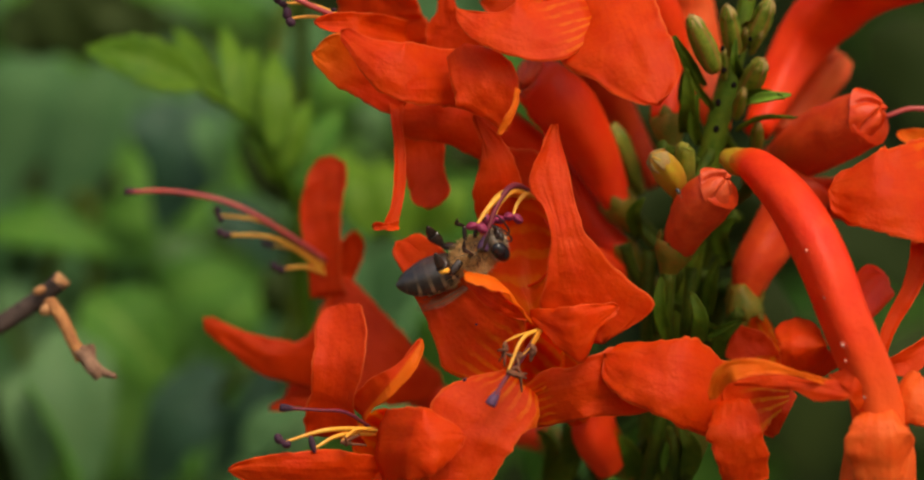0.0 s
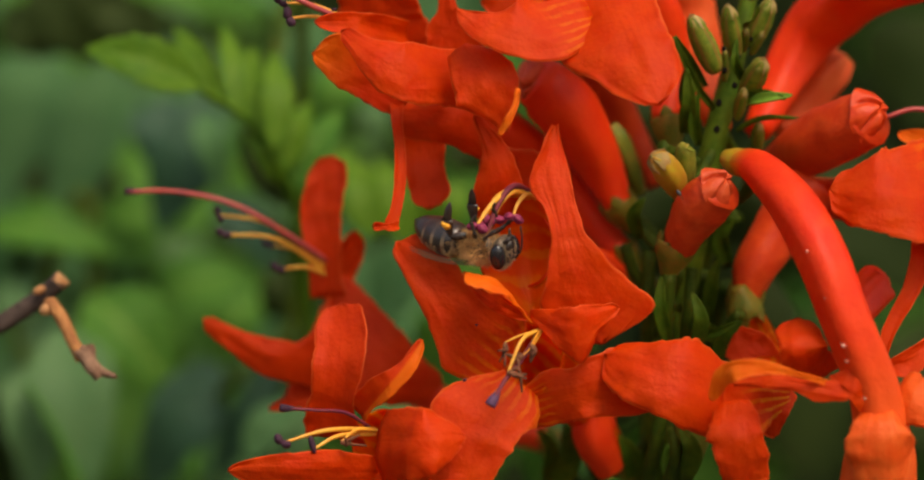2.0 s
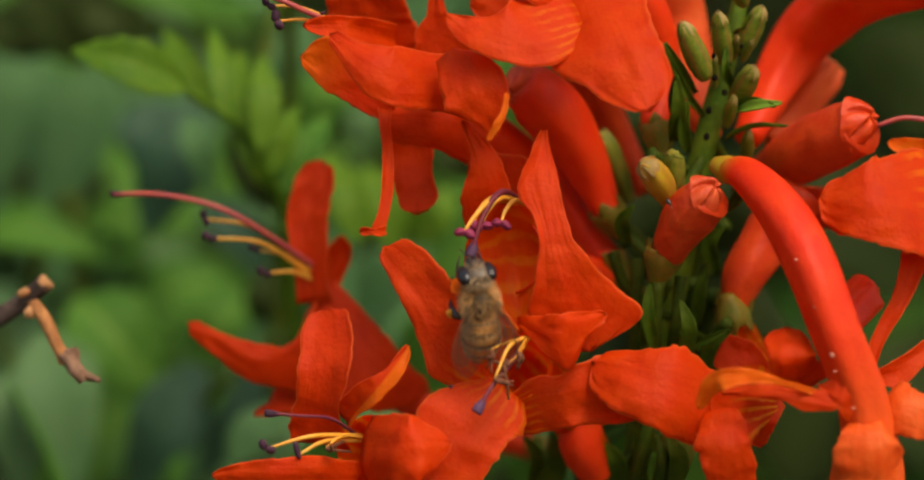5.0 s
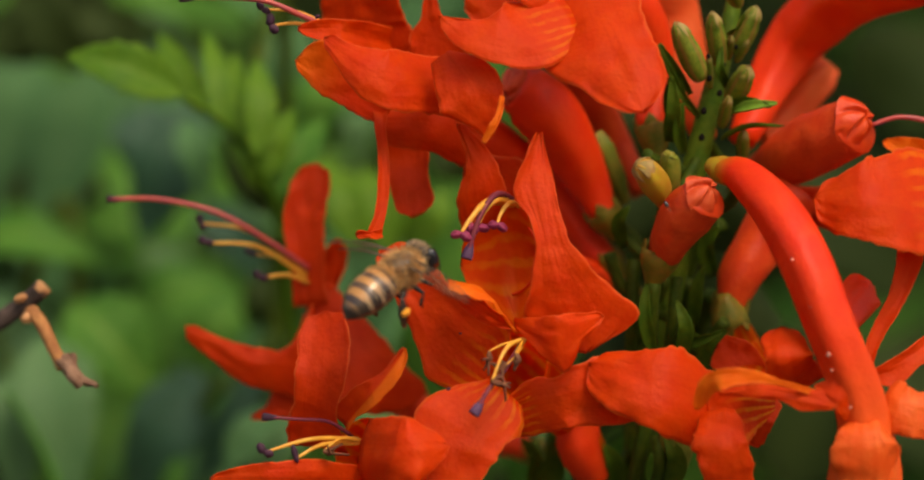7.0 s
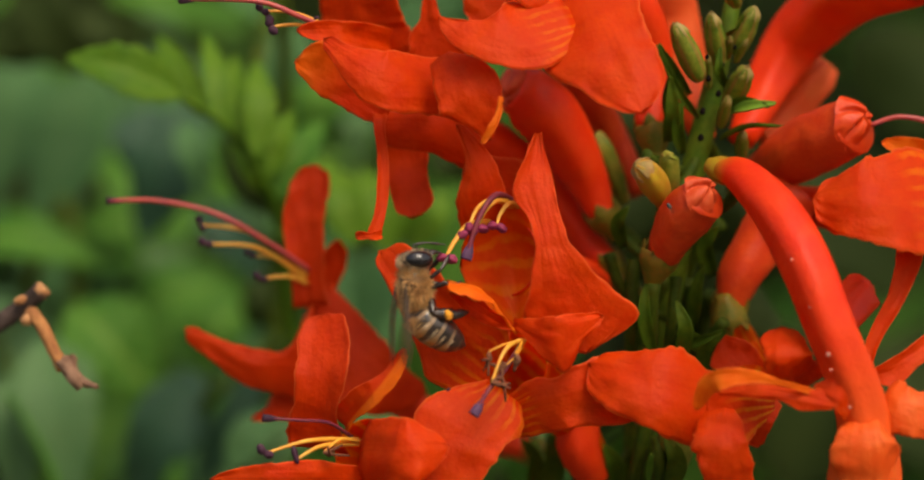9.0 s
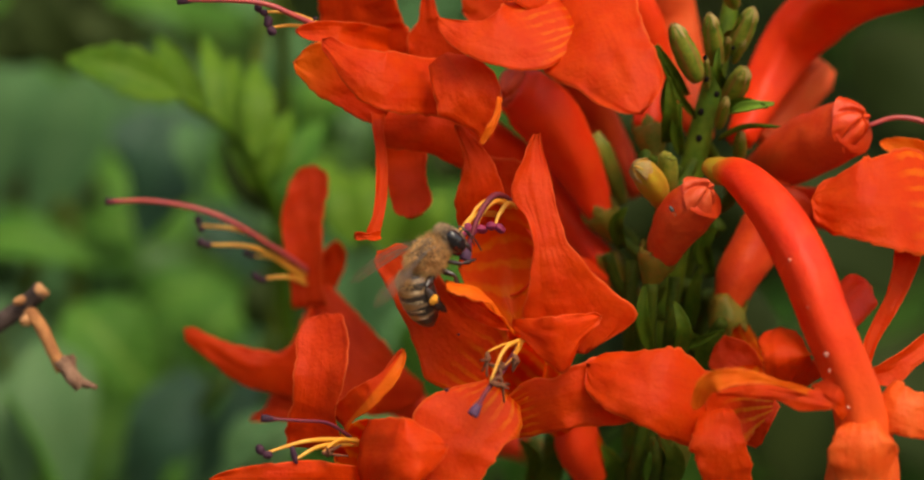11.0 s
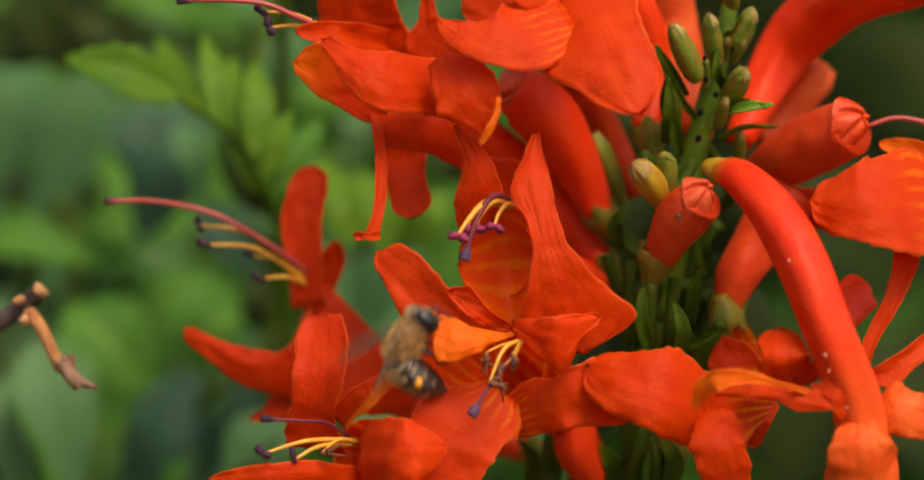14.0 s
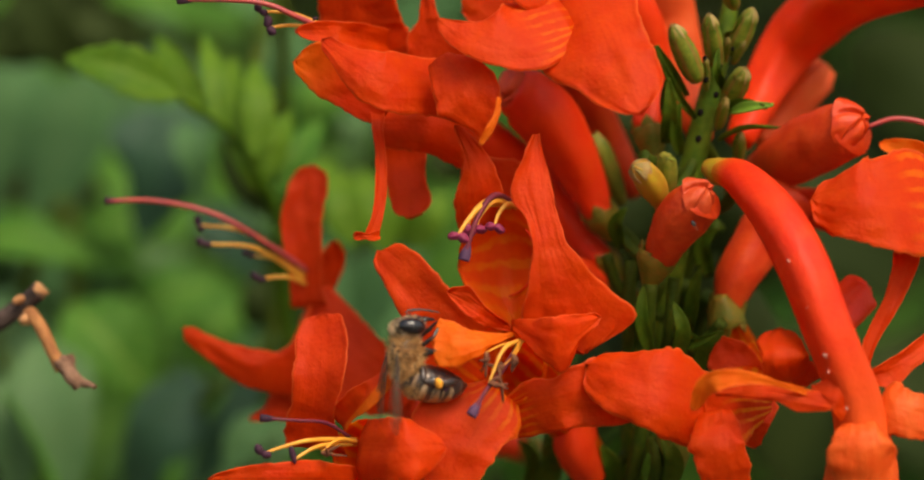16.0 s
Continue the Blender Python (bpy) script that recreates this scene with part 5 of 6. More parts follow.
leaf((-25.14, 54, 1056.06), (-30.13, 52, 1062.92), 1.7, (0.1, -0.9, 0.2), LEAF_BRIGHT, 2, 0.15, fold=0.15, teeth=6)
stem((-23.38, 85, 1032.21), (-24.05, 70, 1046.65), (-24.91, 54, 1056.06), (-28.9, 51, 1063.5), (-35.9, 45, 1068.52), r=0.7, mat=LEAF_BRIGHT)
leaf((-14.56, 75, 1049.06), (-17.67, 80, 1060.25), 3.44, (0, -0.85, 0.5), LEAF_BRIGHT, 2, 0.12, fold=0.15, teeth=6)
leaf((-9.79, 80, 1048.22), (-14.09, 84, 1060.36), 3.32, (0, -0.85, 0.5), LEAF_BRIGHT, 2, 0.12, fold=0.15, teeth=6)
leaf((-7.39, 85, 1049.03), (-1.5, 84, 1056.59), 3.53, (0, -0.85, 0.5), LEAF_BRIGHT, 2, 0.12, fold=0.15, teeth=6)
# broad leaves further in
leaf((-59.14, 140, 1077.84), (-69.27, 140, 1047.93), 6.95, (0.1, -0.7, 0.8), LEAF_BLUE, 3, 0.06, fold=0.15, teeth=6)
leaf((-70.88, 150, 1079.47), (-78.78, 150, 1057.75), 9.38, (0.1, -0.7, 0.8), LEAF_BLUE, 3, 0.06, fold=0.15, teeth=6)
leaf((-86.5, 170, 1075.65), (-73.08, 170, 1067.39), 5.16, (0.1, -0.7, 0.8), LEAF_PALE, 3, 0.06, fold=0.15, teeth=6)
leaf((-78.02, 125, 1050.79), (-56.6, 125, 1046.14), 4.47, (0, -0.8, 0.6), LEAF_MID, 3, 0.06, fold=0.15, teeth=6)
leaf((-64.96, 150, 1052.81), (-47.19, 150, 1048.86), 3.95, (0, -0.8, 0.6), LEAF_MID, 3, 0.06, fold=0.15, teeth=6)
leaf((-45.63, 140, 1070.12), (-41.77, 140, 1054.68), 3.28, (0, -0.8, 0.6), LEAF_BLUE, 3, 0.06, fold=0.15, teeth=6)
leaf((-51.86, 165, 1050.36), (-50.33, 165, 1036.06), 3.88, (0.1, -0.7, 0.8), LEAF_PALE, 3, 0.06, fold=0.15, teeth=6)
leaf((-59.34, 112, 1039.94), (-45.99, 112, 1024.43), 7.22, (0, -0.8, 0.6), LEAF_MID, 3, 0.06, fold=0.15, teeth=6)
leaf((-40.32, 140, 1043.1), (-55.76, 140, 1035.38), 5.31, (0, -0.8, 0.6), LEAF_MID, 3, 0.06, fold=0.15, teeth=6)
leaf((-35.61, 130, 1039.49), (-42.21, 130, 1027.24), 4.71, (0, -0.8, 0.6), LEAF_MID, 3, 0.06, fold=0.15, teeth=6)
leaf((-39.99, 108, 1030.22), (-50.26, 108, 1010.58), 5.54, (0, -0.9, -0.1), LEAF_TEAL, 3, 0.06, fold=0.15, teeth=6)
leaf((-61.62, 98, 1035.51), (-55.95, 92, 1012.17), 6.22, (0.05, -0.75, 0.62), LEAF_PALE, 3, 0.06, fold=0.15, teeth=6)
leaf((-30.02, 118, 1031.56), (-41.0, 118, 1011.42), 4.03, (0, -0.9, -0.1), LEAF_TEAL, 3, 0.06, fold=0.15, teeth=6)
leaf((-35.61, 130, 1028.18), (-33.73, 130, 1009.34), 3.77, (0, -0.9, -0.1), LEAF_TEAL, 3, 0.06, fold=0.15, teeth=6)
stem((-43.57, 104, 1012.74), (-40.44, 108, 1020.4), (-35.61, 114, 1028.11), r=0.95, mat=LEAF_MID)
leaf((-32.96, 84, 1017.16), (-26.11, 88, 1026.13), 2.87, (0, -0.8, 0.6), LEAF_PALE, 2, 0.06, fold=0.15, teeth=6)
stem((-54.74, 70, 1015.16), (-58.69, 72, 1023.08), (-62.69, 74, 1028.65), r=0.5, mat=LEAF_MID)
leaf((-22.27, 95, 1025.69), (-30.91, 95, 1012.73), 4.32, (0, -0.8, 0.6), LEAF_PALE, 3, 0.06, fold=0.15, teeth=6)
leaf((-66.99, 104, 1029.54), (-65.43, 100, 1010.5), 5.25, (0.1, -0.65, 0.8), LEAF_PALE, 3, 0.06, fold=0.15, teeth=6)
leaf((-68.46, 135, 1037.46), (-73.23, 135, 1007.9), 5.91, (0.1, -0.7, 0.8), LEAF_PALE, 3, 0.06, fold=0.15, teeth=6)
leaf((-79.77, 150, 1040.97), (-70.88, 150, 1027.14), 4.94, (0.1, -0.7, 0.8), LEAF_PALE, 3, 0.06, fold=0.15, teeth=6)
leaf((-26.5, 135, 1085.14), (-29.36, 135, 1067.02), 4.2, (0, -0.8, 0.6), LEAF_BLUE, 3, 0.06, fold=0.15, teeth=6)
leaf((-17.07, 150, 1071.57), (-17.57, 150, 1061.7), 2.96, (0.1, -0.7, 0.8), LEAF_PALE, 3, 0.06, fold=0.15, teeth=6)
leaf((-20.04, 120, 1074.7), (-23.72, 120, 1064.58), 4.6, (0, -0.8, 0.6), LEAF_MID, 3, 0.06, fold=0.15, teeth=6)
leaf((-59.03, 150, 1091.32), (-41.26, 150, 1085.89), 3.95, (0, -0.8, 0.6), LEAF_MID, 3, 0.06, fold=0.15, teeth=6)
leaf((-39.29, 150, 1093.29), (-29.41, 150, 1084.41), 3.95, (0, -0.8, 0.6), LEAF_BLUE, 3, 0.06, fold=0.15, teeth=6)
leaf((-55.53, 170, 1091.14), (-49.34, 170, 1085.98), 3.1, (0, -0.8, 0.6), LEAF_PALE, 3, 0.06, fold=0.15, teeth=6)
# near-black leaves in place of the shaded gaps at the upper left
leaf((-68.8, 120, 1089.42), (-59.6, 120, 1076.54), 5.52, (0, -0.9, -0.1), LEAF_SHADED, 3, 0.06, fold=0.15, teeth=6)
leaf((-73.4, 120, 1084.82), (-66.04, 120, 1077.46), 4.14, (0, -0.9, -0.1), LEAF_SHADED, 3, 0.06, fold=0.15, teeth=6)
leaf((-56.6, 125, 1086.17), (-60.33, 125, 1077.79), 3.72, (0, -0.9, -0.1), LEAF_SHADED, 3, 0.06, fold=0.15, teeth=6)
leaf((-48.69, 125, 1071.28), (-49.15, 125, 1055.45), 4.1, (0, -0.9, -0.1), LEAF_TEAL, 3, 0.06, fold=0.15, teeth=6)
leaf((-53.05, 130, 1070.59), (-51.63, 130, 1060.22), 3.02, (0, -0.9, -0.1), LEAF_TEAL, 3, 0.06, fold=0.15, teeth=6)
# a gap between leaflets, its shade given by a darkened leaf
leaf((-32.47, 88, 1064.71), (-27.38, 88, 1053.69), 2.03, (0, -0.9, -0.3), LEAF_SHADED, 3, 0.06, fold=0.15, teeth=6)
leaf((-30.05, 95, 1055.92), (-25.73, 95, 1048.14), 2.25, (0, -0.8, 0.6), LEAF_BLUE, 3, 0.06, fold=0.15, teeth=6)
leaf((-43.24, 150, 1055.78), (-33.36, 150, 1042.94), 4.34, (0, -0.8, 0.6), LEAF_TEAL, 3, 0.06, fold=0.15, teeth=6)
leaf((-28.32, 120, 1044.34), (-32.92, 120, 1036.06), 3.68, (0, -0.9, -0.1), LEAF_SHADED, 3, 0.06, fold=0.15, teeth=6)
leaf((-15.97, 110, 1036.4), (-5.2, 110, 1048.07), 5.38, (0.1, -0.7, 0.8), LEAF_BLUE, 3, 0.06, fold=0.15, teeth=6)
leaf((-20.04, 120, 1041.58), (-12.69, 120, 1030.54), 4.6, (0, -0.8, 0.6), LEAF_BLUE, 3, 0.06, fold=0.15, teeth=6)
leaf((-7.08, 115, 1028.97), (-3.44, 115, 1038.05), 4.54, (0, -0.8, 0.6), LEAF_MID, 3, 0.06, fold=0.15, teeth=6)
leaf((-3.71, 95, 1064.55), (1.04, 95, 1058.51), 2.94, (0, -0.9, -0.1), LEAF_SHADED, 3, 0.06, fold=0.15, teeth=6)
stem((-78.78, 150, 1035.04), (-65.43, 100, 1026.25), (-59.41, 95, 1013.6), r=0.75)
stem((-40.19, 110, 1023.84), (-34.81, 100, 1028.87), (-26.73, 110, 1036.4), r=0.7)
leaf((14.21, 70, 1015.85), (9.37, 70, 1023.11), 5, (0, -0.8, 0.6), LEAF_BLUE, 3)
leaf((7.54, 60, 1015.23), (13.81, 60, 1023.86), 4, (0, -0.9, 0.4), LEAF_MID, 2)
leaf((21.04, 50, 1016.22), (22.64, 40, 1026.84), 4, (0, -0.9, 0.4), LEAF_MID, 2)
leaf((16.95, 60, 1037.99), (20.09, 60, 1048.98), 5, (0, -0.9, 0.6), LEAF_BLUE, 2)
# shade behind the stalk and buds, put in as darkened leaves
leaf((23.38, 40, 1032.76), (17.73, 45, 1040.01), 6, (0, -0.9, 0.0), LEAF_SHADED, 2)
leaf((27.08, 40, 1035.72), (29.3, 40, 1048.3), 7, (0, -0.9, 0.0), LEAF_SHADED, 2)
leaf((23.38, 40, 1044.6), (21.9, 40, 1057.92), 7, (0, -0.9, 0.0), LEAF_SHADED, 2)
leaf((33, 40, 1032.76), (36.92, 42, 1044.57), 6, (0, -0.9, 0.0), LEAF_SHADED, 2)
leaf((28.95, 36, 1049.05), (32.6, 36, 1059.28), 6, (0, -0.9, 0.0), LEAF_SHADED, 2)
leaf((20.73, 45, 1058.04), (21.48, 45, 1069.31), 5, (0, -0.9, 0.4), LEAF_SHADED, 2)
# large darkened leaves stand for the deep shade on the right
leaf((79.68, 220, 1073.7), (95.7, 220, 1089.72), 14, (0, -0.9, 0.1), LEAF_SHADED, 3)
leaf((82.04, 200, 1033.17), (92.22, 190, 1005.51), 14, (0, -0.9, 0.0), LEAF_SHADED, 3)
leaf((69.95, 200, 1033.17), (60.05, 200, 1003.48), 18, (0, -0.9, 0.0), LEAF_SHADED, 3)
leaf((71.9, 230, 1074.16), (84.26, 220, 1037.06), 18, (0, -0.9, 0.0), LEAF_SHADED, 3)
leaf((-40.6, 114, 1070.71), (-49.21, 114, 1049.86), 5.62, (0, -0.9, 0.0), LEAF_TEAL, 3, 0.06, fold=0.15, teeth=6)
leaf((-41.57, 106, 1068.08), (-38.01, 106, 1055.2), 2.67, (0, -0.85, 0.4), LEAF_BLUE, 3, 0.06, fold=0.15, teeth=6)
# second darkened leaf for the same shaded gap between leaflets
leaf((-32.96, 84, 1065.39), (-27.51, 84, 1053.23), 2.52, (0, -0.8, -0.6), LEAF_SHADED, 2, 0.0, fold=0.15, teeth=6)
scatter = np.random.default_rng(11)
for k in range(110):
    place = scatter.uniform((-170, 200, 930), (190, 420, 1180))
    way = unit(np.array([scatter.normal(), scatter.normal() * 0.4, scatter.normal() * 0.8 - 0.4]))
    long = scatter.uniform(26, 50)
    # right of the stalk every leaf takes the colour of shade
    kind = LEAF_SHADED if place[0] > 40 or scatter.random() < 0.2 else (LEAF_MID if scatter.random() < 0.6 else LEAF_BLUE)
    leaf(tuple(place), tuple(place + way * long), long * scatter.uniform(0.2, 0.3), (scatter.normal() * 0.4, -0.9, scatter.uniform(-0.2, 1.0)), kind, 3, 0.1)
for k in range(44):
    place = scatter.uniform((-115, 185, 990), (-15, 290, 1105))
    way = unit(np.array([scatter.normal(), scatter.normal() * 0.4, scatter.normal() * 0.6 - 0.4]))
    long = scatter.uniform(18, 34)
    leaf(tuple(place), tuple(place + way * long), long * scatter.uniform(0.24, 0.34), (scatter.normal() * 0.4, -0.8, scatter.uniform(0.3, 1.0)), LEAF_BLUE if scatter.random() < 0.35 else LEAF_MID, 3, 0.1)
stem((-100, 200, 0), (-95, 190, 500), (-61.63, 130, 1011.08), (-74.68, 140, 1035.24), r=1.5)


def hedge(name, count, box_lo, box_hi, size, mats, seed):
    """Joined loose leaves that fill the depth of the shrub."""
    rng = np.random.default_rng(seed)
    for k, mat in enumerate(mats):
        shapes = []
        for i in range(count // len(mats)):
            c = rng.uniform(box_lo, box_hi)
            way = unit(np.array([rng.normal(), rng.normal() * 0.5, rng.normal() * 0.8 - 0.3]))
            n = unit(np.array([rng.normal() * 0.5, -1, 0.9 + rng.normal() * 0.5]))
            L = size * rng.uniform(0.6, 1.4)
            w = L * rng.uniform(0.22, 0.36)
            shapes.append(blade([c, c + way * L * 0.5 + n * L * 0.08, c + way * L], n, n, [w * 0.2, w, w * 0.8, 0.3], [w * 0.2, w, w * 0.8, 0.3], ruffle=w * 0.08, rows=8, cols=5, fold=0.15))
        part(name, joined(*shapes), mat, shrub)["kind"] = "stuff"


def hedge_backdrop():
    """Added backdrop with the hedge's inner shade in its colour: a thick body with a rounded top, uneven all over."""
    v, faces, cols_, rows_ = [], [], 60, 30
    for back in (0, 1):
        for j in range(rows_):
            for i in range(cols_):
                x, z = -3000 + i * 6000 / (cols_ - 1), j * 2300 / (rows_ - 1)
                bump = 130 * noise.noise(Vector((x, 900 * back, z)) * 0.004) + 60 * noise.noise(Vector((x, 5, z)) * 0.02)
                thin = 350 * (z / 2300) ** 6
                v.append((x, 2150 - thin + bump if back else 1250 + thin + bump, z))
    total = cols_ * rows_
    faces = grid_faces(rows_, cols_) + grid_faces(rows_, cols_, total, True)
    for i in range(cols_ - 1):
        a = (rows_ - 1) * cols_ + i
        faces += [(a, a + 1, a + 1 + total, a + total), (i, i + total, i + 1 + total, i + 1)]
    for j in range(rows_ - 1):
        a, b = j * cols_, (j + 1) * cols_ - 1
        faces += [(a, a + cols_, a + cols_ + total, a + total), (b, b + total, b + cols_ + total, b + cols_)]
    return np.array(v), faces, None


# closes gaps to the sky; its dark colour replaces shade between leaves
part("dark_backdrop", hedge_backdrop(), LEAF_SHADED, shrub)["kind"] = "stuff"
hedge("foliage", 420, (-420, 380, 700), (420, 700, 1400), 60, (LEAF_MID, LEAF_SHADED, LEAF_SHADED), 3)
hedge("foliage", 900, (-1500, 700, 0), (1500, 1100, 1900), 110, (LEAF_MID, LEAF_SHADED, LEAF_SHADED), 4)
# unseen canopy added overhead to cast shade on the leaves at right
hedge("foliage", 240, (70, 130, 1165), (520, 520, 1420), 55, (LEAF_MID, LEAF_SHADED), 5)
stem((-60, 260, 0), (-70, 240, 500), (-28.18, 110, 1036.27), (-31, 70, 1067.52), r=1.3)
stem((-80, 300, 0), (-90, 320, 500), (-60, 330, 1000), (-70, 340, 1200), r=2)
stem((60, 420, 0), (40, 440, 600), (20, 450, 1150), r=2)
for k in range(14):
    x = -1300 + k * 200
    stem((x, 900, 0), (x + 30, 880, 700), (x - 20, 900, 1500), r=5, mat=TWIG)

# ---- bee ----
bee = thing("honey_bee", (0, 0, 0), "brown-banded honey bee with furry thorax and orange pollen loads", "bee")
part("thorax", ball((0, 0, 0), (2.2, 1.62, 1.6), (1, 0, 0), 24, 16, 0.04), BEE_BROWN, bee)


def fur(centre, radii, count, length, seed, lo=-1.0, drop=0.0, wide=0.045, back=0.35, bald=1.0):
    """Fine hairs standing off a rounded body, combed backwards; the top may be nearly bald."""
    rng = np.random.default_rng(seed)
    v, f = [], []
    for i in range(count):
        d = unit(rng.normal(size=3))
        if d[2] < lo:
            d[2] *= -1
        root = np.array(centre) + d * np.array(radii) * 0.97
        way = unit(d + rng.normal(size=3) * 0.35 + np.array([-back, 0, drop]))
        across = unit(np.cross(way, rng.normal(size=3))) * wide
        L = length * rng.uniform(0.5, 1.2) * (bald if d[2] > 0.72 else 1.0)
        n = len(v)
        v += [root - across, root + across, root + way * L]
        f.append((n, n + 1, n + 2))
    return np.array(v), f, None


def fur_ring(centre, radius, count, length, seed):
    """A band of short hairs that lie back over the edge of a plate of the abdomen."""
    rng = np.random.default_rng(seed)
    v, f = [], []
    for i in range(count):
        a = rng.uniform(0.15, math.pi - 0.15)
        d = np.array([0, math.cos(a), math.sin(a) * 0.9])
        root = np.array(centre) + d * radius * 0.98 + np.array([rng.uniform(-0.14, 0.14), 0, 0])
        way = unit(d * 0.45 + np.array([-1.0, 0, 0]) + rng.normal(size=3) * 0.2)
        across = unit(np.cross(way, d)) * 0.028
        L = length * rng.uniform(0.6, 1.2)
        n = len(v)
        v += [root - across, root + across, root + way * L]
        f.append((n, n + 1, n + 2))
    return np.array(v), f, None


part("fur", fur((0, 0, 0.05), (2.1, 1.62, 1.6), 5000, 0.85, 5, bald=0.22), BEE_FUR, bee, "dense tawny hair")
head = part("head", ball((2.8, 0, -0.3), (1.0, 1.62, 1.6), (1, 0, 0), 20, 14, 0.03), BEE_BROWN, bee, "dark furry face", (2.0, 0, -0.2))
part("fur", joined(fur((2.6, 0, 0.1), (0.95, 1.45, 1.5), 1500, 0.42, 6), fur((3.1, 0, -0.6), (0.75, 1.1, 1.25), 800, 0.3, 16, back=-0.2)), BEE_FUR_PALE, head, "short pale hair", (2.0, 0, -0.2))
part("face_plate", ball((3.55, 0, -1.0), (0.36, 0.75, 0.62), (1, 0, 0.25), 14, 10), BEE_SKIN, head, "smooth dark face plate", (3.4, 0, -1.0))
for side_sign in (1, -1):
    part("eye", ball((2.92, side_sign * 1.22, -0.15), (0.8, 0.72, 1.35), (0.9, side_sign * -0.3, 0), 18, 14), BEE_EYE, head, "large glossy black eye", (2.9, side_sign * 1.4, 0))
    part("antenna", tube([(3.7, side_sign * 0.3, -0.3), (4.2, side_sign * 0.5, -0.1), (4.45, side_sign * 0.6, -0.6), (4.5, side_sign * 0.75, -1.8), (4.3, side_sign * 0.85, -3.0)], [0.09, 0.07, 0.09, 0.08, 0.07], 18, 7), BEE_SKIN, head, "elbowed antenna", (3.7, side_sign * 0.3, -0.3))
    part("jaw", tube([(3.35, side_sign * 0.5, -1.5), (3.65, side_sign * 0.4, -1.85), (3.75, side_sign * 0.1, -2.1)], [0.26, 0.22, 0.1], 8, 8), BEE_SKIN, head, origin=(3.35, side_sign * 0.5, -1.5))
part("tongue", tube([(3.4, 0, -1.6), (3.6, 0, -2.2), (3.55, 0, -2.9)], [0.3, 0.2, 0.07], 10, 8), BEE_LEG, head, "brown tongue", (3.4, 0, -1.6))
abdomen = part("abdomen", tube([(-1.6, 0, -0.2), (-2.2, 0, 0.0), (-3.3, 0, 0.05), (-4.7, 0, -0.05), (-6.1, 0, -0.25), (-7.4, 0, -0.6), (-8.2, 0, -0.9)], [0.5, 1.5, 1.92, 1.98, 1.7, 1.05, 0.1], 48, 24, squash=0.92, squash_way=(0, 0, 1)), BEE_ABDOMEN, bee, "dark abdomen with tawny bands", (-1.9, 0, -0.2))
part("fur", fur((-2.9, 0, 0.05), (1.2, 1.72, 1.6), 1500, 0.5, 7, -0.35), BEE_FUR, abdomen, "tawny hair at the waist", (-1.9, 0, -0.2))
for k, (ring_x, ring_z, ring_r) in enumerate(((-3.25, 0.05, 1.92), (-4.3, 0.0, 1.99), (-5.3, -0.1, 1.88), (-6.2, -0.28, 1.64))):
    part("hair_band", fur_ring((ring_x, 0, ring_z), ring_r, 420, 0.26, 30 + k), BEE_FUR_PALE, abdomen, "pale hair band", (-1.9, 0, -0.2))
wings = []
for side_sign in (1, -1):
    for big in (True, False):
        root = (0.5, side_sign * 1.5, 1.3) if big else (-0.5, side_sign * 1.5, 1.1)
        L = 7.8 if big else 5.5
        w = 1.45 if big else 1.1
        shape = blade([root, (root[0] - L * 0.5, root[1] + side_sign * 1.2, root[2] + 0.25), (root[0] - L, root[1] + side_sign * 2.2, root[2] + 0.0)], (0, 0, 1), (0, side_sign * 0.3, 1), [0.15, w * 0.7, w, w * 0.75], [0.15, w * 0.7, w, w * 0.75], ruffle=0.1, thick=0.03, rows=18, cols=9, blunt=0.25)
        wing = part("wing", shape, BEE_WING, bee, "clear brownish wing", root)
        for k in (-0.75, 0.0, 0.6):
            part("vein", tube([root, (root[0] - L * 0.45, root[1] + side_sign * 1.1 + k * w * 0.8, root[2] + 0.27), (root[0] - L * 0.92, root[1] + side_sign * 2.0 + k * w * 0.7, root[2] + 0.06)], [0.05, 0.035, 0.022], 10, 5), BEE_BROWN, wing, "dark wing vein", root)
        wings.append((wing, side_sign))


def leg(root, knee, ankle, foot, thick, load=False, flat=1.0):
    """Femur, tibia and tarsus; a hind leg carries pollen."""
    l = part("leg", tube([root, tuple((np.array(root) + np.array(knee)) / 2), knee], [thick, thick * 1.15, thick * 0.8], 12, 9), BEE_LEG, bee, "dark jointed leg", root)
    part("tibia", tube([knee, tuple((np.array(knee) * 0.4 + np.array(ankle) * 0.6)), ankle], [thick * 0.6, thick * 1.1 * flat, thick * 1.2 * flat], 12, 9, squash=0.6), BEE_LEG, l, origin=knee)
    mid = tuple(np.array(ankle) * 0.45 + np.array(foot) * 0.55)
    part("tarsus", tube([ankle, mid, foot], [thick * 0.9 * flat, thick * 0.8 * flat, thick * 0.3], 12, 8, squash=0.6), BEE_LEG, l, origin=ankle)
    if load:
        part("pollen_load", ball(tuple(np.array(ankle) * 0.75 + np.array(knee) * 0.25 + np.array([0, np.sign(root[1]) * 0.3, 0])), (0.55, 0.4, 0.4), (1, 0, 0.4), 12, 10, 0.5), POLLEN, l, "orange pollen load", ankle)


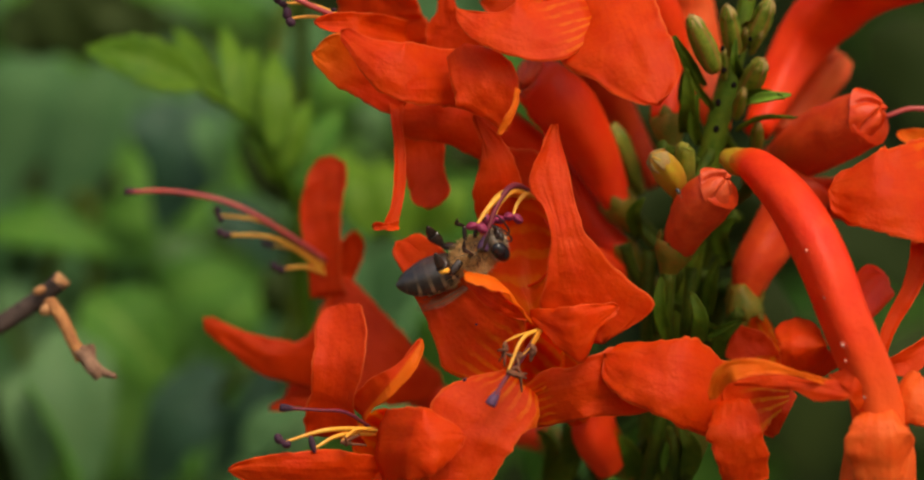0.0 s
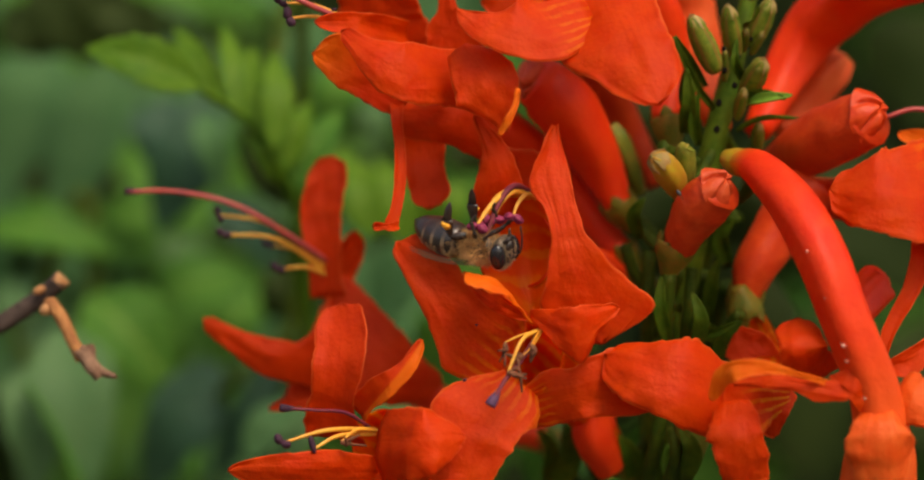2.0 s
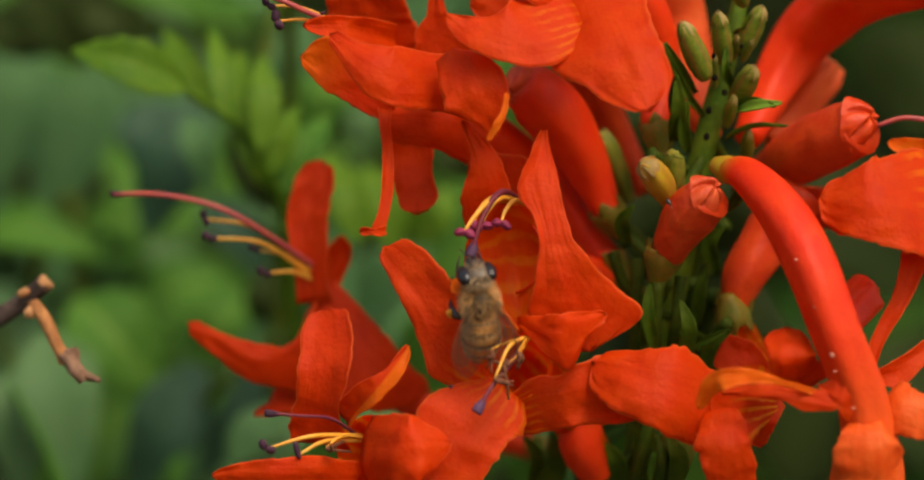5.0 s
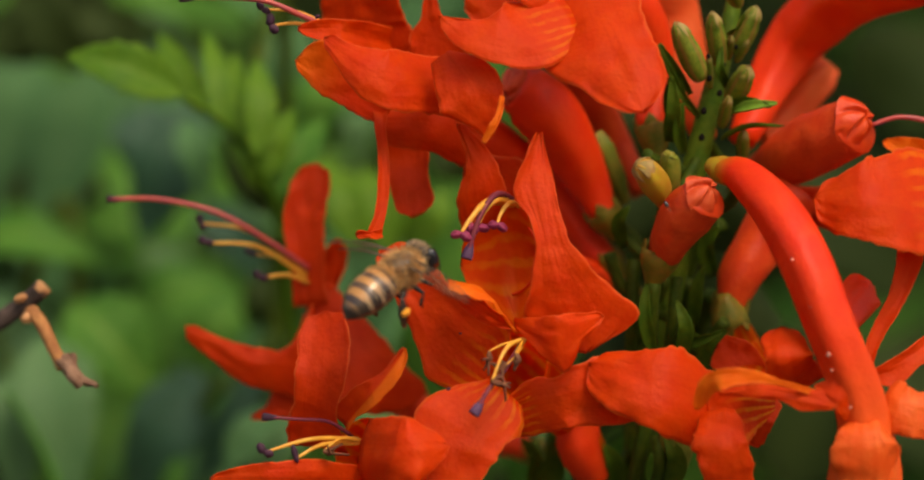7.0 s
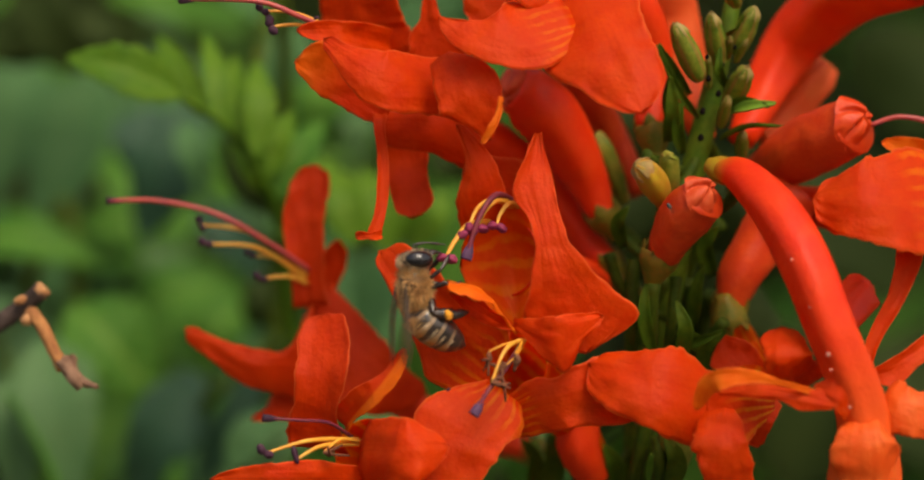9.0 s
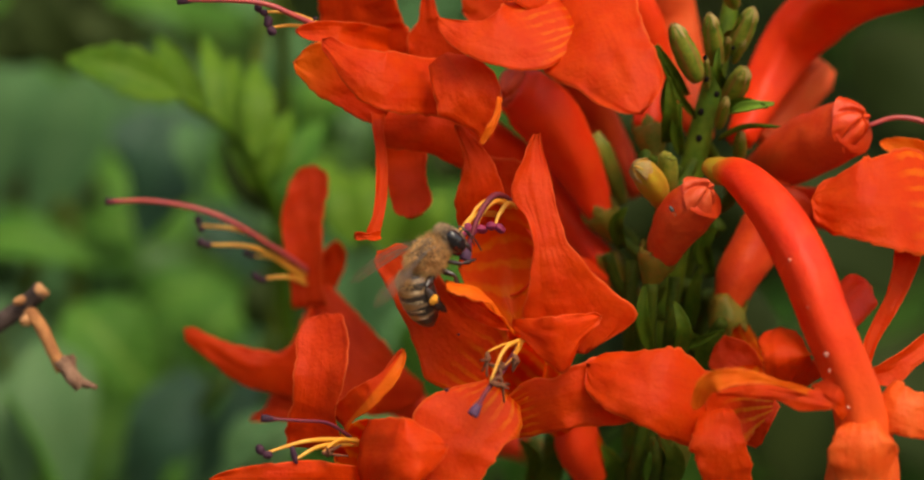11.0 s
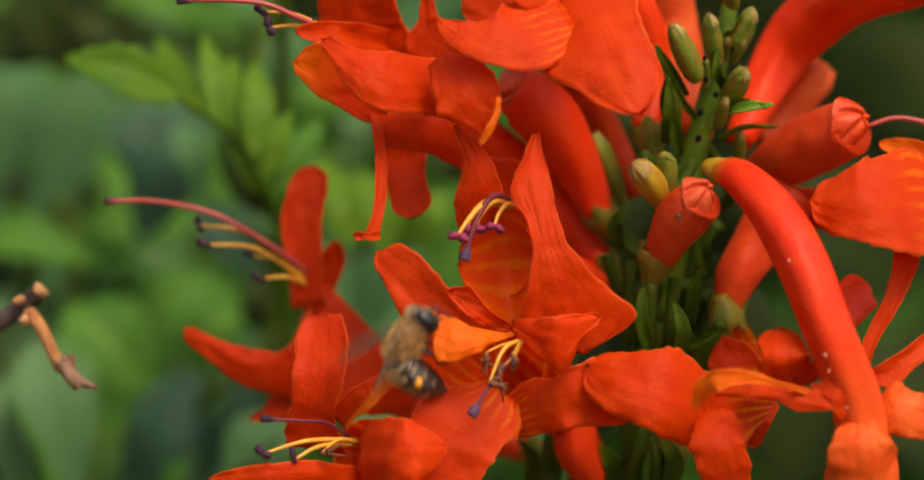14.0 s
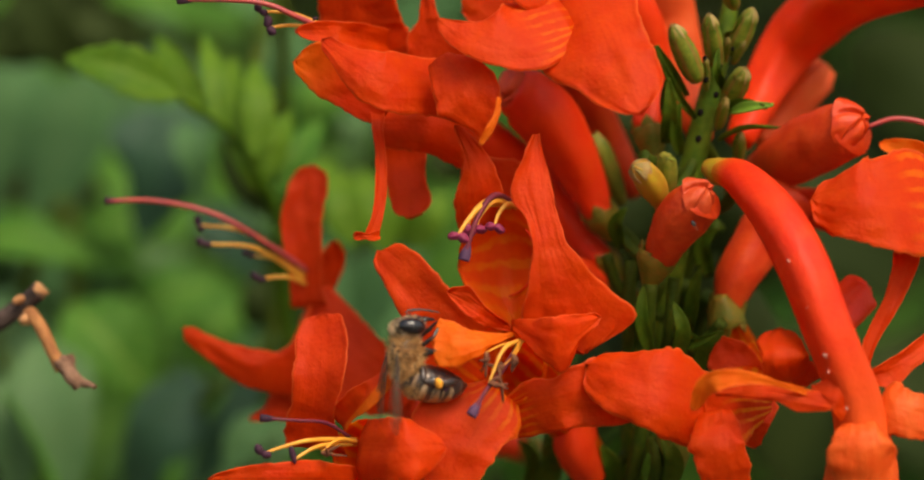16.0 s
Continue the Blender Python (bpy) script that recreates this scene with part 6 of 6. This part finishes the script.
for side_sign in (1, -1):
    leg((1.1, side_sign * 0.9, -1.4), (1.9, side_sign * 1.6, -2.2), (2.7, side_sign * 1.2, -2.9), (3.4, side_sign * 0.8, -3.4), 0.2)
    leg((0.1, side_sign * 1.0, -1.5), (0.7, side_sign * 1.9, -2.5), (0.3, side_sign * 1.8, -3.5), (0.8, side_sign * 1.5, -4.4), 0.22)
    leg((-1.0, side_sign * 1.0, -1.4), (-2.3, side_sign * 1.9, -1.3), (-2.5, side_sign * 2.1, -3.2), (-2.2, side_sign * 1.8, -5.0), 0.37, True, 1.5)

bee.scale = (1.1, 1.1, 1.1)

# ---- dark specks on the petals ----
for speck_at, speck_size in (((-1.31, -10.6, 1034.16), 0.24), ((-0.06, -5, 1039.84), 0.16), ((-15.75, -2, 1074.33), 0.3)):
    speck = thing("plant_speck", speck_at, "tiny dark crumb lying on a petal", "speck", "specks on the petals")
    part("crumb", ball(speck_at, (speck_size, speck_size * 0.7, speck_size * 0.7), (1, 0, 0.4), 8, 6, 0.4), ANTHER_DARK, speck)

# ---- tiny insect on the stout bud ----
mite = thing("tiny_insect", (23.38, -5, 1053.13), "tiny dark winged insect walking on a bud", "insect")
part("body", ball((23.38, -5, 1053.13), (0.38, 0.22, 0.22), (0.6, 0, -0.8), 10, 8, 0.2), MITE, mite)
part("wing", blade([(23.11, -5.2, 1053.38), (23.48, -5.3, 1052.87), (23.88, -5.1, 1052.36)], FRONT, FRONT, [0.1, 0.2, 0.12], [0.1, 0.2, 0.12], rows=8, cols=5, thick=0.03), BEE_WING, mite, "pale wing", (23.11, -5.2, 1053.38))


# ---- what moves ----
def turned(at, forward, up):
    """A pose at a place in mm, with its nose along forward and its back towards up."""
    x = Vector(forward).normalized()
    y = Vector(up).cross(x).normalized()
    z = x.cross(y)
    m = Matrix((x, y, z)).transposed().to_4x4()
    return Matrix.Translation(Vector(at) * MM) @ m


def motions():
    walk(bee, [
        (0, turned((-0.42, -4, 1047.21), (0.87, -0.2, 0.44), (0.44, 0.73, -0.53))),
        (0.5, turned((-0.42, -4, 1047.36), (0.86, -0.2, 0.47), (0.45, 0.73, -0.52))),
        (1, turned((-0.27, -4, 1048.09), (0.95, -0.25, 0.16), (0.3, 0.72, -0.63))),
        (1.2, turned((-0.07, -4, 1048.05), (0.93, -0.35, 0.07), (0.31, 0.69, -0.65))),
        (1.5, turned((0.68, -5, 1048.51), (0.82, -0.5, -0.28), (0.01, 0.5, -0.87))),
        (2, turned((0.43, -5, 1048.33), (0.8, -0.55, -0.23), (0.04, 0.44, -0.89))),
        (2.3, turned((1.69, -6, 1048.61), (0.49, -0.8, -0.35), (0.03, 0.41, -0.91))),
        (2.5, turned((3.1, -5.5, 1045.0), (-0.28, -0.74, 0.61), (0.25, -0.68, -0.69))),
        (3, turned((3.26, -5, 1044.7), (-0.35, -0.72, 0.6), (0.3, -0.69, -0.65))),
        (3.5, turned((3.8, -5, 1044.9), (-0.35, -0.72, 0.6), (0.3, -0.69, -0.65))),
        (4.2, turned((4.7, -5, 1045.4), (-0.33, -0.72, 0.61), (0.3, -0.69, -0.65))),
        (5.2, turned((0.66, -12, 1042.33), (0, -0.3, 0.95), (0.25, -0.92, -0.29))),
        (6, turned((-0.51, -12, 1039.5), (-0.2, 0.77, 0.6), (-0.17, -0.63, 0.76))),
        (6.3, turned((0.11, -12, 1039.6), (-0.23, 0.71, 0.66), (-0.16, -0.7, 0.69))),
        (6.4, turned((-2.21, -12, 1042.98), (-0.09, 0.69, 0.71), (-0.06, -0.72, 0.69))),
        (6.5, turned((-1.05, -12, 1043.5), (0.11, 0.66, 0.74), (-0.26, -0.7, 0.66))),
        (6.6, turned((-3.01, -12, 1042.58), (0.53, 0.59, 0.6), (-0.03, -0.7, 0.71))),
        (6.7, turned((-2.88, -12, 1045.19), (0.51, 0.62, 0.6), (-0.03, -0.68, 0.73))),
        (6.8, turned((-4.23, -12, 1046.17), (0.63, 0.54, 0.56), (-0.02, -0.71, 0.7))),
        (6.9, turned((-4.03, -12, 1046.49), (0.64, 0.51, 0.57), (-0.03, -0.73, 0.68))),
        (7, turned((-6.26, -12, 1046.88), (0.64, 0.61, 0.46), (-0.07, -0.55, 0.83))),
        (7.1, turned((-6.7, -12, 1047.46), (0.72, 0.54, 0.44), (-0.05, -0.59, 0.8))),
        (7.2, turned((-5.86, -12, 1047.89), (0.84, 0.37, 0.38), (-0.08, -0.63, 0.77))),
        (7.3, turned((-5.62, -11, 1048.37), (0.77, 0.5, 0.39), (-0.04, -0.58, 0.82))),
        (7.4, turned((-6.33, -10, 1050.66), (0.85, 0.42, 0.3), (-0.07, -0.48, 0.87))),
        (7.5, turned((-5.28, -9, 1050.66), (0.91, 0.26, 0.3), (-0.17, -0.44, 0.88))),
        (7.6, turned((-5.02, -9, 1051.52), (0.76, 0.21, 0.61), (-0.51, -0.38, 0.77))),
        (7.7, turned((-5.04, -9, 1049.95), (0.38, 0.41, 0.83), (-0.8, -0.3, 0.51))),
        (7.8, turned((-4.37, -9, 1046.16), (0.53, 0.62, 0.57), (-0.7, -0.06, 0.72))),
        (7.9, turned((-2.56, -9, 1046.61), (0.37, 0.41, 0.83), (-0.81, -0.3, 0.51))),
        (8, turned((-3.89, -9, 1047.84), (0.41, 0.32, 0.85), (-0.8, -0.32, 0.51))),
        (8.2, turned((-4.44, -9, 1047.29), (0.37, 0, 0.93), (-0.87, -0.36, 0.34))),
        (8.5, turned((-4.43, -9, 1046.54), (0.39, 0, 0.92), (-0.86, -0.36, 0.37))),
        (9, turned((-5, -9, 1044.77), (0, 0, 1), (-0.94, -0.35, 0))),
        (9.2, turned((-5.05, -9, 1044.59), (0, 0, 1), (-0.94, -0.35, 0))),
        (10.2, turned((-4.18, -9, 1046.08), (0.41, 0, 0.91), (-0.85, -0.36, 0.38))),
        (11.3, turned((-3.23, -9, 1048.64), (0.77, 0.1, 0.63), (-0.51, -0.5, 0.7))),
        (11.5, turned((-3.6, -9, 1048.39), (0.77, 0.1, 0.64), (-0.51, -0.5, 0.7))),
        (12, turned((-4.02, -9, 1048.07), (0.62, 0.1, 0.78), (-0.71, -0.34, 0.61))),
        (12.5, turned((-5.41, -9, 1045.5), (0.21, 0, 0.98), (-0.92, -0.35, 0.2))),
        (13, turned((-5.35, -9, 1045.5), (0.32, 0, 0.95), (-0.89, -0.35, 0.3))),
        (13.3, turned((-5.16, -9, 1045.62), (0.3, 0, 0.95), (-0.89, -0.35, 0.29))),
        (13.5, turned((-3.65, -9, 1047.07), (0.55, 0, 0.84), (-0.77, -0.38, 0.5))),
        (13.6, turned((-3.65, -9, 1046.88), (0.55, 0, 0.84), (-0.77, -0.38, 0.5))),
        (13.7, turned((-4.26, -10, 1045.83), (0.53, 0, 0.85), (-0.79, -0.38, 0.49))),
        (13.8, turned((-5.7, -10, 1037.99), (0.23, 0, 0.97), (-0.91, -0.35, 0.21))),
        (13.9, turned((-5.52, -10, 1037.67), (0.13, 0, 0.99), (-0.93, -0.34, 0.12))),
        (14, turned((-5.7, -10, 1039.3), (0.58, 0, 0.81), (-0.76, -0.36, 0.54))),
        (14.1, turned((-3.32, -10, 1043.01), (0.51, 0, 0.86), (-0.8, -0.37, 0.48))),
        (14.2, turned((-5.01, -10, 1042.38), (0.12, 0, 0.99), (-0.93, -0.34, 0.12))),
        (14.3, turned((-3.63, -10, 1046.14), (0.33, 0, 0.94), (-0.88, -0.35, 0.31))),
        (14.4, turned((-5.16, -9, 1045.06), (0.23, 0, 0.97), (-0.91, -0.35, 0.22))),
        (14.5, turned((-5.41, -9, 1045.06), (0.1, 0, 1), (-0.93, -0.34, 0.09))),
        (14.7, turned((-5.22, -9, 1045.06), (0.21, 0, 0.98), (-0.92, -0.35, 0.2))),
        (15, turned((-5.35, -9, 1044.74), (0.15, 0, 0.99), (-0.93, -0.34, 0.14))),
        (15.4, turned((-5.35, -9, 1044.99), (0.14, 0, 0.99), (-0.93, -0.34, 0.14))),
        (15.8, turned((-5.28, -9, 1044.93), (0.22, 0, 0.97), (-0.91, -0.35, 0.21))),
        (15.9, turned((-5.64, -10, 1038.06), (0.14, 0, 0.99), (-0.93, -0.34, 0.13))),
        (16, turned((-5.64, -10, 1037.77), (0.04, 0, 1), (-0.94, -0.34, 0.04))),
    ])
    walk(abdomen, [
        (0, pose(-0.0019, 0, -0.0002, 0, -4, 0)),
        (0.5, pose(-0.0019, 0, -0.0002, 0, -4, 0)),
        (1, pose(-0.0019, 0, -0.0002, 0, -2, 0)),
        (1.2, pose(-0.0019, 0, -0.0002, 0, 0, 0)),
        (1.5, pose(-0.0019, 0, -0.0002, 0, 0, 0)),
        (2, pose(-0.0019, 0, -0.0002, 0, 0, 0)),
        (2.3, pose(-0.0019, 0, -0.0002, 0, 0, 0)),
        (2.5, pose(-0.0019, 0, -0.0002, 0, -55, 0)),
        (3, pose(-0.0019, 0, -0.0002, 0, -55, 0)),
        (3.5, pose(-0.0019, 0, -0.0002, 0, -55, 0)),
        (4.2, pose(-0.0019, 0, -0.0002, 0, -55, 0)),
        (5.2, pose(-0.0019, 0, -0.0002, 0, -5, 0)),
        (6, pose(-0.0019, 0, -0.0002, 0, 0, 0)),
        (6.3, pose(-0.0019, 0, -0.0002, 0, 0, 0)),
        (6.4, pose(-0.0019, 0, -0.0002, 0, 0, 0)),
        (6.5, pose(-0.0019, 0, -0.0002, 0, 0, 0)),
        (6.6, pose(-0.0019, 0, -0.0002, 0, 0, 0)),
        (6.7, pose(-0.0019, 0, -0.0002, 0, 0, 0)),
        (6.8, pose(-0.0019, 0, -0.0002, 0, 0, 0)),
        (6.9, pose(-0.0019, 0, -0.0002, 0, 0, 0)),
        (7, pose(-0.0019, 0, -0.0002, 0, -2, 0)),
        (7.1, pose(-0.0019, 0, -0.0002, 0, -2, 0)),
        (7.2, pose(-0.0019, 0, -0.0002, 0, -2, 0)),
        (7.3, pose(-0.0019, 0, -0.0002, 0, -2, 0)),
        (7.4, pose(-0.0019, 0, -0.0002, 0, -2, 0)),
        (7.5, pose(-0.0019, 0, -0.0002, 0, -4, 0)),
        (7.6, pose(-0.0019, 0, -0.0002, 0, -4, 0)),
        (7.7, pose(-0.0019, 0, -0.0002, 0, -2, 0)),
        (7.8, pose(-0.0019, 0, -0.0002, 0, -2, 0)),
        (7.9, pose(-0.0019, 0, -0.0002, 0, 0, 0)),
        (8, pose(-0.0019, 0, -0.0002, 0, 0, 0)),
        (8.2, pose(-0.0019, 0, -0.0002, 0, -26.1377, 0)),
        (8.5, pose(-0.0019, 0, -0.0002, 0, -45.2857, 0)),
        (9, pose(-0.0019, 0, -0.0002, 0, -48.5973, 0)),
        (9.2, pose(-0.0019, 0, -0.0002, 0, -45.6745, 0)),
        (10.2, pose(-0.0019, 0, -0.0002, 0, -56.3021, 0)),
        (11.3, pose(-0.0019, 0, -0.0002, 0, -65.349, 0)),
        (11.5, pose(-0.0019, 0, -0.0002, 0, -62.9511, 0)),
        (12, pose(-0.0019, 0, -0.0002, 0, -52.8108, 0)),
        (12.5, pose(-0.0019, 0, -0.0002, 0, -44.7988, 0)),
        (13, pose(-0.0019, 0, -0.0002, 0, -50.0929, 0)),
        (13.3, pose(-0.0019, 0, -0.0002, 0, -50.3302, 0)),
        (13.5, pose(-0.0019, 0, -0.0002, 0, -51.5548, 0)),
        (13.6, pose(-0.0019, 0, -0.0002, 0, -50.2343, 0)),
        (13.7, pose(-0.0019, 0, -0.0002, 0, -41.9652, 0)),
        (13.8, pose(-0.0019, 0, -0.0002, 0, -88, 0)),
        (13.9, pose(-0.0019, 0, -0.0002, 0, -78.3939, 0)),
        (14, pose(-0.0019, 0, -0.0002, 0, -86, 0)),
        (14.1, pose(-0.0019, 0, -0.0002, 0, -38.5368, 0)),
        (14.2, pose(-0.0019, 0, -0.0002, 0, -26.6098, 0)),
        (14.3, pose(-0.0019, 0, -0.0002, 0, -12.3919, 0)),
        (14.4, pose(-0.0019, 0, -0.0002, 0, -38.1038, 0)),
        (14.5, pose(-0.0019, 0, -0.0002, 0, -26.5429, 0)),
        (14.7, pose(-0.0019, 0, -0.0002, 0, -35.7995, 0)),
        (15, pose(-0.0019, 0, -0.0002, 0, -39.5398, 0)),
        (15.4, pose(-0.0019, 0, -0.0002, 0, -38.6552, 0)),
        (15.8, pose(-0.0019, 0, -0.0002, 0, -44.4394, 0)),
        (15.9, pose(-0.0019, 0, -0.0002, 0, -87.2128, 0)),
        (16, pose(-0.0019, 0, -0.0002, 0, -76.1585, 0)),
    ])
    for w, side_sign in wings:
        home = w.location.copy()

        def wing_pose(spread, lift):
            return Matrix.Translation(home) @ Euler((radians(side_sign * lift), 0, radians(-side_sign * spread))).to_matrix().to_4x4()
        rows = [(0, wing_pose(-13, -4)), (4.2, wing_pose(-13, -4)), (5.6, wing_pose(0, 6))]
        t, k = 5.8, 0
        while t < 8.05:
            rows.append((t, wing_pose(62, 38 if k % 2 else -22)))
            t, k = t + 1 / 15, k + 1
        rows += [(8.3, wing_pose(2, 14)), (9.0, wing_pose(-10, 2)), (11.3, wing_pose(0, 10)), (13.0, wing_pose(-10, 2)), (13.6, wing_pose(-6, 6)), (13.7, wing_pose(40, 30)), (13.9, wing_pose(8, 16)), (14.1, wing_pose(45, 30)), (14.3, wing_pose(20, 14)), (14.5, wing_pose(-10, 2)), (15.8, wing_pose(-10, 2)), (15.9, wing_pose(10, 12)), (16.0, wing_pose(-8, 4))]
        walk(w, rows)
    home = lip.location.copy()

    def lip_pose(turn, roll=0):
        return Matrix.Translation(home) @ Euler((radians(roll), radians(turn), 0)).to_matrix().to_4x4()
    rest, low = lip_pose(18, -62), lip_pose(0, 0)
    walk(lip, [(0, rest), (6.2, lip_pose(18, -56)), (7, rest), (13.6, rest), (13.7, lip_pose(9, -30)), (13.8, low), (13.9, low), (14.0, lip_pose(2, -4)), (14.15, lip_pose(5, -14)), (14.3, rest), (15.8, rest), (15.88, low), (16.0, low)])
    root = pulled.location.copy()

    def pull(share):
        return Matrix.Translation(root + Vector((-1.75, -0.4, -2.0)) * MM * share) @ Euler((0, radians(-4 * share), 0)).to_matrix().to_4x4()
    walk(pulled, [(0, pull(0)), (4.2, pull(0)), (7.4, pull(0)), (7.7, pull(0.4)), (8.0, pull(0.35)), (8.5, pull(0.6)), (9.0, pull(1.0)), (11.3, pull(0.5)), (12.0, pull(0.5)), (12.5, pull(1.0)), (13.3, pull(1.0)), (13.6, pull(0.6)), (13.8, pull(0)), (14.2, pull(0)), (14.5, pull(1.0)), (15.8, pull(1.0)), (15.9, pull(0)), (16.0, pull(0))])
    at = mite.location.copy()

    def mite_pose(dx, dz):
        return Matrix.Translation(at + Vector((dx, 0, dz)) * MM)
    walk(mite, [(0, mite_pose(-1.5, 1.2)), (6, mite_pose(-1.3, 0.8)), (12.5, mite_pose(0, 0)), (14.5, mite_pose(0.75, -0.6)), (16.0, mite_pose(2.1, -1.2))])


motions()
